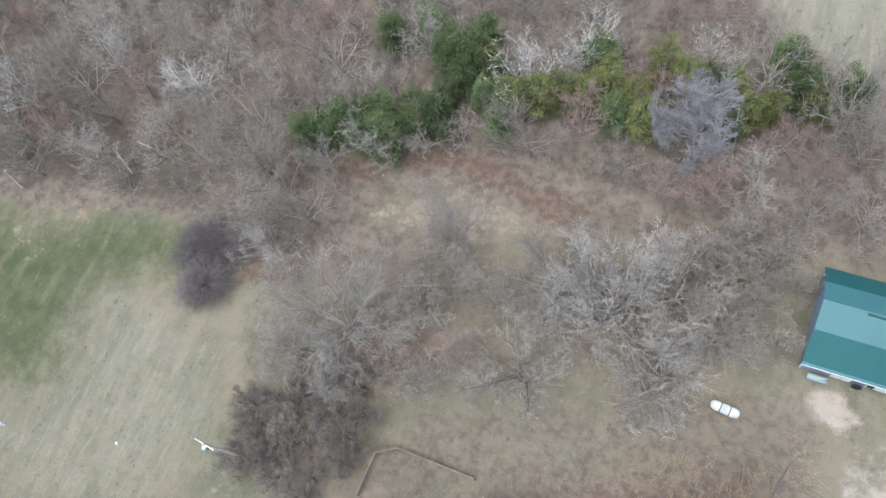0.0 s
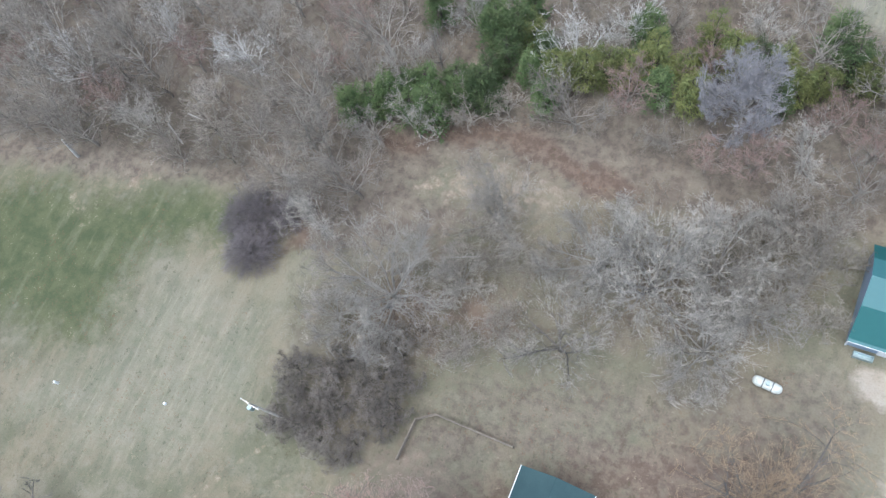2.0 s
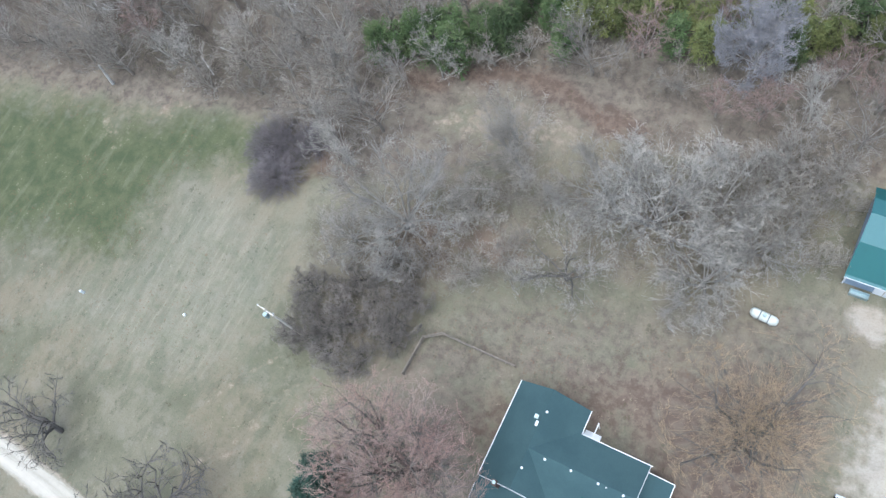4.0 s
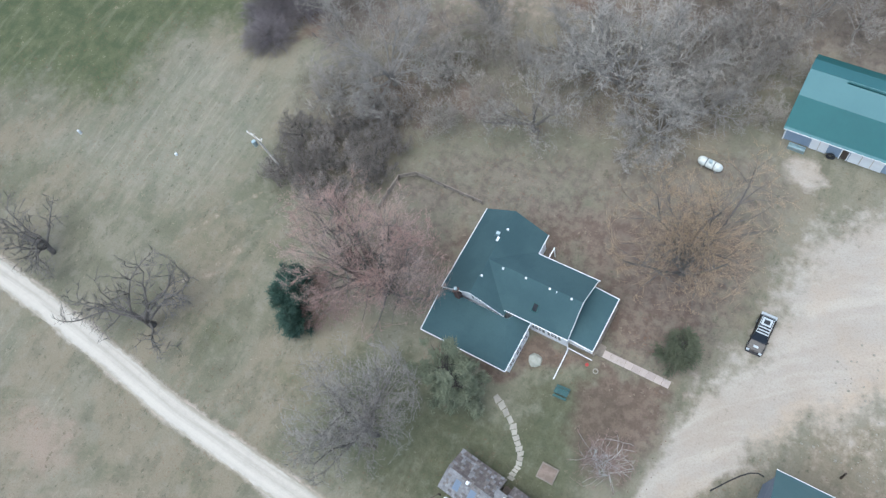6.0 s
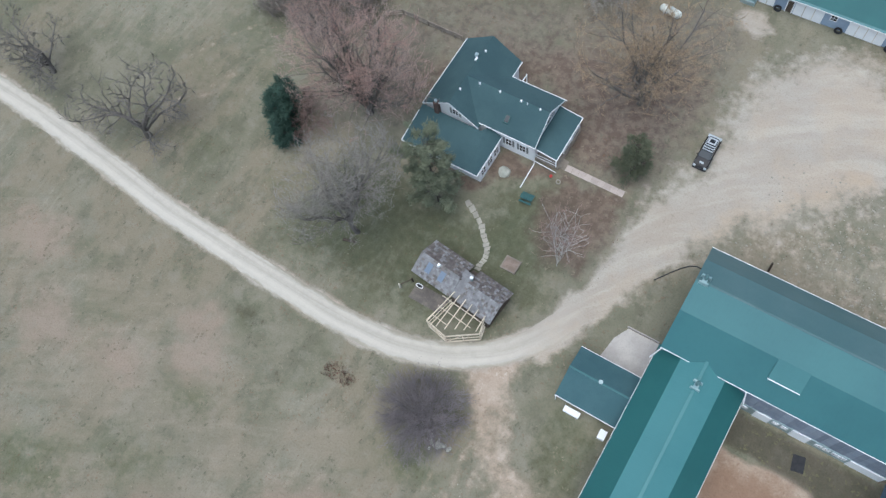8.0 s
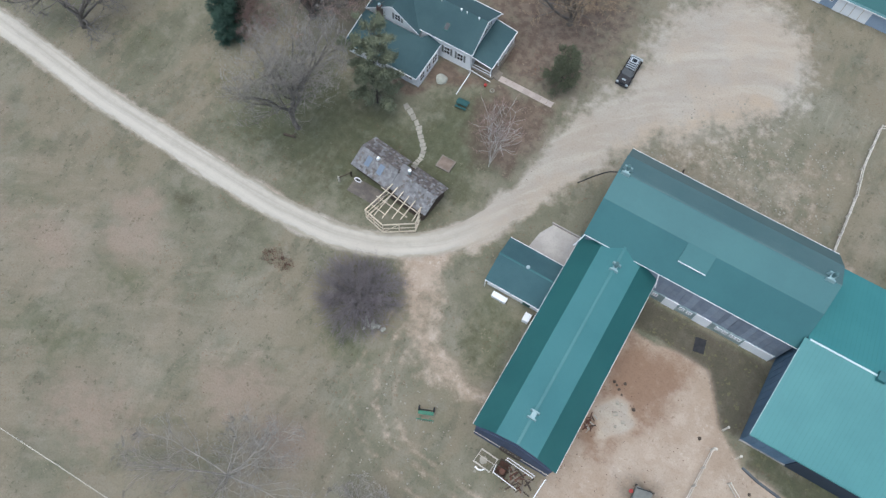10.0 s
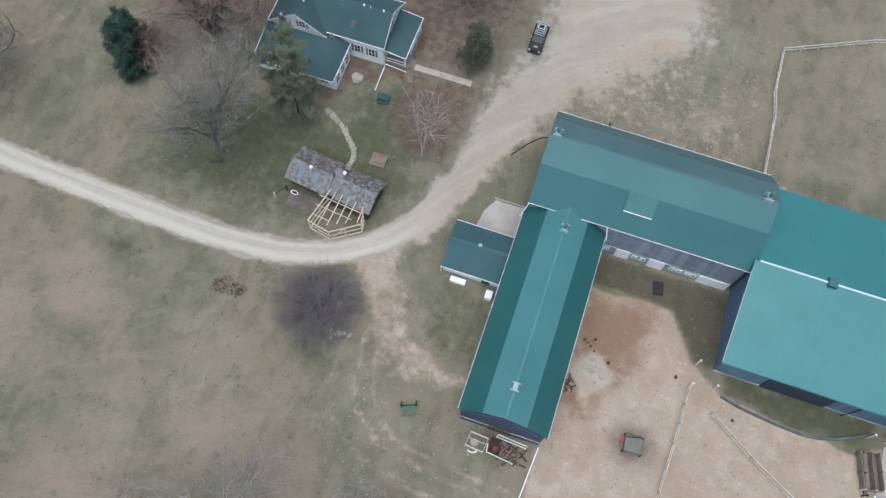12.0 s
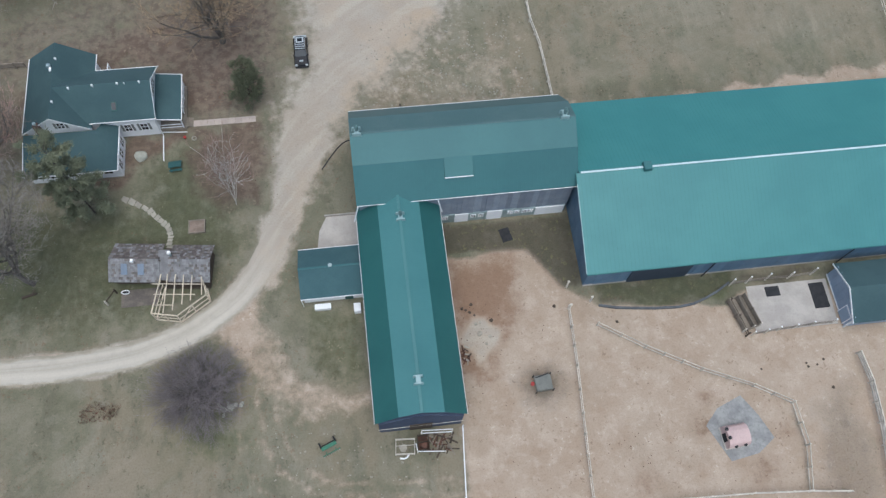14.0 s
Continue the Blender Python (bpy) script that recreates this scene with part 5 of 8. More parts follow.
def window(parent, x, y, z, w, h, face, shutters=False, bars=True):
    """A sash window on a wall that faces 's', 'e', 'w' or 'n'; x, y, z is the middle of its sill line on the wall."""
    ax = {'s': (1, 0, 0, -1), 'n': (-1, 0, 0, 1), 'e': (0, 1, 1, 0), 'w': (0, -1, -1, 0)}[face]

    def rect(u0, u1, z0, z1, d0, d1):
        p = (x + ax[0] * u0 + ax[2] * d0, y + ax[1] * u0 + ax[3] * d0)
        q = (x + ax[0] * u1 + ax[2] * d1, y + ax[1] * u1 + ax[3] * d1)
        return bx(min(p[0], q[0]), min(p[1], q[1]), z0, max(p[0], q[0]), max(p[1], q[1]), z1)
    win = part("window", rect(-w / 2, w / 2, z, z + h, -0.02, 0.03), GLASS, parent)
    fr = bmesh.new()
    for u0, u1, z0, z1 in ((-w / 2 - 0.09, -w / 2, z - 0.09, z + h + 0.09), (w / 2, w / 2 + 0.09, z - 0.09, z + h + 0.09), (-w / 2, w / 2, z - 0.09, z), (-w / 2, w / 2, z + h, z + h + 0.09)) + (((-w / 2, w / 2, z + h / 2 - 0.03, z + h / 2 + 0.03), (-0.025, 0.025, z, z + h)) if bars else ()):
        t = rect(u0, u1, z0, z1, -0.02, 0.06)
        me = bpy.data.meshes.new("tmp")
        t.to_mesh(me)
        fr.from_mesh(me)
        t.free()
        bpy.data.meshes.remove(me)
    part("window_frame", fr, WHITE, win)
    if shutters:
        for s in (-1, 1):
            c = s * (w / 2 + 0.09 + 0.16)
            part("shutter", rect(c - 0.13, c + 0.13, z - 0.05, z + h + 0.05, 0.0, 0.045), SHUTTER, win)
    return win


def gutter(parent, p, q, r=0.07):
    return part("gutter", beam(p, q, r * 2, r * 2), WHITE, parent)


def roof_vent(parent, x, y, z, s=0.3, mat=None):
    bm = tube((x, y, z - 0.25), (x, y, z + 0.12), s * 0.35, s * 0.35, 8)
    tube((x, y, z + 0.12), (x, y, z + 0.22), s * 0.6, s * 0.5, 8, bm)
    return part("roof_vent", bm, mat or WHITE, parent)


def frustum(x, y, z0, z1, a0, b0, a1, b1, bm):
    """A block whose half sizes go from a0 by b0 at z0 to a1 by b1 at z1."""
    vs = [bm.verts.new((x + sx * a, y + sy * b, z)) for a, b, z in ((a0, b0, z0), (a1, b1, z1)) for sx, sy in ((-1, -1), (1, -1), (1, 1), (-1, 1))]
    for f in ((3, 2, 1, 0), (4, 5, 6, 7), (0, 1, 5, 4), (1, 2, 6, 5), (2, 3, 7, 6), (3, 0, 4, 7)):
        bm.faces.new([vs[i] for i in f])
    return bm


def cupola(parent, x, y, z, turbine=True):
    bm = bx(x - 0.24, y - 0.3, z - 0.5, x + 0.24, y + 0.3, z + 0.08)
    for side in (-1, 1):
        frustum(x, y + side * 0.38, z - 0.55, z + 0.14, 0.52, 0.1, 0.44, 0.07, bm)
    body = part("ridge_ventilator", bm, VENT, parent)
    if turbine:
        top = tube((x, y, z + 0.08), (x, y, z + 0.6), 0.14, 0.22, 12)
        tube((x, y, z + 0.6), (x, y, z + 0.95), 0.22, 0.22, 12, top)
        tube((x, y, z + 0.95), (x, y, z + 1.2), 0.22, 0.04, 12, top)
        part("turbine", top, TURBINE, body, "dull teal-grey turbine head")
    return body


def main_barn():
    b = thing("barn", 0, 0, "large gambrel barn with weathered teal steel roof and faded blue walls", "barn")
    xa, xb = 0.1, 24.7
    prof = [(0.25, 7.0), (-2.7, 10.15), (-5.7, 11.75), (-8.65, 10.15), (-11.9, 7.05)]
    out = [(-0.15, 0), (-0.15, 6.95), (-2.75, 9.9), (-5.7, 11.45), (-8.6, 9.9), (-11.45, 7.0), (-11.45, 0)]
    part("wall", wall_prism(out, 'x', xa + 0.25, xb - 0.2), BLUE_OLD, b)
    names = ("roof_lower", "roof_upper", "roof_upper", "roof_lower")
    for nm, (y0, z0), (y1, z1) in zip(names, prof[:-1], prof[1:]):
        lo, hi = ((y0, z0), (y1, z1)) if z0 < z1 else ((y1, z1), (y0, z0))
        # the lower south slope's shade is put into its darker teal
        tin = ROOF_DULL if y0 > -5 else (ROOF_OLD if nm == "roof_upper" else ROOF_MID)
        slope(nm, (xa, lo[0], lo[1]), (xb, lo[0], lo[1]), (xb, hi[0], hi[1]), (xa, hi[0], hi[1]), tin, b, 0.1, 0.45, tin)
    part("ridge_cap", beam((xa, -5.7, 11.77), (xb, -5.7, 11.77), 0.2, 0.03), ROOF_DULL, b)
    for x in (0.85, 23.5):
        cupola(b, x, -5.5, 12.0)
    # shallow dormer on the lower south slope
    bm = slab([(9.9, -10.4, 8.95), (13.0, -10.4, 8.95), (13.0, -8.6, 10.2), (9.9, -8.6, 10.2)], 0.1)
    dm = part("dormer_roof", bm, ROOF_OLD, b)
    part("dormer_face", bx(10.0, -10.32, 8.2, 12.9, -10.25, 8.86), GABLE, dm)
    part("dormer_cheek", wall_prism([(-10.3, 8.2), (-10.3, 8.88), (-8.8, 9.95)], 'x', 9.9, 10.0), ROOF_OLD, dm)
    part("dormer_cheek", wall_prism([(-10.3, 8.2), (-10.3, 8.88), (-8.8, 9.95)], 'x', 12.9, 13.0), ROOF_OLD, dm)
    part("dormer_trim", beam((9.9, -10.44, 8.9), (13.0, -10.44, 8.9), 0.08, 0.12), WHITE, dm)
    gutter(b, (xa, -11.95, 6.98), (3.5, -11.95, 6.98), 0.03)
    gutter(b, (5.8, -11.95, 6.98), (xb, -11.95, 6.98), 0.03)
    gutter(b, (xa, 0.3, 6.93), (xb, 0.3, 6.93), 0.03)
    # upright sheets on the courtyard wall
    rs = random.Random(4)
    x = 9.4
    k = 0
    while x < 24.3:
        wdt = rs.choice((0.55, 0.7, 0.85))
        z0 = 1.9 + rs.uniform(-0.1, 0.25)
        part("wall_sheet", bx(x + 0.012, -11.5 - rs.uniform(0.01, 0.05), z0, min(x + wdt, 24.35) - 0.012, -11.45, 6.9), BLUE_OLD, b)
        x += wdt
    part("lower_wall", bx(9.4, -11.62, 0.0, 24.3, -11.46, 1.88), GALV, b, "pale grey metal lower wall")
    for x0, x1, h in ((11.2, 12.8, 2.0), (15.0, 16.8, 2.1), (20.8, 24.2, 1.9)):
        part("door", bx(x0, -11.72, 0.05, x1, -11.6, h), WHITE, b, "white painted sliding door")
    for xw in (13.4, 14.3, 17.8, 18.6, 19.5, 20.2, 10.1):
        window(b, xw, -11.62, 0.95, 0.5, 0.55, 's')
    part("downspout", tube((0.2, -12.0, 6.9), (-0.35, -12.6, 4.6), 0.07), WHITE, b)
    part("downspout", tube((9.0, -12.0, 6.9), (9.45, -12.5, 4.9), 0.07), WHITE, b)
    return b


def wing_barn():
    b = thing("barn_wing", 0, 0, "long barn wing with teal steel gambrel roof and slate blue gable", "barn")
    ya, yb = -35.12, -10.9
    prof = [(-0.1, 4.45), (2.3, 6.65), (4.6, 7.6), (6.9, 6.65), (9.3, 4.45)]
    out = [(0.25, 0), (0.25, 4.5), (2.35, 6.5), (4.6, 7.4), (6.85, 6.5), (8.95, 4.5), (8.95, 0)]
    part("wall", wall_prism(out, 'y', ya - 0.03, -11.6), GABLE, b)
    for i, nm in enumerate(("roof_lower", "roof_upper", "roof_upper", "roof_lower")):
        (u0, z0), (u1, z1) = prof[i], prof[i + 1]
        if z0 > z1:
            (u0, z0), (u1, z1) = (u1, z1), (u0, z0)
        # sky light on the two pitches is coloured in: upper lighter, lower darker
        slope(nm, (u0, ya, z0), (u0, yb, z0), (u1, yb, z1), (u1, ya, z1), ROOF_WING_LIT if nm == "roof_upper" else ROOF_WING_SHADED, b, 0.1, 0.4, ROOF_WING_LIT if nm == "roof_upper" else ROOF_WING_SHADED)
    part("ridge_cap", beam((4.6, ya, 7.62), (4.6, yb, 7.62), 0.3, 0.05), ROOF_WING_LIT, b)
    cupola(b, 4.65, -13.9, 7.75)
    cupola(b, 4.6, -31.9, 7.85, False)
    gutter(b, (-0.15, ya, 4.42), (-0.15, yb - 1, 4.42), 0.018)
    gutter(b, (9.35, ya, 4.42), (9.35, yb - 1, 4.42), 0.018)
    for k in range(11):
        x0 = 0.35 + k * 0.78
        top = 4.45 + min(x0 - 0.25, 8.95 - x0 - 0.78) * 0.62
        part("gable_board", bx(x0, -35.22 - (k % 3) * 0.01, 0.1, x0 + 0.76, -35.14, min(top, 6.6)), GABLE, b)
    part("gable_rail", beam((0.2, -35.3, 1.9), (9.0, -35.3, 1.9), 0.05, 0.06), PALEWOOD, b)
    part("door", bx(3.4, -35.32, 0.05, 5.8, -35.24, 2.5), DARKWOOD, b)
    for yw in (-16, -19, -22, -25, -28, -31):
        window(b, 8.95, yw, 1.3, 0.8, 0.7, 'e')
        if yw < -21:
            window(b, 0.25, yw, 1.3, 0.8, 0.7, 'w')
    return b


def arena():
    b = thing("riding_arena", 0, 0, "very long steel building with bright teal ribbed roof and blue walls", "barn")
    xa, xb = 24.75, 92.0
    ys, yr, yn = -21.55, -11.0, 0.55
    part("wall", wall_prism([(ys + 0.35, 0), (ys + 0.35, 4.5), (yr, 8.2), (yn - 0.35, 4.5), (yn - 0.35, 0)], 'x', xa + 0.15, xb - 0.2), BLUE_WALL, b)
    slope("roof_south", (xa - 0.3, ys, 4.45), (xb, ys, 4.45), (xb, yr, 8.4), (xa - 0.3, yr, 8.4), ROOF_TEAL, b, 0.1, 0.46, ROOF_RIB)
    slope("roof_north", (xa + 0.05, yn, 4.45), (xb, yn, 4.45), (xb, yr, 8.4), (xa + 0.05, yr, 8.4), ROOF_TEAL, b, 0.1, 0.46, ROOF_RIB)
    part("ridge_skylight", beam((xa + 0.2, yr, 8.46), (xb, yr, 8.46), 0.2, 0.08), RIDGE_PANE, b, "pale translucent ridge strip")
    for x in (32.5, 62.5):
        part("ridge_ventilator", bx(x - 0.45, yr - 0.5, 8.3, x + 0.45, yr + 0.5, 8.85), ROOF_OLD, b)
    part("gutter", beam((xa - 0.3, ys - 0.06, 4.38), (xb, ys - 0.06, 4.38), 0.08, 0.08), ROOF_RIB, b)
    part("corner_trim", beam((xa - 0.33, ys, 4.42), (xa - 0.33, yr - 1.2, 8.0), 0.08, 0.12), VENT, b)
    part("door_opening", bx(30.0, ys + 0.2, 0.1, 37.0, ys + 0.38, 3.4), SHED_DOOR, b, "dark navy sliding door")
    for x in np.arange(26.0, 90, 0.9):
        if not 29.2 < x < 37.2:
            part("wall_sheet", bx(x, ys + 0.30, 0.35, x + 0.86, ys + 0.36, 4.35), BLUE_WALL, b)
    for k in range(11):
        part("wall_sheet", bx(xa + 0.1, ys + 0.45 + k * 0.9, 0.3, xa + 0.17, ys + 1.31 + k * 0.9, 4.5 + 0.33 * k), BLUE_WALL, b)
    part("base_board", bx(xa + 0.1, ys + 0.27, 0, xb - 0.3, ys + 0.36, 0.32), CONCRETE, b)
    for x in (39.5, 56.0, 73.0):
        part("downspout", tube((x, ys + 0.15, 4.35), (x - 0.6, ys - 0.1, 0.3), 0.06), DARK, b)
    return b


def milk_shed():
    b = thing("milk_shed", 0, 0, "small white shed with teal shingle roof against the barn wing", "shed")
    part("wall", wall_prism([(-19.9, 0), (-19.9, 2.35), (-17.25, 3.45), (-14.75, 2.35), (-14.75, 0)], 'x', -6.75, 0.2), WHITE, b)
    slope("roof_south", (-7.0, -20.3, 2.25), (-0.12, -20.3, 2.25), (-0.12, -17.25, 3.65), (-7.0, -17.25, 3.65), SHINGLE_SHED, b)
    slope("roof_north", (-7.0, -14.4, 2.25), (-0.12, -14.4, 2.25), (-0.12, -17.25, 3.65), (-7.0, -17.25, 3.65), SHINGLE_SHED, b)
    part("ridge_cap", beam((-7.0, -17.25, 3.68), (-0.12, -17.25, 3.68), 0.2, 0.05), ROOF_MID, b)
    roof_vent(b, -3.45, -17.2, 3.75, 0.42, GALV)
    part("fascia", beam((-7.0, -20.34, 2.18), (-0.15, -20.34, 2.18), 0.06, 0.16), WHITE, b)
    part("fascia", beam((-7.0, -14.36, 2.18), (-0.15, -14.36, 2.18), 0.06, 0.16), WHITE, b)
    part("downspout", tube((-6.9, -20.4, 2.2), (-6.9, -20.3, 0.1), 0.05), WHITE, b)
    part("door", bx(-2.2, -19.97, 0.05, -1.3, -19.88, 2.0), GREEN_PAINT, b)
    window(b, -5.6, -19.9, 1.0, 0.8, 0.9, 's')
    window(b, -3.6, -19.9, 1.0, 0.8, 0.9, 's')
    f = thing("chest_freezer", -4.75, -20.75, "white chest freezer standing outside the shed", "freezer")
    bm = bx(-0.88, -0.3, 0.06, 0.88, 0.3, 0.62)
    bmesh.ops.bevel(bm, geom=bm.edges[:], offset=0.04, segments=2, affect='EDGES')
    part("body", bm, WHITE, f)
    part("lid", bx(-0.9, -0.32, 0.625, 0.9, 0.32, 0.7), WHITE, f)
    f2 = thing("white_cabinet", -0.95, -21.3, "white metal cabinet standing beside the barn wing", "cabinet")
    part("body", bx(-0.36, -0.48, 0.0, 0.36, 0.48, 0.8), WHITE, f2)
    part("lid", bx(-0.39, -0.5, 0.804, 0.39, 0.5, 0.86), WHITE, f2)
    return b


def farmhouse():
    h = thing("farmhouse", 0, 0, "white farmhouse with dark teal shingle roofs and white trim", "house")
    # west block, ridge north to south
    part("wall", wall_prism([(-37.2, 0), (-37.2, 3.7), (-33.65, 6.1), (-30.1, 3.7), (-30.1, 0)], 'y', 3.15, 13.2), WHITE, h)
    slope("roof_west", (-37.6, 2.9, 3.6), (-37.6, 13.55, 3.6), (-33.65, 13.55, 6.35), (-33.65, 2.9, 6.35), SHINGLE, h)
    slope("roof_east", (-29.8, 2.9, 3.6), (-29.8, 13.55, 3.6), (-33.65, 13.55, 6.35), (-33.65, 2.9, 6.35), SHINGLE, h)
    # east block, ridge west to east
    part("wall", wall_prism([(3.8, 0), (3.8, 3.95), (7.2, 6.1), (10.65, 3.85), (10.65, 0)], 'x', -33.0, -22.85), WHITE, h)
    slope("roof_south", (-33.6, 3.5, 3.9), (-22.5, 3.5, 3.9), (-22.5, 7.2, 6.34), (-33.6, 7.2, 6.34), SHINGLE, h)
    slope("roof_north", (-33.6, 10.95, 3.8), (-22.5, 10.95, 3.8), (-22.5, 7.2, 6.34), (-33.6, 7.2, 6.34), SHINGLE, h)
    for p, q in (((-37.65, 2.9, 3.55), (-37.65, 13.55, 3.55)), ((-29.75, 11.1, 3.54), (-29.75, 13.55, 3.54)), ((-30.0, 3.45, 3.84), (-22.5, 3.45, 3.84)), ((-29.7, 11.0, 3.74), (-22.3, 11.0, 3.74))):
        gutter(h, p, q, 0.042)
    for p, q in (((-37.6, 2.86, 3.54), (-33.65, 2.86, 6.29)), ((-29.8, 2.86, 3.54), (-33.65, 2.86, 6.29)), ((-22.46, 3.5, 3.84), (-22.46, 7.2, 6.28)), ((-22.46, 10.95, 3.74), (-22.46, 7.2, 6.28))):
        part("rake_board", beam(p, q, 0.05, 0.18), WHITE, h)
    # south-west annex with a hipped east end
    part("annex_wall", bx(-37.4, -1.65, 0, -27.08, 3.14, 2.5), WHITE, h)
    bm = slab([(-37.6, -2.2, 2.5), (-27.1, -2.2, 2.5), (-29.4, 2.86, 3.4), (-37.6, 2.86, 3.4)], 0.12)
    slab([(-27.1, -2.2, 2.5), (-27.1, 3.75, 2.55), (-28.9, 3.75, 3.3), (-29.4, 2.86, 3.4)], 0.12, bm)
    part("annex_roof", bm, SHINGLE, h, "dark teal shingle annex roof")
    for p, q in (((-37.65, -2.25, 2.45), (-27.05, -2.25, 2.45)), ((-27.05, -2.25, 2.45), (-27.05, 3.7, 2.5)), ((-37.65, -2.25, 2.45), (-37.65, 2.0, 3.2))):
        gutter(h, p, q, 0.045)
    for y in (-0.8, 0.7, 2.2):
        window(h, -27.08, y, 0.8, 0.95, 1.3, 'e')
    for x in (-36.5, -34.5, -32.5, -30.5, -28.5):
        window(h, x, -1.65, 0.95, 1.0, 1.1, 's')
    # south wall of the east block
    for x in (-26.2, -24.3):
        window(h, x, 3.8, 1.3, 0.75, 1.25, 's', True)
    for x in (-28.4, -26.0, -23.8):
        window(h, x, 3.8, 3.32, 0.62, 0.26, 's', bars=False)
    window(h, -33.0, 3.15, 3.95, 0.75, 1.0, 's', True)
    for y in (6.6, 8.1):
        window(h, -22.85, y, 3.6, 0.7, 1.1, 'e', True)
    window(h, -37.2, 6.0, 1.0, 0.8, 1.2, 'w')
    window(h, -37.2, 10.0, 1.0, 0.8, 1.2, 'w')
    window(h, -26, 10.65, 1.0, 0.8, 1.2, 'n')
    # east porch
    part("porch_floor", bx(-22.84, 4.1, 0, -19.75, 10.2, 0.42), OLDWOOD, h)
    slope("porch_roof", (-19.85, 3.9, 2.65), (-19.85, 10.35, 2.65), (-22.84, 10.35, 3.15), (-22.84, 3.9, 3.15), SHINGLE, h)
    for p, q in (((-19.8, 3.85, 2.6), (-19.8, 10.4, 2.6)), ((-22.8, 3.85, 3.08), (-19.8, 3.85, 2.6)), ((-22.8, 10.4, 3.08), (-19.8, 10.4, 2.6))):
        gutter(h, p, q, 0.045)
    for y in (4.2, 6.2, 8.3, 10.2):
        part("porch_post", bx(-20.1, y - 0.06, 0.42, -19.98, y + 0.06, 2.6), WHITE, h)
    for z in (0.75, 1.3):
        part("porch_rail", beam((-22.8, 4.15, z), (-20.0, 4.15, z), 0.07, 0.07), WHITE, h)
        part("porch_rail", beam((-20.03, 6.3, z), (-20.03, 10.2, z), 0.07, 0.07), WHITE, h)
    part("porch_rail", beam((-22.7, 3.55, 0.75), (-19.7, 3.55, 0.35), 0.08, 0.08), WHITE, h)
    for k in range(3):
        part("porch_step", bx(-19.9 + 0.3 * k, 4.4, 0, -19.6 + 0.3 * k, 5.7, 0.36 - 0.12 * k), OLDWOOD, h)
    # chimney, vents, skylight
    ch = part("chimney", bx(-35.7, 2.5, 0, -35.15, 3.1, 5.5), BRICK, h, "dull brown brick chimney")
    part("flue_cap", tube((-35.42, 2.8, 5.5), (-35.42, 2.8, 5.85), 0.16, 0.2, 8), GALV, ch)
    for x, y, z in ((-31.7, 6.9, 6.15), (-29.0, 7.0, 6.2), (-26.2, 7.0, 6.2), (-23.7, 7.0, 6.2), (-33.4, 11.2, 6.15), (-33.4, 5.2, 6.15), (-25.4, 7.0, 6.2)):
        roof_vent(h, x, y, z + 0.1, 0.13 if x == -25.4 else 0.24)
    part("satellite_mount", bx(-34.4, 10.2, 5.8, -34.0, 10.6, 6.3), GALV, h)
    part("satellite_mount", bx(-34.0, 9.5, 5.9, -33.75, 10.0, 6.4), WHITE, h)
    sk = part("skylight", slab([(-27.3, 4.45, 4.66), (-26.6, 4.45, 4.66), (-26.6, 5.35, 5.26), (-27.3, 5.35, 5.26)], 0.12), GREEN_PAINT, h)
    part("skylight_glass", slab([(-27.2, 4.55, 4.745), (-26.7, 4.55, 4.745), (-26.7, 5.25, 5.21), (-27.2, 5.25, 5.21)], 0.05), GLASS, sk)
    part("downspout", tube((-22.55, 3.5, 3.75), (-22.55, 3.45, 0.25), 0.06), WHITE, h)
    part("downspout_extension", tube((-22.55, 3.4, 0.2), (-22.5, -0.1, 0.1), 0.07), WHITE, h)
    # lean-to porch post pair on the north side
    part("entry_beam", beam((-28.75, 11.0, 2.6), (-28.75, 12.9, 2.5), 0.1, 0.14), WHITE, h)
    part("entry_landing", bx(-29.9, 11.05, 0, -28.2, 12.05, 0.5), WHITE, h, "white painted entry landing")
    part("entry_post", bx(-28.8, 12.75, 0, -28.7, 12.85, 2.45), WHITE, h)
    part("entry_wall", wall_prism([(11.0, 0.1), (11.0, 3.6), (13.1, 3.6), (12.0, 1.2), (11.6, 0.1)], 'x', -30.09, -30.0), WHITE, h)
    return h


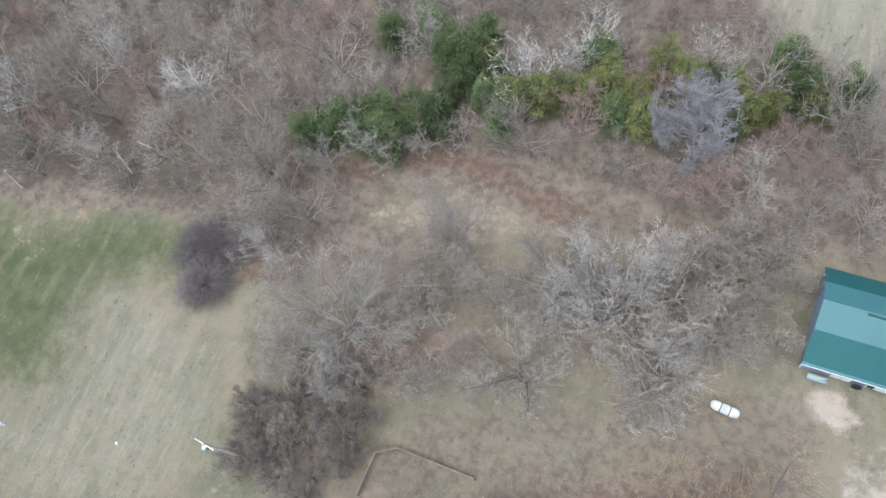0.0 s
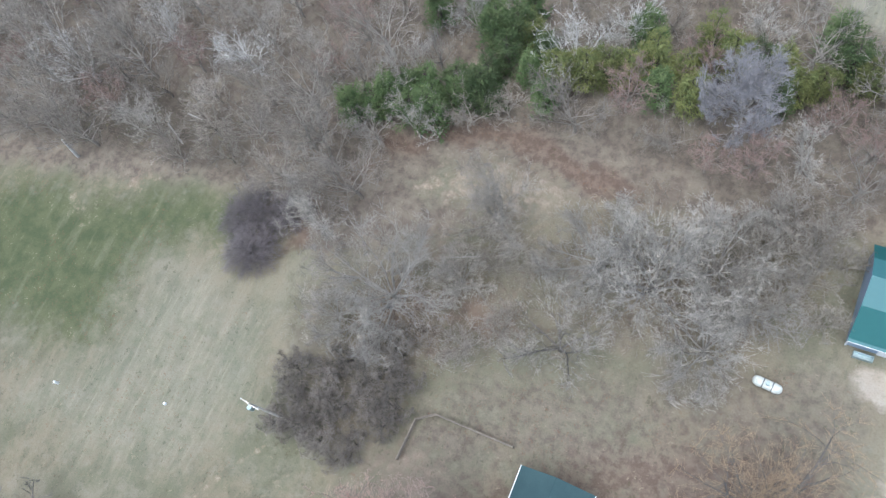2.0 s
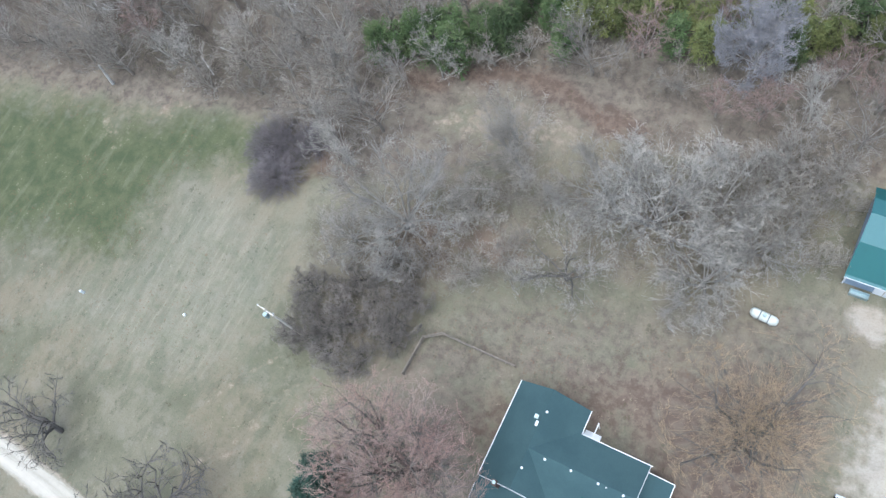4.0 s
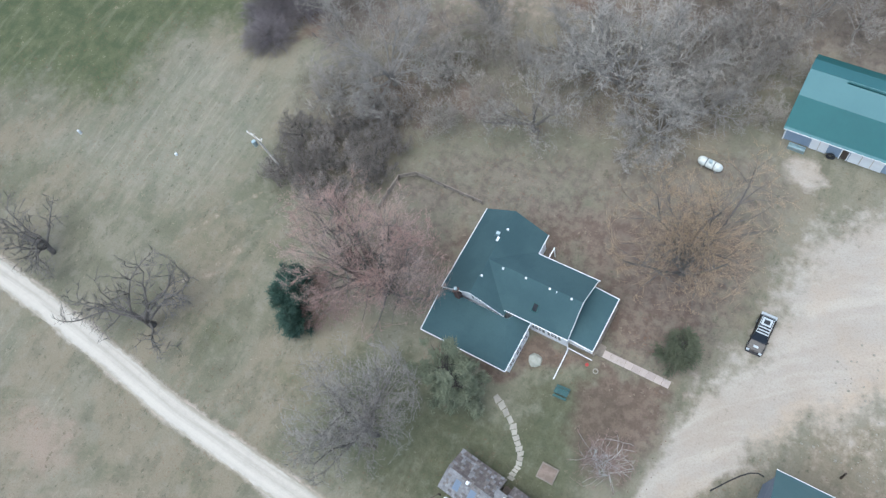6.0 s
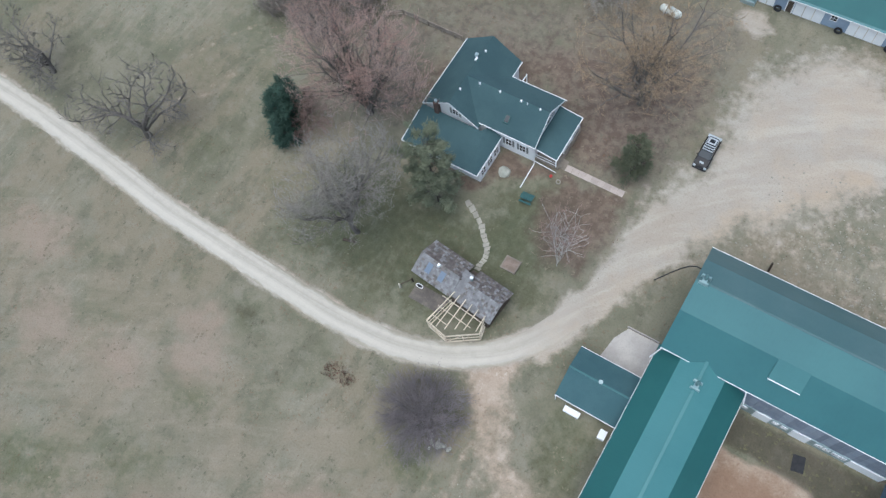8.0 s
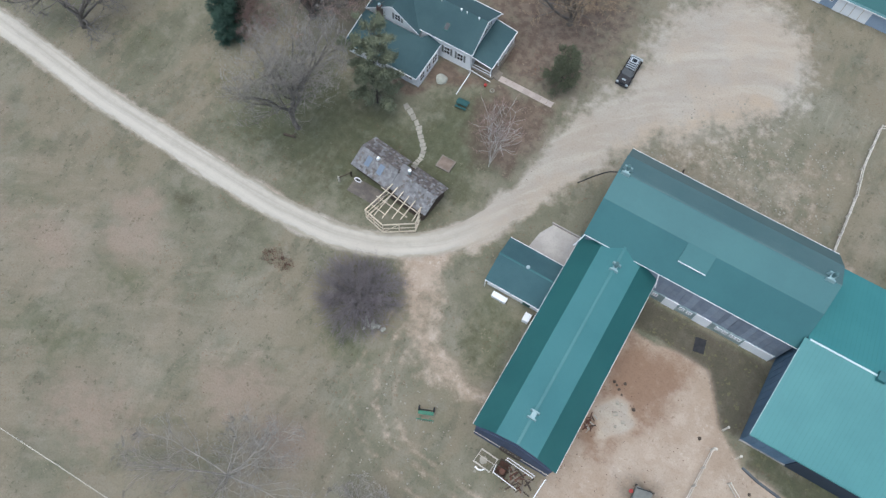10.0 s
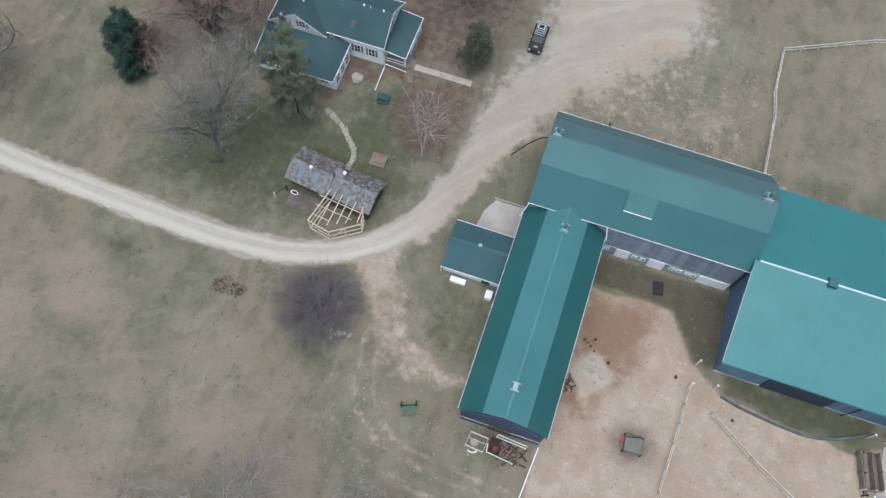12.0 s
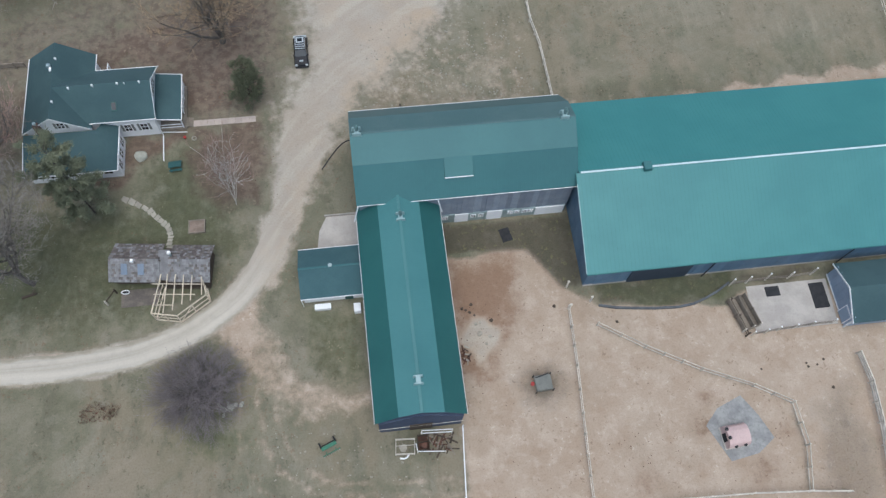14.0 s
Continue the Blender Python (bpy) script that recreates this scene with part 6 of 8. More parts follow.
def garage():
    b = thing("machine_shed", 0, 0, "long machine shed with teal gambrel roof and white doors", "shed")
    xa, xb = -12.1, 26.0
    prof = [(37.3, 3.0), (40.1, 5.3), (42.9, 6.6), (45.4, 5.2), (47.9, 3.0)]
    part("wall", wall_prism([(37.6, 0), (37.6, 3.05), (40.2, 5.15), (42.9, 6.4), (45.3, 5.05), (47.6, 3.05), (47.6, 0)], 'x', xa + 0.3, xb - 0.3), SHED_BLUE, b)
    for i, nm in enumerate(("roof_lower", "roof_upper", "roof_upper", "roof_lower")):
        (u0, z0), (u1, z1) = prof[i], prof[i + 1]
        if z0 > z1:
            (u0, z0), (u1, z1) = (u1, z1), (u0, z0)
        # steep slopes get the darker copy, with their shade in the colour
        slope(nm, (xa, u0, z0), (xb, u0, z0), (xb, u1, z1), (xa, u1, z1), ROOF_SHED if i in (1, 2) else SHED_LOW_SHADED, b, 0.1, 0.5, ROOF_SHED if i in (1, 2) else SHED_LOW_SHADED)
    for x in (-8.0, 2.5, 13):
        part("ridge_vent", bx(x, 42.55, 6.45, x + 4.2, 42.75, 6.66), GREEN_PAINT, b)
    part("eave_flare", slab([(xa, 37.02, 2.84), (xb, 37.02, 2.84), (xb, 37.32, 2.99), (xa, 37.32, 2.99)], 0.08), ROOF_SHED, b, "paler teal strip along the eave")
    part("fascia", beam((xa, 37.0, 2.78), (xb, 37.0, 2.78), 0.04, 0.14), WHITE, b)
    part("corner_board", beam((xa + 0.3, 37.55, 0), (xa + 0.3, 37.55, 2.9), 0.14, 0.14), WHITE, b)
    for x0, x1 in ((-8.85, -6.95), (-4.5, -0.9), (2.2, 6.6), (8.4, 11.6), (13.4, 18.0)):
        part("door", bx(x0, 37.48, 0.05, x1, 37.62, 2.6), WHITE, b, "white sliding door")
        for k in range(1, round((x1 - x0) / 1.2)):
            u = x0 + (x1 - x0) * k / round((x1 - x0) / 1.2)
            part("door_batten", bx(u - 0.04, 37.455, 0.08, u + 0.04, 37.482, 2.58), PALEWOOD, b)
    # doorway with a white surround; a dark panel stands for its unlit inside
    part("doorway", bx(-5.4, 37.56, 0.05, -4.7, 37.61, 2.05), DARKWOOD, b, "dark panel for the unlit inside of a doorway")
    for x0, x1, z0, z1 in ((-5.52, -5.4, 0, 2.17), (-4.7, -4.58, 0, 2.17), (-5.4, -4.7, 2.05, 2.17)):
        part("door_frame", bx(x0, 37.5, z0, x1, 37.63, z1), WHITE, b)
    for x in (0.3, 12.5):
        window(b, x, 37.6, 1.3, 0.7, 0.8, 's')
    return b


def wall_junk():
    for i, x in enumerate((-6.3, 1.4, 7.5)):
        t = thing("tyre", x, 37.1, "black tyre leaning on the machine shed", "tyre", "tyres by the machine shed")
        bm = bmesh.new()
        ring = []
        for k in range(16):
            a = 2 * math.pi * k / 16
            ring.append([bm.verts.new((math.cos(a) * r, dy, 0.5 + math.sin(a) * r)) for r, dy in ((0.5, -0.1), (0.5, 0.1), (0.3, 0.1), (0.3, -0.1))])
        for k in range(16):
            for j in range(4):
                bm.faces.new((ring[k][j], ring[k][(j + 1) % 4], ring[(k + 1) % 16][(j + 1) % 4], ring[(k + 1) % 16][j]))
        bmesh.ops.recalc_face_normals(bm, faces=bm.faces)
        part("tread", bm, BLACK, t)
    t = thing("feed_trough", -9.98, 36.75, "pale metal trough standing beside the machine shed", "trough")
    bm = bx(-0.95, -0.3, 0, 0.95, 0.3, 0.12)
    for a in ((-0.95, -0.3, 0.95, -0.24), (-0.95, 0.24, 0.95, 0.3), (-0.95, -0.24, -0.89, 0.24), (0.89, -0.24, 0.95, 0.24)):
        bx(a[0], a[1], 0.12, a[2], a[3], 0.6, bm)
    part("body", bm, GALV, t)


main_barn()
wing_barn()
arena()
milk_shed()
farmhouse()
garage()
wall_junk()

# ---- yard things ----
def fence(name, line, gap, high, rails, material, label, post_r=0.07, rail_w=0.05, rail_h=0.12, group="farm fences", square=True):
    """A post and rail fence along a line, with each post and rail its own part."""
    x0, y0 = line[0]
    f = thing(name, x0, y0, label, "fence", group)
    pts = []
    for (ax, ay), (bx_, by_) in zip(line[:-1], line[1:]):
        n = max(1, round(math.hypot(bx_ - ax, by_ - ay) / gap))
        pts += [(ax + (bx_ - ax) * i / n - x0, ay + (by_ - ay) * i / n - y0) for i in range(n)]
    pts.append((line[-1][0] - x0, line[-1][1] - y0))
    rs = random.Random(len(pts))
    tops = []
    for x, y in pts:
        h = high * rs.uniform(0.96, 1.06)
        lean = (x + rs.uniform(-0.04, 0.04), y + rs.uniform(-0.04, 0.04), h)
        part("post", beam((x, y, -0.1), lean, post_r * 2, post_r * 2) if square else tube((x, y, -0.1), lean, post_r, post_r * 0.9, 7), material, f)
    for (ax, ay), (bx_, by_) in zip(pts[:-1], pts[1:]):
        for z in rails:
            part("rail", beam((ax, ay, z + rs.uniform(-0.03, 0.03)), (bx_, by_, z + rs.uniform(-0.03, 0.03)), rail_w, rail_h), material, f)
    return f


fence("paddock_fence", [(22.7, -23.8), (22.4, -30.5), (22.0, -35.8), (21.4, -44.4), (21.0, -56)], 2.4, 1.25, (0.4, 1.12), PALEWOOD, "pale wooden rail fence across the bare yard", rail_w=0.06, rail_h=0.13)
fence("paddock_fence", [(25.6, -26.1), (30.4, -29.3), (36.1, -32.5), (41.4, -34.9), (45.2, -37.2), (45.4, -41.8), (44.3, -46.4)], 2.4, 1.25, (0.35, 1.15), PALEWOOD, "grey wooden rail fence curving round the paddock", rail_w=0.06, rail_h=0.13)
fence("paddock_fence", [(29, -45.6), (38.2, -46.0), (44.3, -46.5), (48.5, -47.0)], 2.4, 1.25, (0.5, 1.1), PALEWOOD, "pale rail fence at the end of the paddock", rail_w=0.1)
fence("paddock_fence", [(54.3, -32.6), (54.6, -36.0), (54.2, -40.4), (53.4, -45.2), (52.5, -52)], 2.4, 1.35, (0.45, 0.85, 1.25), PALEWOOD, "pale board fence beside the bare lot", rail_w=0.12, rail_h=0.16)
fence("pipe_fence", [(9.0, -35.6), (8.7, -39), (8.4, -42.8), (8.0, -56)], 2.6, 1.2, (0.6, 1.15), WHITE, "white pipe fence running south from the barn wing", 0.05, 0.07, 0.07, square=False)
fence("pasture_fence", [(25.8, 1.0), (25.8, 4.2), (25.6, 12.3), (25.0, 16.6), (25.0, 23.0), (36.0, 28.3), (60, 37)], 2.6, 1.2, (0.55, 1.1), PALEWOOD, "pale rail fence round the north pasture", 0.07, 0.1, 0.09)
fence("garden_fence", [(-50.9, 9.2), (-50.7, 13.9), (-48.8, 15.2), (-40.8, 15.1), (-39.6, 15.1)], 2.1, 1.1, (0.4, 0.75, 1.05), OLDWOOD, "weathered wooden garden fence behind the house", 0.06, 0.12, 0.08)
fence("wire_fence", [(-110, -61.5), (-60, -60.4), (-44.6, -60.3), (-34.9, -60.1), (-26.9, -60.0), (-10, -60)], 4.0, 1.1, (0.6, 1.0), PALEWOOD, "thin wire fence along the pasture", 0.04, 0.03, 0.03)
fence("wire_fence", [(73.6, 3), (73.8, 11.4), (74.3, 17), (75, 30)], 3.5, 1.1, (0.6, 1.0), PALEWOOD, "thin wire fence across the north pasture", 0.05, 0.04, 0.04)


def car():
    c = thing("car", -5.35, 14.0, "black sport utility car with silver roof bars parked on gravel", "car")
    # x across, y along, rear towards +y
    c.scale = (0.92, 0.9, 0.92)
    out = [(-2.42, 0.32), (-2.45, 0.62), (-2.3, 0.86), (-1.15, 1.02), (-0.35, 1.0), (2.3, 1.0), (2.42, 0.7), (2.4, 0.34)]
    bm = bmesh.new()
    rows = []
    for u, k in ((-0.95, 0.0), (-0.9, 1.0), (0.9, 1.0), (0.95, 0.0)):
        rows.append([bm.verts.new((u, y * (0.985 if k == 0 else 1), z - (0.06 if k == 0 and z > 0.6 else 0))) for y, z in out])
    n = len(out)
    for a, b in zip(rows[:-1], rows[1:]):
        for i in range(n):
            bm.faces.new((a[i], b[i], b[(i + 1) % n], a[(i + 1) % n]))
    bm.faces.new(rows[0])
    bm.faces.new(rows[-1][::-1])
    bmesh.ops.recalc_face_normals(bm, faces=bm.faces)
    bmesh.ops.bevel(bm, geom=[e for e in bm.edges if e.calc_face_angle(0) > 0.5], offset=0.07, segments=2, affect='EDGES')
    part("body", bm, CAR_PAINT, c)
    cab = bmesh.new()
    lo = [cab.verts.new(p) for p in ((-0.86, -1.1, 1.0), (0.86, -1.1, 1.0), (0.86, 2.32, 1.0), (-0.86, 2.32, 1.0))]
    hi = [cab.verts.new(p) for p in ((-0.68, -0.35, 1.66), (0.68, -0.35, 1.66), (0.7, 1.85, 1.7), (-0.7, 1.85, 1.7))]
    for i in range(4):
        cab.faces.new((lo[i], lo[(i + 1) % 4], hi[(i + 1) % 4], hi[i]))
    cab.faces.new(hi)
    bmesh.ops.bevel(cab, geom=[e for e in cab.edges if len(e.link_faces) == 2 and e.verts[0].co.z != e.verts[1].co.z], offset=0.12, segments=2, affect='EDGES')
    part("cabin_glass", cab, GLASS, c)
    roof = slab([(-0.7, -0.38, 1.72), (0.7, -0.38, 1.72), (0.72, 1.86, 1.75), (-0.72, 1.86, 1.75)], 0.06)
    bmesh.ops.bevel(roof, geom=[e for e in roof.edges if abs(e.verts[0].co.z - e.verts[1].co.z) > 0.04], offset=0.16, segments=3, affect='EDGES')
    rf = part("roof", roof, CAR_PAINT, c)
    part("sunroof_frame", slab([(-0.55, 0.75, 1.775), (0.55, 0.75, 1.775), (0.55, 1.72, 1.785), (-0.55, 1.72, 1.785)], 0.02), CAR_SILVER, rf)
    part("sunroof", slab([(-0.33, 0.95, 1.795), (0.33, 0.95, 1.795), (0.33, 1.5, 1.8), (-0.33, 1.5, 1.8)], 0.015), GLASS, rf)
    for y in (0.45, 0.08, -0.28):
        part("roof_bar", bx(-0.6, y - 0.07, 1.77, 0.6, y + 0.07, 1.83), CAR_SILVER, c)
    for s in (-1, 1):
        part("roof_rail", bx(s * 0.66 - 0.03, -0.35, 1.75, s * 0.66 + 0.03, 1.8, 1.82), CAR_SILVER, c)
        part("mirror", bx(s * 0.98 - 0.09, -0.95, 1.0, s * 0.98 + 0.09, -0.78, 1.16), CAR_PAINT, c)
        part("headlight", bx(s * 0.7 - 0.17, -2.46, 0.62, s * 0.7 + 0.17, -2.25, 0.84), CAR_SILVER, c)
        part("tail_light", bx(s * 0.8 - 0.1, 2.36, 0.75, s * 0.8 + 0.1, 2.46, 1.0), RED, c)
        for y in (-1.5, 1.5):
            w = part("wheel", tube((s * 0.78, y, 0.34), (s * 0.98, y, 0.34), 0.34, 0.34, 14), BLACK, c)
            part("rim", tube((s * 0.97, y, 0.34), (s * 1.0, y, 0.34), 0.2, 0.2, 10), CAR_SILVER, w)
    # silver bumper; over the black tailgate the same silver paints in reflected sky
    part("rear_bumper", bx(-0.9, 2.2, 0.45, 0.9, 2.58, 1.05), CAR_SILVER, c, "pale silver rear bumper, with reflected sky coloured onto the tailgate")
    part("front_bumper", bx(-0.85, -2.52, 0.35, 0.85, -2.4, 0.62), BLACK, c)
    part("bonnet_scoop", bx(-0.28, -1.9, 0.9, 0.28, -1.65, 1.0), CAR_SILVER, c)
    part("number_plate", bx(-0.26, 2.585, 0.62, 0.26, 2.6, 0.75), WHITE, c)


def courses(parent, p00, p10, p11, p01, n, seed, mats, thick=0.05):
    """Overlapping shingle courses from the eave p00-p10 up to the ridge p01-p11, broken into uneven lengths."""
    rs = random.Random(seed)
    p00, p10, p11, p01 = (Vector(p) for p in (p00, p10, p11, p01))
    for i in range(n):
        a, b = i / n, (i + 1.12) / n
        u = 0.0
        while u < 1:
            v = min(1.0, u + rs.uniform(0.035, 0.085))
            lift = Vector((0, 0, 0.03 + rs.uniform(0, 0.045)))
            q = [p00.lerp(p10, s).lerp(p01.lerp(p11, s), min(t, 1.0)) for s, t in ((u + 0.002, a), (v - 0.002, a), (v - 0.002, b), (u + 0.002, b))]
            q[0] += lift
            q[1] += lift
            if (q[1] - q[0]).cross(q[3] - q[0]).z < 0:
                q = q[::-1]
            part("shingle", slab(q, thick), rs.choice(mats), parent)
            u = v


def old_cabin():
    c = thing("log_cabin", 0, 0, "small old log cabin in two joined halves with weathered shingle roof", "cabin")
    part("wall", wall_prism([(-15.85, 0), (-15.85, 2.1), (-14.3, 3.05), (-12.7, 2.0), (-12.7, 0)], 'x', -27.2, -22.0), DARKWOOD, c)
    part("wall", wall_prism([(-16.35, 0), (-16.35, 1.9), (-14.2, 3.0), (-12.4, 1.95), (-12.4, 0)], 'x', -21.9, -17.1), DARKWOOD, c)
    for k in range(7):
        part("log", tube((-27.3, -15.88, 0.16 + 0.29 * k), (-22.0, -15.88, 0.16 + 0.29 * k), 0.14, 0.13, 7), DARKWOOD, c)
        if k < 6:
            part("log", tube((-21.9, -16.4, 0.16 + 0.29 * k), (-17.0, -16.4, 0.16 + 0.29 * k), 0.14, 0.13, 7), DARKWOOD, c)
            part("log", tube((-17.05, -16.4, 0.16 + 0.29 * k), (-17.05, -12.4, 0.16 + 0.29 * k), 0.14, 0.13, 7), DARKWOOD, c)
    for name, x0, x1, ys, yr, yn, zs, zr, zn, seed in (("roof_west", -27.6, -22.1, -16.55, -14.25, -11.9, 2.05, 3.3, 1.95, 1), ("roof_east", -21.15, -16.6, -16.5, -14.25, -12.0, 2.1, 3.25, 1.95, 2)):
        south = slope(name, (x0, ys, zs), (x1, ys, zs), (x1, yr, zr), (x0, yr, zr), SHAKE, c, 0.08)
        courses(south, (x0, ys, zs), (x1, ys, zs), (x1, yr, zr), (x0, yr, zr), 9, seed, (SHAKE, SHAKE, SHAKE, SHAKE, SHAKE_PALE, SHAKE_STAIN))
        # north slope in a darker brown shake than the grey south slope
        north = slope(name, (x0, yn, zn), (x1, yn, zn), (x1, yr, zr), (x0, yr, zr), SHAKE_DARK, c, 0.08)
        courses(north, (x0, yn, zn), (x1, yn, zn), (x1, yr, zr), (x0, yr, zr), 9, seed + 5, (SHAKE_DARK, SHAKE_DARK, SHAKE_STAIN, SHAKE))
    part("roof_link", slab([(-22.25, -16.35, 2.3), (-21.0, -16.35, 2.3), (-21.0, -13.2, 3.4), (-22.25, -13.2, 3.4)], 0.1), SHAKE, c, "plain grey sheet between the two roofs")
    for x0 in (-26.2, -24.4):
        part("roof_panel", slab([(x0, -15.85, 2.56), (x0 + 0.68, -15.85, 2.56), (x0 + 0.68, -14.8, 3.18), (x0, -14.8, 3.18)], 0.05), BLUE_TARP, c, "blue roof panel")
    part("vent_cap", bx(-25.15, -14.7, 3.05, -24.85, -14.35, 3.5), WHITE, c)
    st = part("stove_pipe", tube((-21.0, -13.7, 2.5), (-21.0, -13.7, 3.75), 0.16, 0.16, 8), GALV, c)
    part("pipe_cap", tube((-21.0, -13.7, 3.75), (-21.0, -13.7, 3.92), 0.22, 0.18, 8), WHITE, st)
    part("door", bx(-23.6, -16.06, 0.05, -22.8, -15.95, 1.9), OLDWOOD, c)
    f = thing("timber_frame", -20.0, -18.05, "unfinished open frame of fresh pale lumber beside the cabin", "frame")

    def loc(x, y, z):
        return (x + 19.8, y + 18.4, z)
    ring = [(-21.80, -16.30), (-22.79, -20.45), (-20.05, -21.03), (-16.94, -18.92), (-17.39, -16.88)]
    for a, b in zip(ring, ring[1:]):
        part("plate", beam(loc(*a, 2.2), loc(*b, 2.2), 0.12, 0.14), LUMBER, f)
        part("lower_rail", beam(loc(*a, 1.1), loc(*b, 1.1), 0.07, 0.1), LUMBER, f)
        part("sill", beam(loc(*a, 0.08), loc(*b, 0.08), 0.12, 0.14), LUMBER, f)
        m = ((a[0] + b[0]) / 2, (a[1] + b[1]) / 2)
        for q in (a, m):
            part("stud", beam(loc(*q, 0), loc(*q, 2.2), 0.09, 0.09), LUMBER, f)
        part("brace", beam(loc(*a, 0.15), loc(*m, 2.1), 0.05, 0.09), LUMBER, f)
    for a, b in (((-21.68, -16.18), (-22.70, -20.38)), ((-20.98, -16.26), (-21.51, -20.56)), ((-20.13, -16.35), (-20.52, -20.34)), ((-19.26, -16.51), (-19.53, -19.80)), ((-18.35, -16.67), (-18.63, -19.43)), ((-17.34, -16.94), (-17.42, -18.90))):
        part("rafter", beam(loc(*a, 2.62), loc(*b, 2.3), 0.09, 0.14), LUMBER, f)
    for k, (a, b) in enumerate((((-22.60, -17.27), (-17.23, -17.85)), ((-22.46, -18.46), (-18.06, -18.93)), ((-22.36, -19.67), (-20.37, -19.89)))):
        part("purlin", beam(loc(*a, 2.74 - 0.08 * k), loc(*b, 2.74 - 0.08 * k), 0.08, 0.08), LUMBER, f)
    turned = pose(-22.2, -15.6, 0, 0, 0, -6.5) @ pose(22.2, 15.6, 0)
    c.matrix_basis = turned @ c.matrix_basis
    t = thing("wash_tub", -26.4, -16.6, "white-rimmed oval tub on the ground beside the cabin", "tub")
    bm = bmesh.new()
    rings = []
    for sx, sy, z in ((0.42, 0.18, 0), (0.5, 0.25, 0.34), (0.42, 0.18, 0.34), (0.38, 0.15, 0.06)):
        rings.append([bm.verts.new((sx * math.cos(2 * math.pi * k / 14), sy * math.sin(2 * math.pi * k / 14), z)) for k in range(14)])
    for a, b in zip(rings[:-1], rings[1:]):
        for k in range(14):
            bm.faces.new((a[k], a[(k + 1) % 14], b[(k + 1) % 14], b[k]))
    bmesh.ops.recalc_face_normals(bm, faces=bm.faces)
    part("rim", bm, WHITE, t)
    # a flat black disc gives the tub its shaded inside
    part("tub_inside", tube((0, 0, 0.2), (0, 0, 0.24), 0.17, 0.17, 12), BLACK, t, "black disc for the shaded inside of the tub").scale = (2.3, 1, 1)
    g = thing("garden_gate", -27.9, -17.2, "old wooden gate post and rail beside the cabin", "gate")
    part("post", beam((-0.4, -0.6, 0), (-0.4, -0.6, 1.2), 0.16, 0.16), PALEWOOD, g)
    part("post", beam((0.5, 0.7, 0), (0.5, 0.7, 1.2), 0.14, 0.14), DARKWOOD, g)
    part("rail", beam((-0.4, -0.6, 0.95), (0.5, 0.7, 0.95), 0.08, 0.12), DARKWOOD, g)


def picnic_table(x, y, turn):
    t = thing("picnic_table", x, y, "green painted picnic table on the lawn", "table")
    t.rotation_euler, t.scale = (0, 0, radians(turn)), (0.85, 0.85, 0.95)
    for k in range(5):
        part("top_board", bx(-0.9, -0.38 + 0.155 * k, 0.72, 0.9, -0.235 + 0.155 * k, 0.77), GREEN_PAINT, t)
    for s in (-1, 1):
        for j in (0, 1):
            y0 = s * 0.66 + (j - 0.5) * 0.16
            part("seat_board", bx(-0.9, y0 - 0.07, 0.42, 0.9, y0 + 0.07, 0.46), GREEN_PAINT, t)
        part("brace", bx(s * 0.65 - 0.04, -0.72, 0.36, s * 0.65 + 0.04, 0.72, 0.42), GREEN_PAINT, t)
        for q in (-1, 1):
            part("leg", beam((s * 0.65, q * 0.62, 0), (s * 0.65, q * 0.22, 0.72), 0.07, 0.1), GREEN_PAINT, t)


def raised_bed():
    b = thing("raised_bed", -18.6, -9.25, "square wooden garden bed filled with brown soil", "garden bed")
    for a in ((-0.95, -0.85, 0.95, -0.72), (-0.95, 0.72, 0.95, 0.85), (-0.95, -0.72, -0.82, 0.72), (0.82, -0.72, 0.95, 0.72)):
        part("board", bx(a[0], a[1], 0, a[2], a[3], 0.3), OLDWOOD, b)
    part("soil", bx(-0.82, -0.72, 0, 0.82, 0.72, 0.22), surface("garden_soil", (0.26, 0.205, 0.165), (0.19, 0.145, 0.115), 1.2, 6.0, 0.95, 0.0, 0.3), b)


def lumpy(r, seed, squash=0.7, detail=2):
    bm = bmesh.new()
    bmesh.ops.create_icosphere(bm, subdivisions=detail, radius=r)
    for v in bm.verts:
        v.co *= 1 + 0.35 * (noise.noise(v.co * (1.3 / r) + Vector((seed * 3.1, seed, 0))))
        v.co.z *= squash
        v.co.z = max(v.co.z, -r * 0.25)
    return bm


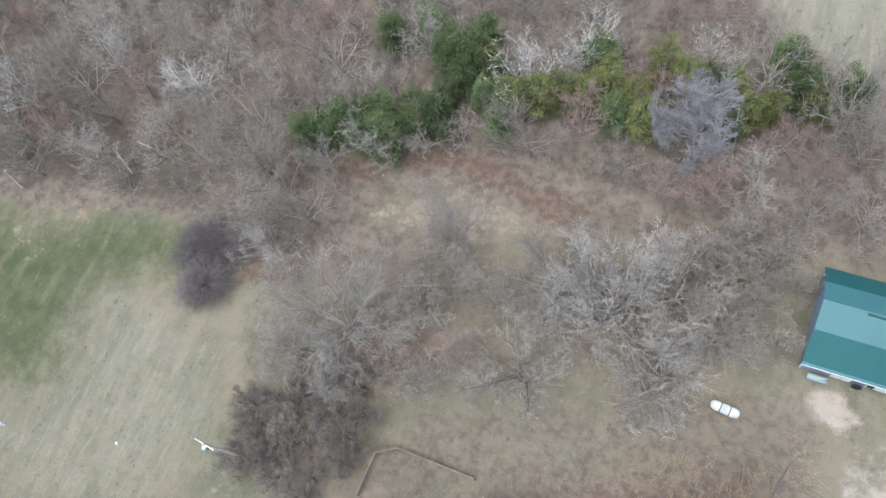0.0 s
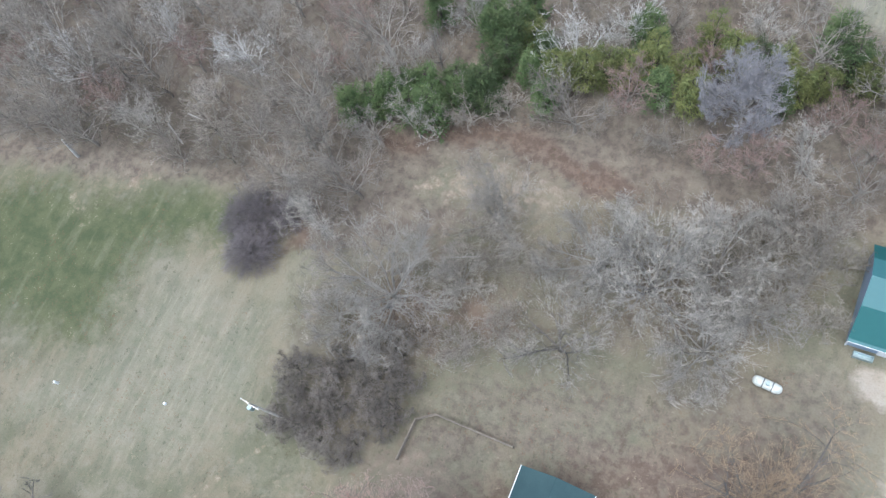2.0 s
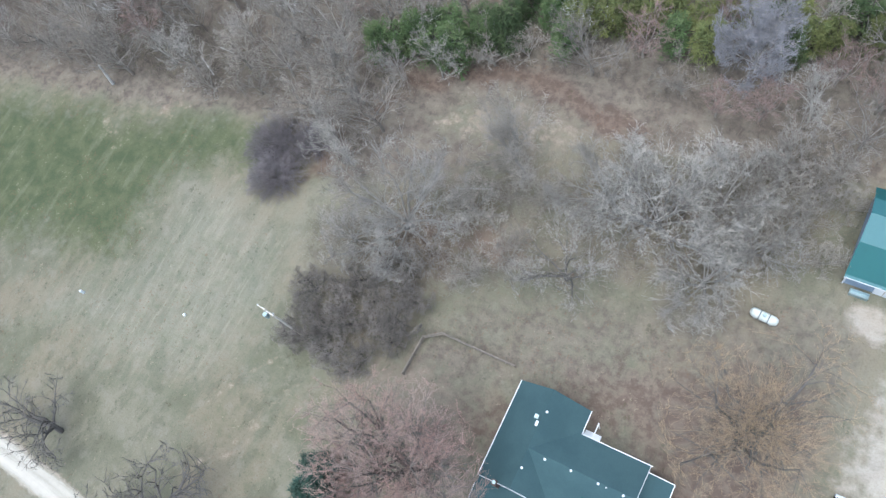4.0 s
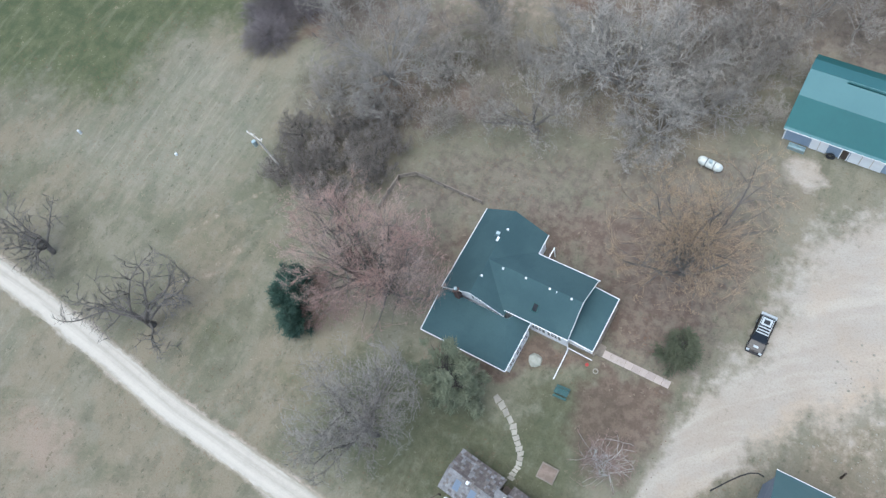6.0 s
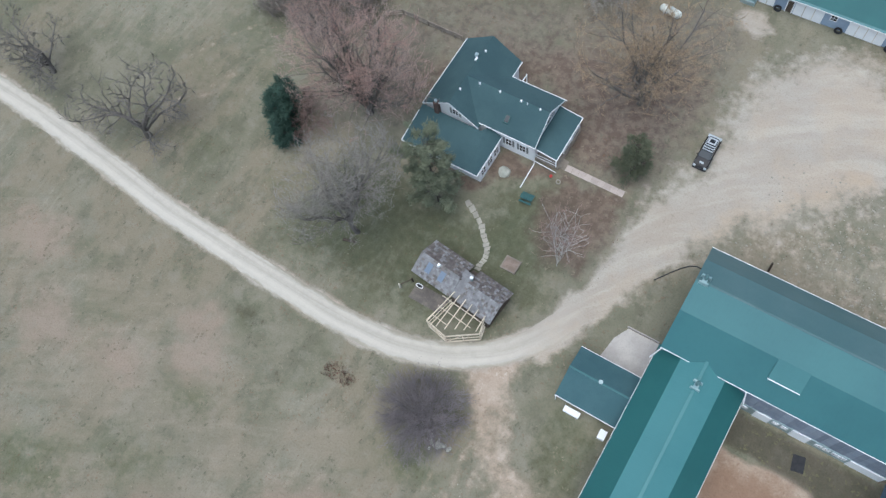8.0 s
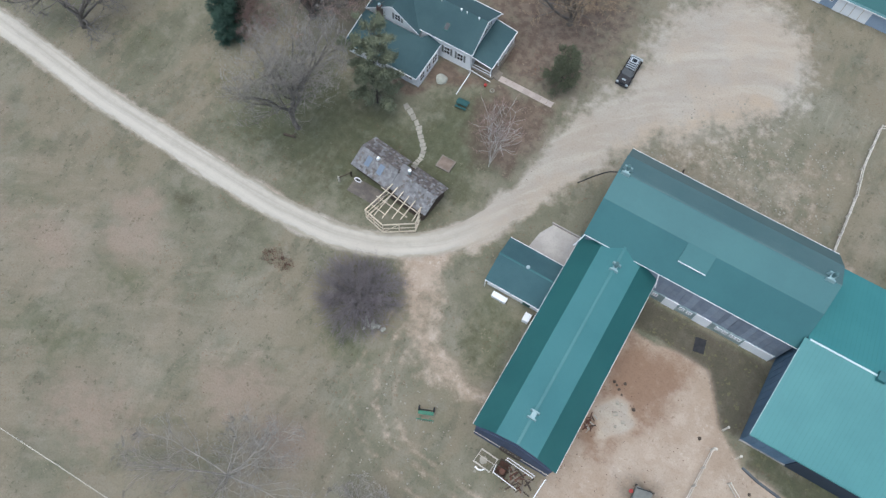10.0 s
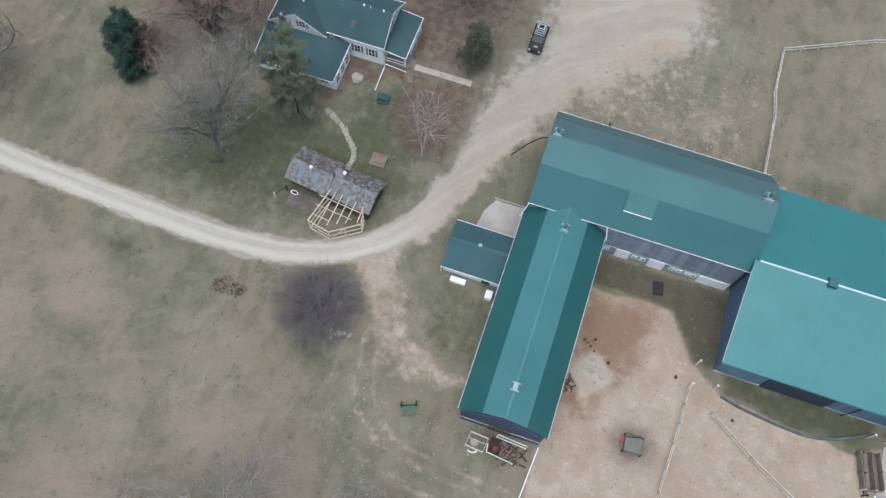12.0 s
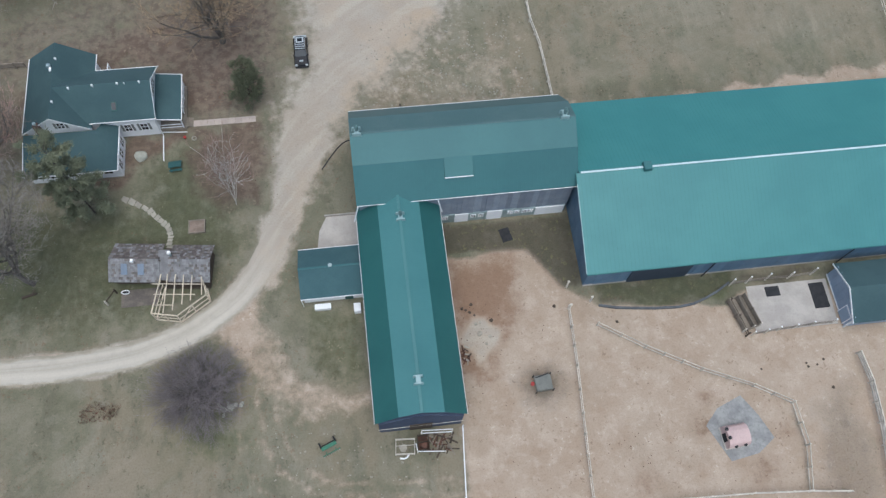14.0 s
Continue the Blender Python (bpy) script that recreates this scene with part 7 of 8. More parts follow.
def stones():
    alone("boulder", lumpy(0.8, 3, 0.6), ROCK, "pale boulder on the lawn beside the house", "boulder", at=(-25.2, 0.85, 0.1))
    rs = random.Random(12)
    me = [None] * 4
    for i in range(4):
        bm = lumpy(0.28, 10 + i, 0.6, 1)
        me[i] = bpy.data.meshes.new("stone")
        bm.to_mesh(me[i])
        bm.free()
        me[i].materials.append(ROCK)
    for i in range(26):
        a, r = rs.uniform(0, 6.28), abs(rs.gauss(0, 1.0))
        ob = new("stone", me[i % 4])
        ob.matrix_basis = pose(-15.6 + math.cos(a) * r * 0.8, -30.9 + math.sin(a) * r * 0.8, 0.04, 0, 0, rs.uniform(0, 360)) @ Matrix.Scale(rs.uniform(0.5, 1.15), 4)
        tagged(ob, "pale fieldstone in a heap beside the bush", "stone", "heap of fieldstones")
    # loose stones and clods on the grass north of the barn and in the yards
    v, f = [], []
    for x0, x1, y0, y1, n in ((2, 24, 4, 18, 420), (-12, 6, -50, -33, 200), (14, 24, 1, 8, 180), (8, 20, 5, 14, 160)):
        for _ in range(n):
            x, y, s = rs.uniform(x0, x1), rs.uniform(y0, y1), rs.uniform(0.03, 0.09) * rs.choice((1, 1, 1.7))
            o = len(v)
            v += [(x - s, y - s * rs.uniform(0.6, 1.2), -0.02), (x + s, y - s, -0.02), (x + s, y + s * rs.uniform(0.6, 1.2), -0.02), (x - s, y + s, -0.02), (x + rs.uniform(-s, s) * 0.4, y, s * 0.9)]
            f += [(o, o + 1, o + 4), (o + 1, o + 2, o + 4), (o + 2, o + 3, o + 4), (o + 3, o, o + 4)]
    cv, cf = [], []
    for x0, x1, y0, y1, n in ((10, 21, -44, -19, 90), (24, 32, -42, -38, 60), (10, 15, -30, -22, 50), (34, 44, -46, -34, 50), (-30, -6, -48, -33, 60), (-14, -9, -8, 4, 40), (0, 24, 2, 14, 60)):
        for _ in range(n):
            x, y, k = rs.uniform(x0, x1), rs.uniform(y0, y1), rs.uniform(0.02, 0.075)
            o = len(cv)
            cv += [(x - k, y - k * rs.uniform(0.5, 1.3), -0.02), (x + k, y - k, -0.02), (x + k * rs.uniform(0.6, 1.3), y + k, -0.02), (x - k, y + k, -0.02), (x, y + rs.uniform(-k, k) * 0.4, k * 0.7)]
            cf += [(o, o + 1, o + 4), (o + 1, o + 2, o + 4), (o + 2, o + 3, o + 4), (o + 3, o, o + 4)]
    tagged(new("loose_clods", mesh_of("loose_clods", cv, cf, RUST)), "dark brown clods and litter scattered over bare earth", "clods", "", "stuff")
    tagged(new("loose_stones", mesh_of("loose_stones", v, f, FIELD_STONE)), "pale loose stones scattered over grass and earth", "stones", "", "stuff")


def paving():
    w = tagged(new("pavement"), "flagstone and concrete garden paths", "path", "", "structure")
    rs = random.Random(2)
    line = [(-27.3, -4.6), (-25.7, -5.4), (-24.2, -6.4), (-23.4, -7.4), (-22.5, -8.2), (-21.8, -9.0), (-21.6, -10.0), (-21.7, -10.8), (-21.7, -11.7)]
    for (ax, ay), (bx_, by_) in zip(line[:-1], line[1:]):
        for t in (0.25, 0.75):
            cx, cy = ax + (bx_ - ax) * t, ay + (by_ - ay) * t
            ang = math.atan2(by_ - ay, bx_ - ax)
            pts = []
            half = 0.23 * math.hypot(bx_ - ax, by_ - ay)
            for u, q in ((-half, -0.33), (half, -0.36), (half, 0.3), (-half, 0.36)):
                u, q = u * rs.uniform(0.88, 1.0), q + rs.uniform(-0.1, 0.1)
                pts.append((cx + u * math.cos(ang) - q * math.sin(ang), cy + u * math.sin(ang) + q * math.cos(ang), 0.05))
            part("flagstone", slab(pts, 0.1), STONE, w)
    for k in range(9):
        x = -19.0 + k * 0.84
        part("paving_slab", bx(x + 0.012, 4.45, -0.06, x + 0.828, 5.3, 0.05), PATH_STONE, w)
    part("patio_slab", slab([(-5.0, -13.9, 0.06), (-0.12, -13.9, 0.06), (-0.12, -9.5, 0.06), (-3.7, -9.5, 0.06), (-4.6, -11.2, 0.06)], 0.15), CONCRETE, w, "pale concrete apron beside the barn")
    for (ax, ay), (bx_, by_) in (((-3.9, -9.4), (-0.15, -9.4)),):
        part("apron_kerb", bx(ax, ay - 0.05, 0, bx_, ay + 0.07, 0.35), CONCRETE, w)
    part("cabin_apron", slab([(-26.9, -18.3, 0.045), (-22.9, -18.3, 0.045), (-22.4, -16.3, 0.045), (-26.9, -16.3, 0.045)], 0.1), surface("brown_grey_paving", (0.175, 0.150, 0.130), (0.110, 0.098, 0.088), 0.8, 6.0, 0.95, 0.0, 0.3, 0.0, 0.5), w)
    pad = part("feedlot_slab", slab([(43.6, -28.9, 0.12), (53.4, -28.9, 0.12), (53.6, -23.4, 0.12), (43.9, -23.4, 0.12)], 0.3), CONCRETE, w, "pale concrete feedlot slab")
    k = thing("kerb_wall", 26.3, -23.8, "low curved concrete kerb wall below the steel building", "kerb")
    curve = [(26.3, -23.8), (28.2, -24.3), (30.1, -24.55), (32.7, -24.85), (35.3, -25.0), (37.2, -24.8), (38.8, -24.3), (40.4, -23.6), (42.0, -22.7)]
    for (ax, ay), (bx_, by_) in zip(curve[:-1], curve[1:]):
        part("kerb_block", beam((ax - 26.3, ay + 23.8, 0.14), (bx_ - 26.3, by_ + 23.8, 0.14), 0.22, 0.4), KERB, k)


def feedlot():
    rs = random.Random(6)
    for x0, y0, x1, y1 in ((46.0, -24.9, 47.7, -23.7), (51.3, -26.9, 53.1, -23.8)):
        m = thing("rubber_mat", (x0 + x1) / 2, (y0 + y1) / 2, "black rubber mat lying on the concrete feedlot", "mat", "rubber mats")
        part("mat_sheet", bx((x0 - x1) / 2, (y0 - y1) / 2, 0.12, (x1 - x0) / 2, (y1 - y0) / 2, 0.15), BLACK, m)
    m = thing("rubber_mat", 17.05, -13.95, "black rubber mat lying in the courtyard grass", "mat", "rubber mats")
    m.rotation_euler = (0, 0, radians(12))
    part("mat_sheet", bx(-0.62, -0.85, 0, 0.62, 0.85, 0.06), BLACK, m)
    p = thing("feedlot_pen", 43.7, -26, "weathered post and rail pen round the concrete feedlot", "pen")
    row = [(42.0, -23.0), (44.0, -22.9), (46.4, -22.8), (49.1, -22.9), (52.0, -22.7)]
    south = [(42.9, -29.2), (44.5, -29.1), (46.0, -28.95), (48, -28.9), (50.0, -28.8), (52.6, -28.8)]
    west = [(41.3, -25.0), (41.8, -27.0), (42.3, -29.2)]
    for line, hgt, mat in ((row, 2.0, PALEWOOD), (south, 1.5, PALEWOOD), (west, 1.3, DARKWOOD)):
        for x, y in line:
            part("post", tube((x - 43.7, y + 26, 0), (x - 43.7 + rs.uniform(-0.08, 0.08), y + 26, hgt), 0.1, 0.09, 8), mat, p)
            part("post_cap", tube((x - 43.7, y + 26, hgt), (x - 43.7, y + 26, hgt + 0.04), 0.11, 0.1, 8), WHITE if mat is PALEWOOD else mat, p)
        for (ax, ay), (bx_, by_) in zip(line[:-1], line[1:]):
            for z in (0.5, 0.95):
                part("rail", beam((ax - 43.7, ay + 26, z), (bx_ - 43.7, by_ + 26, z), 0.05, 0.16), mat if mat is DARKWOOD else OLDWOOD, p)
    g = thing("wooden_feeder", 42.55, -26.6, "old grey wooden feed bunk with plank sides beside the pen", "feeder")
    g.rotation_euler = (0, 0, radians(14))
    for k in range(6):
        part("floor_board", bx(-0.95 + 0.32 * k, -1.9, 0.25, -0.65 + 0.32 * k, 1.9, 0.31), OLDWOOD, g)
    for x in (-1.0, 0.1, 1.0):
        for z in (0.3, 0.62, 0.94):
            part("side_board", bx(x - 0.04, -1.95, z, x + 0.04, 1.95, z + 0.22), OLDWOOD, g)
        for y in (-1.9, 0, 1.9):
            part("leg", bx(x - 0.07, y - 0.07, 0, x + 0.07, y + 0.07, 1.3), PALEWOOD if y < -1 else OLDWOOD, g)
    for y in (-1.95, 1.95):
        part("end_board", bx(-0.96, y - 0.04, 0.3, 0.96, y + 0.04, 0.9), OLDWOOD, g)
    b = thing("calf_shed", 0, 0, "small blue calf shed with dark teal roof", "shed")
    part("wall", wall_prism([(-29.3, 0), (-29.3, 2.5), (-26.0, 3.8), (-22.9, 2.5), (-22.9, 0)], 'x', 54.0, 63.6), SHED_BLUE, b)
    slope("roof_south", (53.7, -29.7, 2.45), (64, -29.7, 2.45), (64, -26, 4.0), (53.7, -26, 4.0), SHINGLE, b)
    slope("roof_north", (53.7, -22.5, 2.45), (64, -22.5, 2.45), (64, -26, 4.0), (53.7, -26, 4.0), SHINGLE, b)
    for k in range(7):
        y0 = -29.2 + k * 0.9
        part("wall_sheet", bx(53.93, y0, 0.1, 53.99, y0 + 0.87, 2.5 + 1.2 * (1 - abs(y0 + 0.45 + 26) / 3.4)), SHED_BLUE, b)
    part("corner_trim", beam((53.9, -29.35, 0), (53.9, -29.35, 2.4), 0.14, 0.14), WHITE, b)
    door = part("door", bx(53.84, -28.9, 0.05, 53.92, -27.5, 2.0), SHED_BLUE, b, "blue door in a white frame")
    for y0, y1, z0, z1 in ((-29.0, -28.9, 0, 2.1), (-27.5, -27.4, 0, 2.1), (-28.9, -27.5, 2.0, 2.1)):
        part("door_frame", bx(53.82, y0, z0, 53.93, y1, z1), WHITE, door)
    part("base_trim", bx(53.86, -27.3, 0.1, 53.92, -22.9, 0.24), WHITE, b)
    part("rake_board", beam((53.66, -29.7, 2.38), (53.66, -26, 3.94), 0.06, 0.2), WHITE, b)
    part("rake_board", beam((53.66, -22.5, 2.38), (53.66, -26, 3.94), 0.06, 0.2), WHITE, b)


def pig_hut():
    alone("gravel_pad", slab([(35.2, -38.5, 0.05), (37.0, -42.5, 0.05), (40.2, -42.0, 0.05), (42.3, -40.6, 0.05), (41.2, -38.0, 0.05), (39.8, -35.7, 0.05), (36.9, -36.8, 0.05)], 0.12), surface("blue_grey_crushed_stone", (0.340, 0.340, 0.330), (0.240, 0.242, 0.240), 0.9, 3.0, 0.95, 0.0, 0.4, 0.0, 0.5), "blue-grey crushed stone pad round the hut", "gravel pad", kind="structure")
    h = thing("animal_hut", 37.7, -40.0, "small hut with faded pink curved roof on crushed stone", "hut")
    h.rotation_euler = (0, 0, radians(4))
    arc = [(-1.15, 0.05), (-1.15, 0.9), (-0.9, 1.35), (-0.45, 1.6), (0, 1.68), (0.45, 1.6), (0.9, 1.35), (1.15, 0.9), (1.15, 0.05)]
    part("shell", wall_prism(arc, 'x', -1.05, 1.35), PINK, h)
    part("base_board", bx(-1.15, -1.2, 0.05, 1.45, 1.2, 0.14), PALEWOOD, h)
    # vents and doorway are black pieces on the shell, for their unlit insides
    for x, y, z in ((-0.95, 0.75, 1.52), (-0.95, -0.2, 1.7), (-0.3, -1.1, 1.0), (0.75, -1.1, 1.0)):
        part("vent_opening", tube((x, y, z), (x - 0.02, y - 0.02, z + 0.06), 0.2, 0.2, 10), BLACK, h)
    part("doorway", bx(-1.1, -0.45, 0.15, -1.03, 0.45, 1.1), DARK, h)


def hay_feeder():
    f = thing("hay_feeder", 18.35, -32.0, "low square feeder with grey cover and dark corners", "feeder")
    f.rotation_euler = (0, 0, radians(3))
    bm = bx(-0.9, -0.85, 0.1, 0.9, 0.85, 0.75)
    bmesh.ops.bevel(bm, geom=bm.edges[:], offset=0.08, segments=2, affect='EDGES')
    part("cover", bm, surface("grey_tarp", (0.185, 0.19, 0.17), (0.145, 0.15, 0.135), 1.0, 6.0, 0.7), f)
    for x, y in ((-0.95, -0.9), (0.95, -0.9), (0.95, 0.9), (-0.95, 0.9)):
        part("leg", tube((x, y, 0), (x, y, 0.85), 0.07, 0.07, 6), BLACK, f)
    part("bucket", tube((-1.15, 0.1, 0.0), (-1.15, 0.1, 0.4), 0.18, 0.22, 9), RED, f)
    part("strap", beam((-0.8, 0.6, 0.78), (0.7, 0.9, 0.78), 0.12, 0.03), BLACK, f)


def implement():
    g = thing("farm_implement", -5.1, -36.1, "small bright green farm implement on two wheels", "implement")
    g.rotation_euler, g.scale = (0, 0, radians(22)), (0.85, 0.85, 0.85)
    part("hopper", wall_prism([(-0.16, 0.45), (0.16, 0.45), (0.22, 0.9), (-0.22, 0.9)], 'x', -0.95, 0.95), JD_GREEN, g)
    part("hopper_lid", bx(-0.97, -0.23, 0.905, 0.97, 0.23, 0.95), JD_GREEN, g)
    part("frame_bar", beam((-1.15, -0.75, 0.35), (1.15, -0.75, 0.35), 0.1, 0.1), JD_GREEN, g)
    part("axle", tube((-0.9, 0.45, 0.35), (0.9, 0.45, 0.35), 0.05), BLACK, g)
    for s in (-1, 1):
        part("wheel", tube((s * 0.85, 0.62, 0.35), (s * 1.05, 0.62, 0.35), 0.35, 0.35, 12), BLACK, g)
        part("arm", beam((s * 0.6, -0.4, 0.5), (s * 0.6, -0.78, 0.36), 0.08, 0.08), JD_GREEN, g)
    for k in range(8):
        x = -1.0 + k * 0.286
        part("tine", tube((x, -0.75, 0.35), (x, -0.95, 0.0), 0.025, 0.015, 5), GALV, g)


def junk_pen():
    rs = random.Random(14)
    p = thing("stock_pen", 2.75, -37.05, "small pale pipe stock pen behind the barn wing", "pen")
    ring = [(-0.9, 0.8), (1.05, 0.68), (0.9, -0.85), (-1.05, -0.7)]
    for a, b in zip(ring, ring[1:] + ring[:1]):
        part("post", tube((*a, 0), (*a, 1.05), 0.05, 0.05, 6), PALEWOOD, p)
        for z in (0.35, 0.7, 1.0):
            part("bar", tube((*a, z), (*b, z), 0.032, 0.032, 6), PALEWOOD, p)
    part("cross_bar", tube((-0.98, 0.1, 1.0), (0.98, 0.0, 1.0), 0.04, 0.04, 6), PALEWOOD, p)
    sack = thing("feed_sack", 2.55, -37.1, "crumpled pale feed sack lying in the stock pen", "sack")
    part("cloth", lumpy(0.42, 8, 0.35), STONE, sack)
    hose = thing("white_pipe", 2.6, -38.0, "bent white plastic pipe lying on the grass", "pipe")
    bend = [(-0.5, -0.1), (-0.1, -0.2), (0.25, -0.1), (0.5, 0.2)]
    for a, b in zip(bend, bend[1:]):
        part("pipe_length", tube((*a, 0.08), (*b, 0.08), 0.09, 0.09, 8), WHITE, hose)
    c = thing("wooden_crate", 4.7, -36.85, "open dark wooden crate with brown bedding", "crate")
    for x0, y0, x1, y1 in ((-0.62, -0.8, -0.54, 0.8), (0.54, -0.8, 0.62, 0.8), (-0.54, -0.8, 0.54, -0.72), (-0.54, 0.72, 0.54, 0.8)):
        part("side_board", bx(x0, y0, 0, x1, y1, 0.8), DARKWOOD, c)
    part("bedding", bx(-0.54, -0.72, 0, 0.54, 0.72, 0.2), RUST, c)
    part("partition", bx(-0.54, 0.05, 0.2, 0.54, 0.12, 0.75), DARKWOOD, c)
    b = thing("rusty_barrel", 4.75, -37.2, "rusty steel barrel standing in the crate", "barrel", "rusty barrels")
    part("drum", tube((0, 0, 0.2), (0, 0, 0.95), 0.29, 0.29, 14), RUST, b)
    part("rim", tube((0, 0, 0.93), (0, 0, 0.98), 0.31, 0.31, 14), RUST, b)
    q = thing("pipe_rail", 6.0, -37.0, "white pipe rails standing round the scrap heap", "rail")
    for pts in (((-2.1, 0.1), (-2.0, -0.75), (0.9, -1.05)), ((1.9, 1.12), (-1.35, 1.32), (-1.45, 1.05), (1.8, 0.86))):
        for a, b2 in zip(pts, pts[1:]):
            part("rail", tube((*a, 0.95), (*b2, 0.95), 0.05, 0.05, 6), WHITE, q)
        for a in pts:
            part("post", tube((*a, 0), (*a, 1.0), 0.05, 0.05, 6), PALEWOOD, q)
    pile = thing("scrap_lumber_pile", 6.6, -37.0, "heap of broken weathered boards and rusty scrap", "scrap heap")
    for k in range(34):
        x, y, a = rs.uniform(-1.2, 1.2), rs.uniform(-0.95, 0.75), rs.uniform(0, 3.14)
        ln, z = rs.uniform(0.25, 0.75), rs.uniform(0.08, 0.4)
        d = (math.cos(a) * ln, math.sin(a) * ln)
        part("board", beam((x - d[0], y - d[1], z - 0.05), (x + d[0], y + d[1], z + rs.uniform(-0.05, 0.15)), rs.uniform(0.08, 0.2), 0.04), rs.choice((OLDWOOD, DARKWOOD, DARKWOOD, RUST, OLDWOOD)), pile)
    heap = thing("scrap_heap", 10.35, -27.9, "rusty scrap and broken boards heaped by the barn wing", "scrap heap")
    for k in range(16):
        x, y, a = rs.uniform(-0.35, 0.5), rs.uniform(-0.9, 0.9), rs.uniform(0, 3.14)
        d = (math.cos(a) * 0.3, math.sin(a) * 0.3)
        part("scrap", beam((x - d[0], y - d[1], 0.05), (x + d[0], y + d[1], rs.uniform(0.1, 0.5)), rs.uniform(0.08, 0.22), 0.05), rs.choice((RUST, RUST, DARKWOOD, STONE)), heap)
    for x, y, r in ((10.7, -22.5, 0.2), (11.1, -22.7, 0.16), (11.5, -23.0, 0.19), (12.0, -23.4, 0.15), (11.8, -22.1, 0.22), (13.8, -24.2, 0.24), (21.2, -23.3, 0.24), (43.0, -33.1, 0.15), (48.3, -33.0, 0.15), (48.4, -33.4, 0.17), (49.5, -33.3, 0.15), (50.4, -32.8, 0.16), (50.5, -36.0, 0.2), (28.0, -25.9, 0.2)):
        alone("manure_clump", lumpy(r, x, 0.6, 1), DARKWOOD, "dark clump of manure on the bare yard", "clump", "manure clumps", at=(x, y, r * 0.12))
    for x, y, r in ((12.3, -25.6, 0.34), (13.4, -26.0, 0.24), (12.9, -26.8, 0.2), (12.0, -24.4, 0.26), (12.5, -24.3, 0.2)):
        alone("stone", lumpy(r, x, 0.5, 1), FIELD_STONE, "flat grey stone on the pale gravel patch", "stone", "stones by the barn wing", at=(x, y, r * 0.1))


def propane_tank():
    t = thing("propane_tank", -17.75, 30.6, "white horizontal propane tank on two saddles", "tank")
    t.rotation_euler = (0, 0, radians(-6))
    bm = bmesh.new()
    rings = []
    for x, r in ((-1.5, 0.12), (-1.42, 0.32), (-1.22, 0.47), (-0.95, 0.52), (0.95, 0.52), (1.22, 0.47), (1.42, 0.32), (1.5, 0.12)):
        rings.append([bm.verts.new((x, r * math.cos(2 * math.pi * k / 16), 0.85 + r * math.sin(2 * math.pi * k / 16))) for k in range(16)])
    for a, b in zip(rings[:-1], rings[1:]):
        for k in range(16):
            bm.faces.new((a[k], a[(k + 1) % 16], b[(k + 1) % 16], b[k]))
    bm.faces.new(rings[0])
    bm.faces.new(rings[-1])
    bmesh.ops.recalc_face_normals(bm, faces=bm.faces)
    part("vessel", bm, surface("chalky_tank_paint", (0.72, 0.75, 0.70), (0.55, 0.58, 0.53), 1.6, 9.0, 0.6), t)
    for x in (-0.45, 0.5):
        part("band", tube((x - 0.05, 0, 0.85), (x + 0.05, 0, 0.85), 0.535, 0.535, 18), KERB, t, "dark stained band")
    part("valve_dome", tube((0, 0, 1.33), (0, 0, 1.55), 0.24, 0.2, 10), GALV, t)
    for x in (-0.85, 0.85):
        part("saddle", bx(x - 0.12, -0.4, 0, x + 0.12, 0.4, 0.45), CONCRETE, t)


def utility_pole():
    p = thing("utility_pole", -64.85, 8.25, "wooden utility pole with crossarm and grey transformer", "utility pole")
    part("shaft", tube((0, 0, -0.2), (-0.85, -0.1, 9.2), 0.16, 0.11, 10), PALEWOOD, p)
    part("crossarm", beam((-2.1, 0.05, 8.75), (0.4, -0.3, 8.75), 0.12, 0.14), PALEWOOD, p)
    part("transformer", tube((-1.2, -0.45, 7.0), (-1.2, -0.45, 7.9), 0.27, 0.27, 12), GALV, p)
    for x in (-2.0, -1.3, 0.3):
        part("insulator", tube((x, -0.08 - 0.06 * x, 8.8), (x, -0.08 - 0.06 * x, 9.02), 0.06, 0.04, 7), WHITE, p)
    for x, y, hgt, lab in ((-96.0, 1.0, 0.8, "white marker post in the meadow"), (-80.6, 4.2, 0.35, "short white marker post in dry grass")):
        m = thing("marker_post", x, y, lab, "post", "meadow markers")
        part("stake", tube((0, 0, 0), (0, 0, hgt), 0.2, 0.16, 8), WHITE, m)
    h = thing("garden_hose", -3.8, -3.1, "black hose lying on the grass beside the barn", "hose")
    pts = [(0, 0), (0.55, 0.75), (1.2, 1.7), (2.0, 2.7), (2.7, 3.4), (3.4, 3.75), (4.0, 3.7)]
    for a, b in zip(pts[:-1], pts[1:]):
        part("hose_length", tube((*a, 0.06), (*b, 0.06), 0.07, 0.07, 6), BLACK, h)
    d = thing("gate_post", 6.5, 3.9, "dark wooden gate post behind the barn", "post")
    part("shaft", tube((0, 0, 0), (-0.1, 0.15, 1.9), 0.13, 0.11, 8), DARKWOOD, d)


def yard_posts():
    for x, y, h in ((23.0, -21.2, 1.5), (25.4, -23.2, 1.2), (22.8, -23.9, 1.4)):
        p = thing("yard_gate_post", x, y, "pale weathered gate post at the bare yard", "post", "yard gate posts")
        part("shaft", tube((0, 0, -0.1), (0.05, 0.12, h), 0.11, 0.09, 8), PALEWOOD, p)
        part("cap", bx(-0.08, 0.0, h - 0.02, 0.18, 0.24, h + 0.05), PALEWOOD, p)


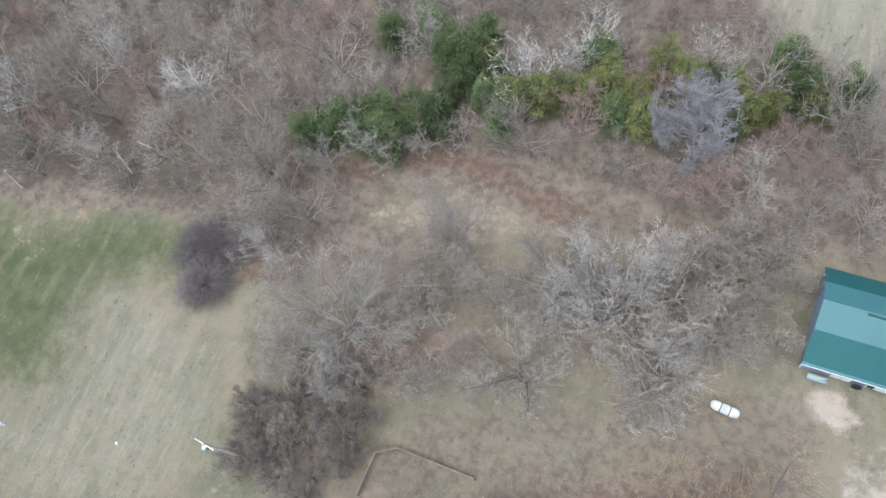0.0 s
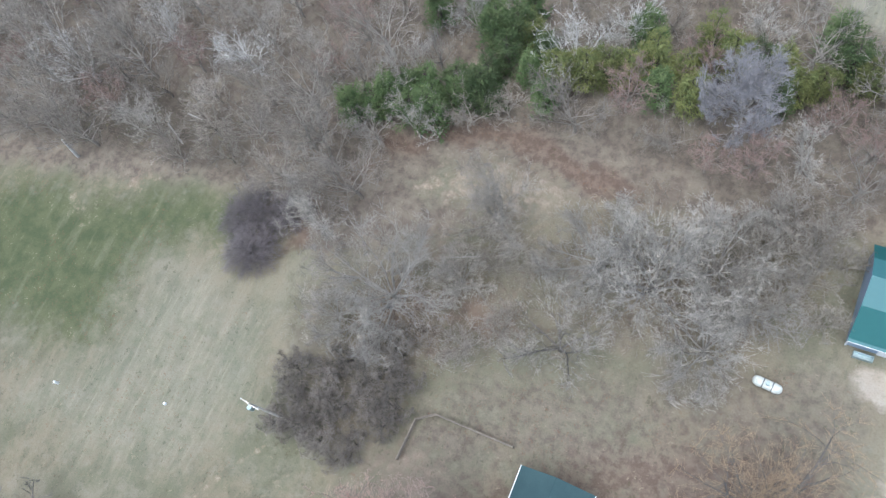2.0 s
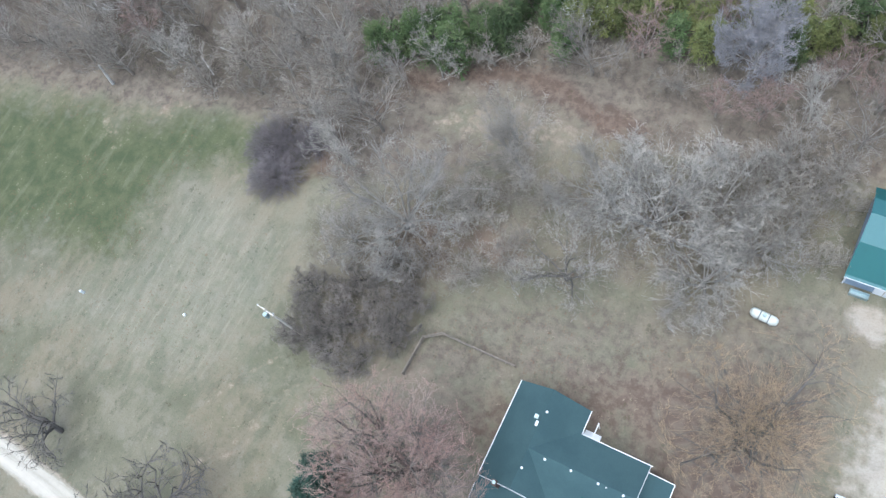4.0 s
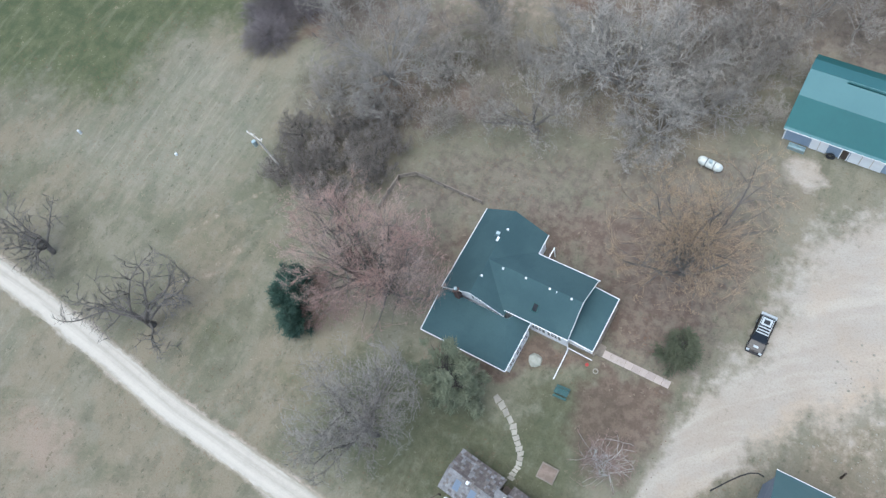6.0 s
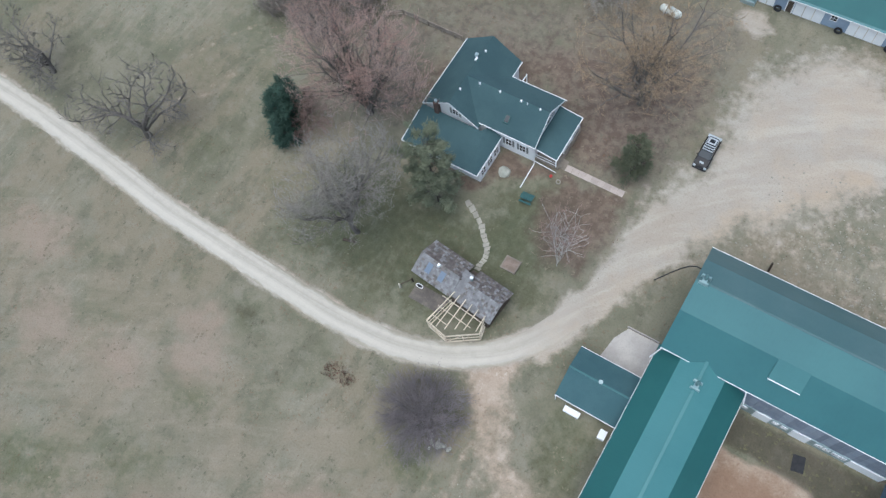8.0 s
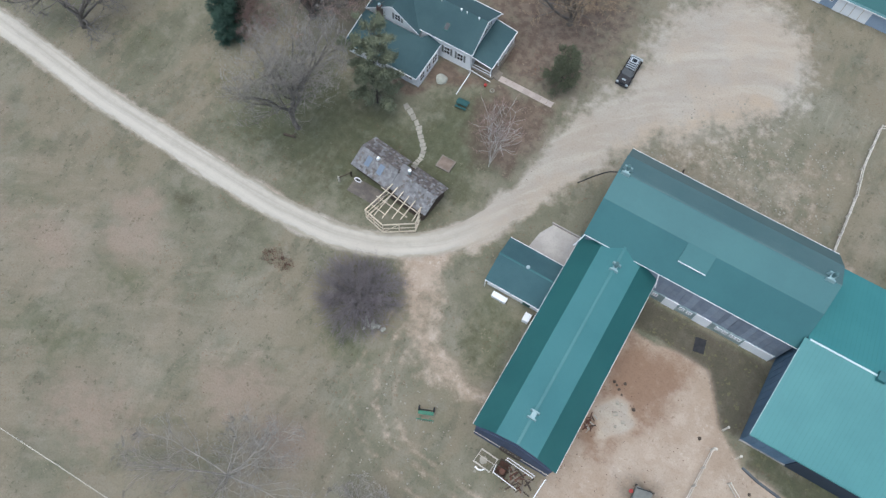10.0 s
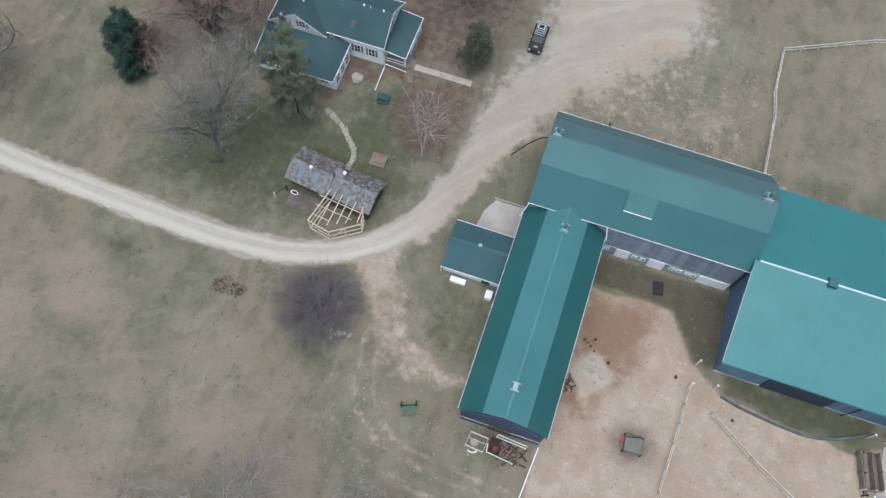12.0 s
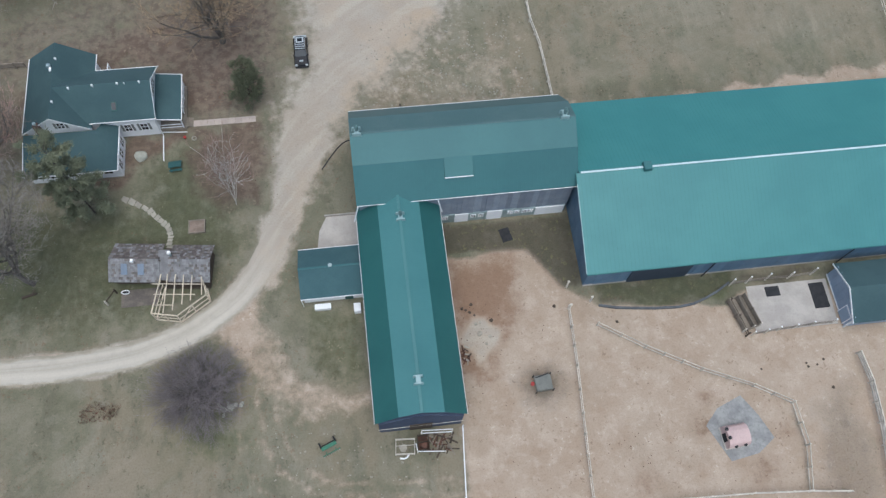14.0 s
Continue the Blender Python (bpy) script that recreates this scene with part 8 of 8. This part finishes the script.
def porch_clutter():
    b = thing("red_bucket", -20.0, 2.9, "small red plastic bucket on the grass by the porch", "bucket")
    part("body", tube((0, 0, 0), (0, 0, 0.3), 0.14, 0.18, 10), RED, b)
    part("rim", tube((0, 0, 0.3), (0, 0, 0.33), 0.2, 0.2, 10), RED, b)
    h = thing("planter_ring", -18.9, 2.7, "pale round planter ring on the grass by the porch", "planter")
    bm = bmesh.new()
    rows = [[bm.verts.new((r * math.cos(2 * math.pi * k / 16), r * math.sin(2 * math.pi * k / 16), z)) for k in range(16)] for r, z in ((0.3, 0), (0.3, 0.22), (0.2, 0.22), (0.2, 0))]
    for a, c in zip(rows, rows[1:] + rows[:1]):
        for k in range(16):
            bm.faces.new((a[k], a[(k + 1) % 16], c[(k + 1) % 16], c[k]))
    bmesh.ops.recalc_face_normals(bm, faces=bm.faces)
    part("ring", bm, STONE, h)


def logs():
    for x, y, ln, a, r, mat, lab in ((-53.5, 33.4, 4.2, 18, 0.12, BARK_PALE, "pale fallen branch lying in the grove"), (-50.2, 30.2, 3.2, -35, 0.2, BARK_TAN, "fallen log in the brush heap"), (-49.6, 30.9, 2.6, 20, 0.16, BARK_TAN, "fallen log in the brush heap"), (-99.5, 37.2, 4.5, -30, 0.12, BARK_PALE, "pale fallen birch trunk under the trees"), (-98, 40.5, 2.6, -8, 0.09, BARK_PALE, "pale fallen birch trunk under the trees"), (-36.8, -15.9, 1.6, 10, 0.18, DARKWOOD, "short rotten log at the tree's foot")):
        t = thing("fallen_log", x, y, lab, "log", "fallen logs")
        t.rotation_euler = (0, 0, radians(a))
        part("stem", tube((-ln / 2, 0, r * 0.8), (ln / 2, 0.12, r * 0.9), r, r * 0.6, 7), mat, t)
        part("branch_stub", tube((0.2, 0.02, r), (0.7, 0.5, r + 0.25), r * 0.5, r * 0.2, 6), mat, t)
    s = thing("dead_snag", -112.6, 29.6, "pale broken dead trunk at the wood's edge", "snag")
    part("stem", tube((0, 0, -0.1), (0.3, 0.4, 4.2), 0.28, 0.14, 8), BARK_PALE, s)
    part("broken_limb", tube((0.15, 0.2, 2.6), (0.9, 0.3, 3.6), 0.1, 0.04, 6), BARK_PALE, s)
    undergrowth([(-30.6, -30.8), (-27, -30.6), (-26.6, -29.2), (-29, -28.6), (-30.8, -29.4)], 300, 5, RUST, "brush_pile", "low heap of reddish brown dead brush", 0.5)


car()
old_cabin()
picnic_table(-21.05, -1.1, 4)
raised_bed()
stones()
paving()
feedlot()
pig_hut()
hay_feeder()
implement()
junk_pen()
propane_tank()
utility_pole()
yard_posts()
porch_clutter()
logs()
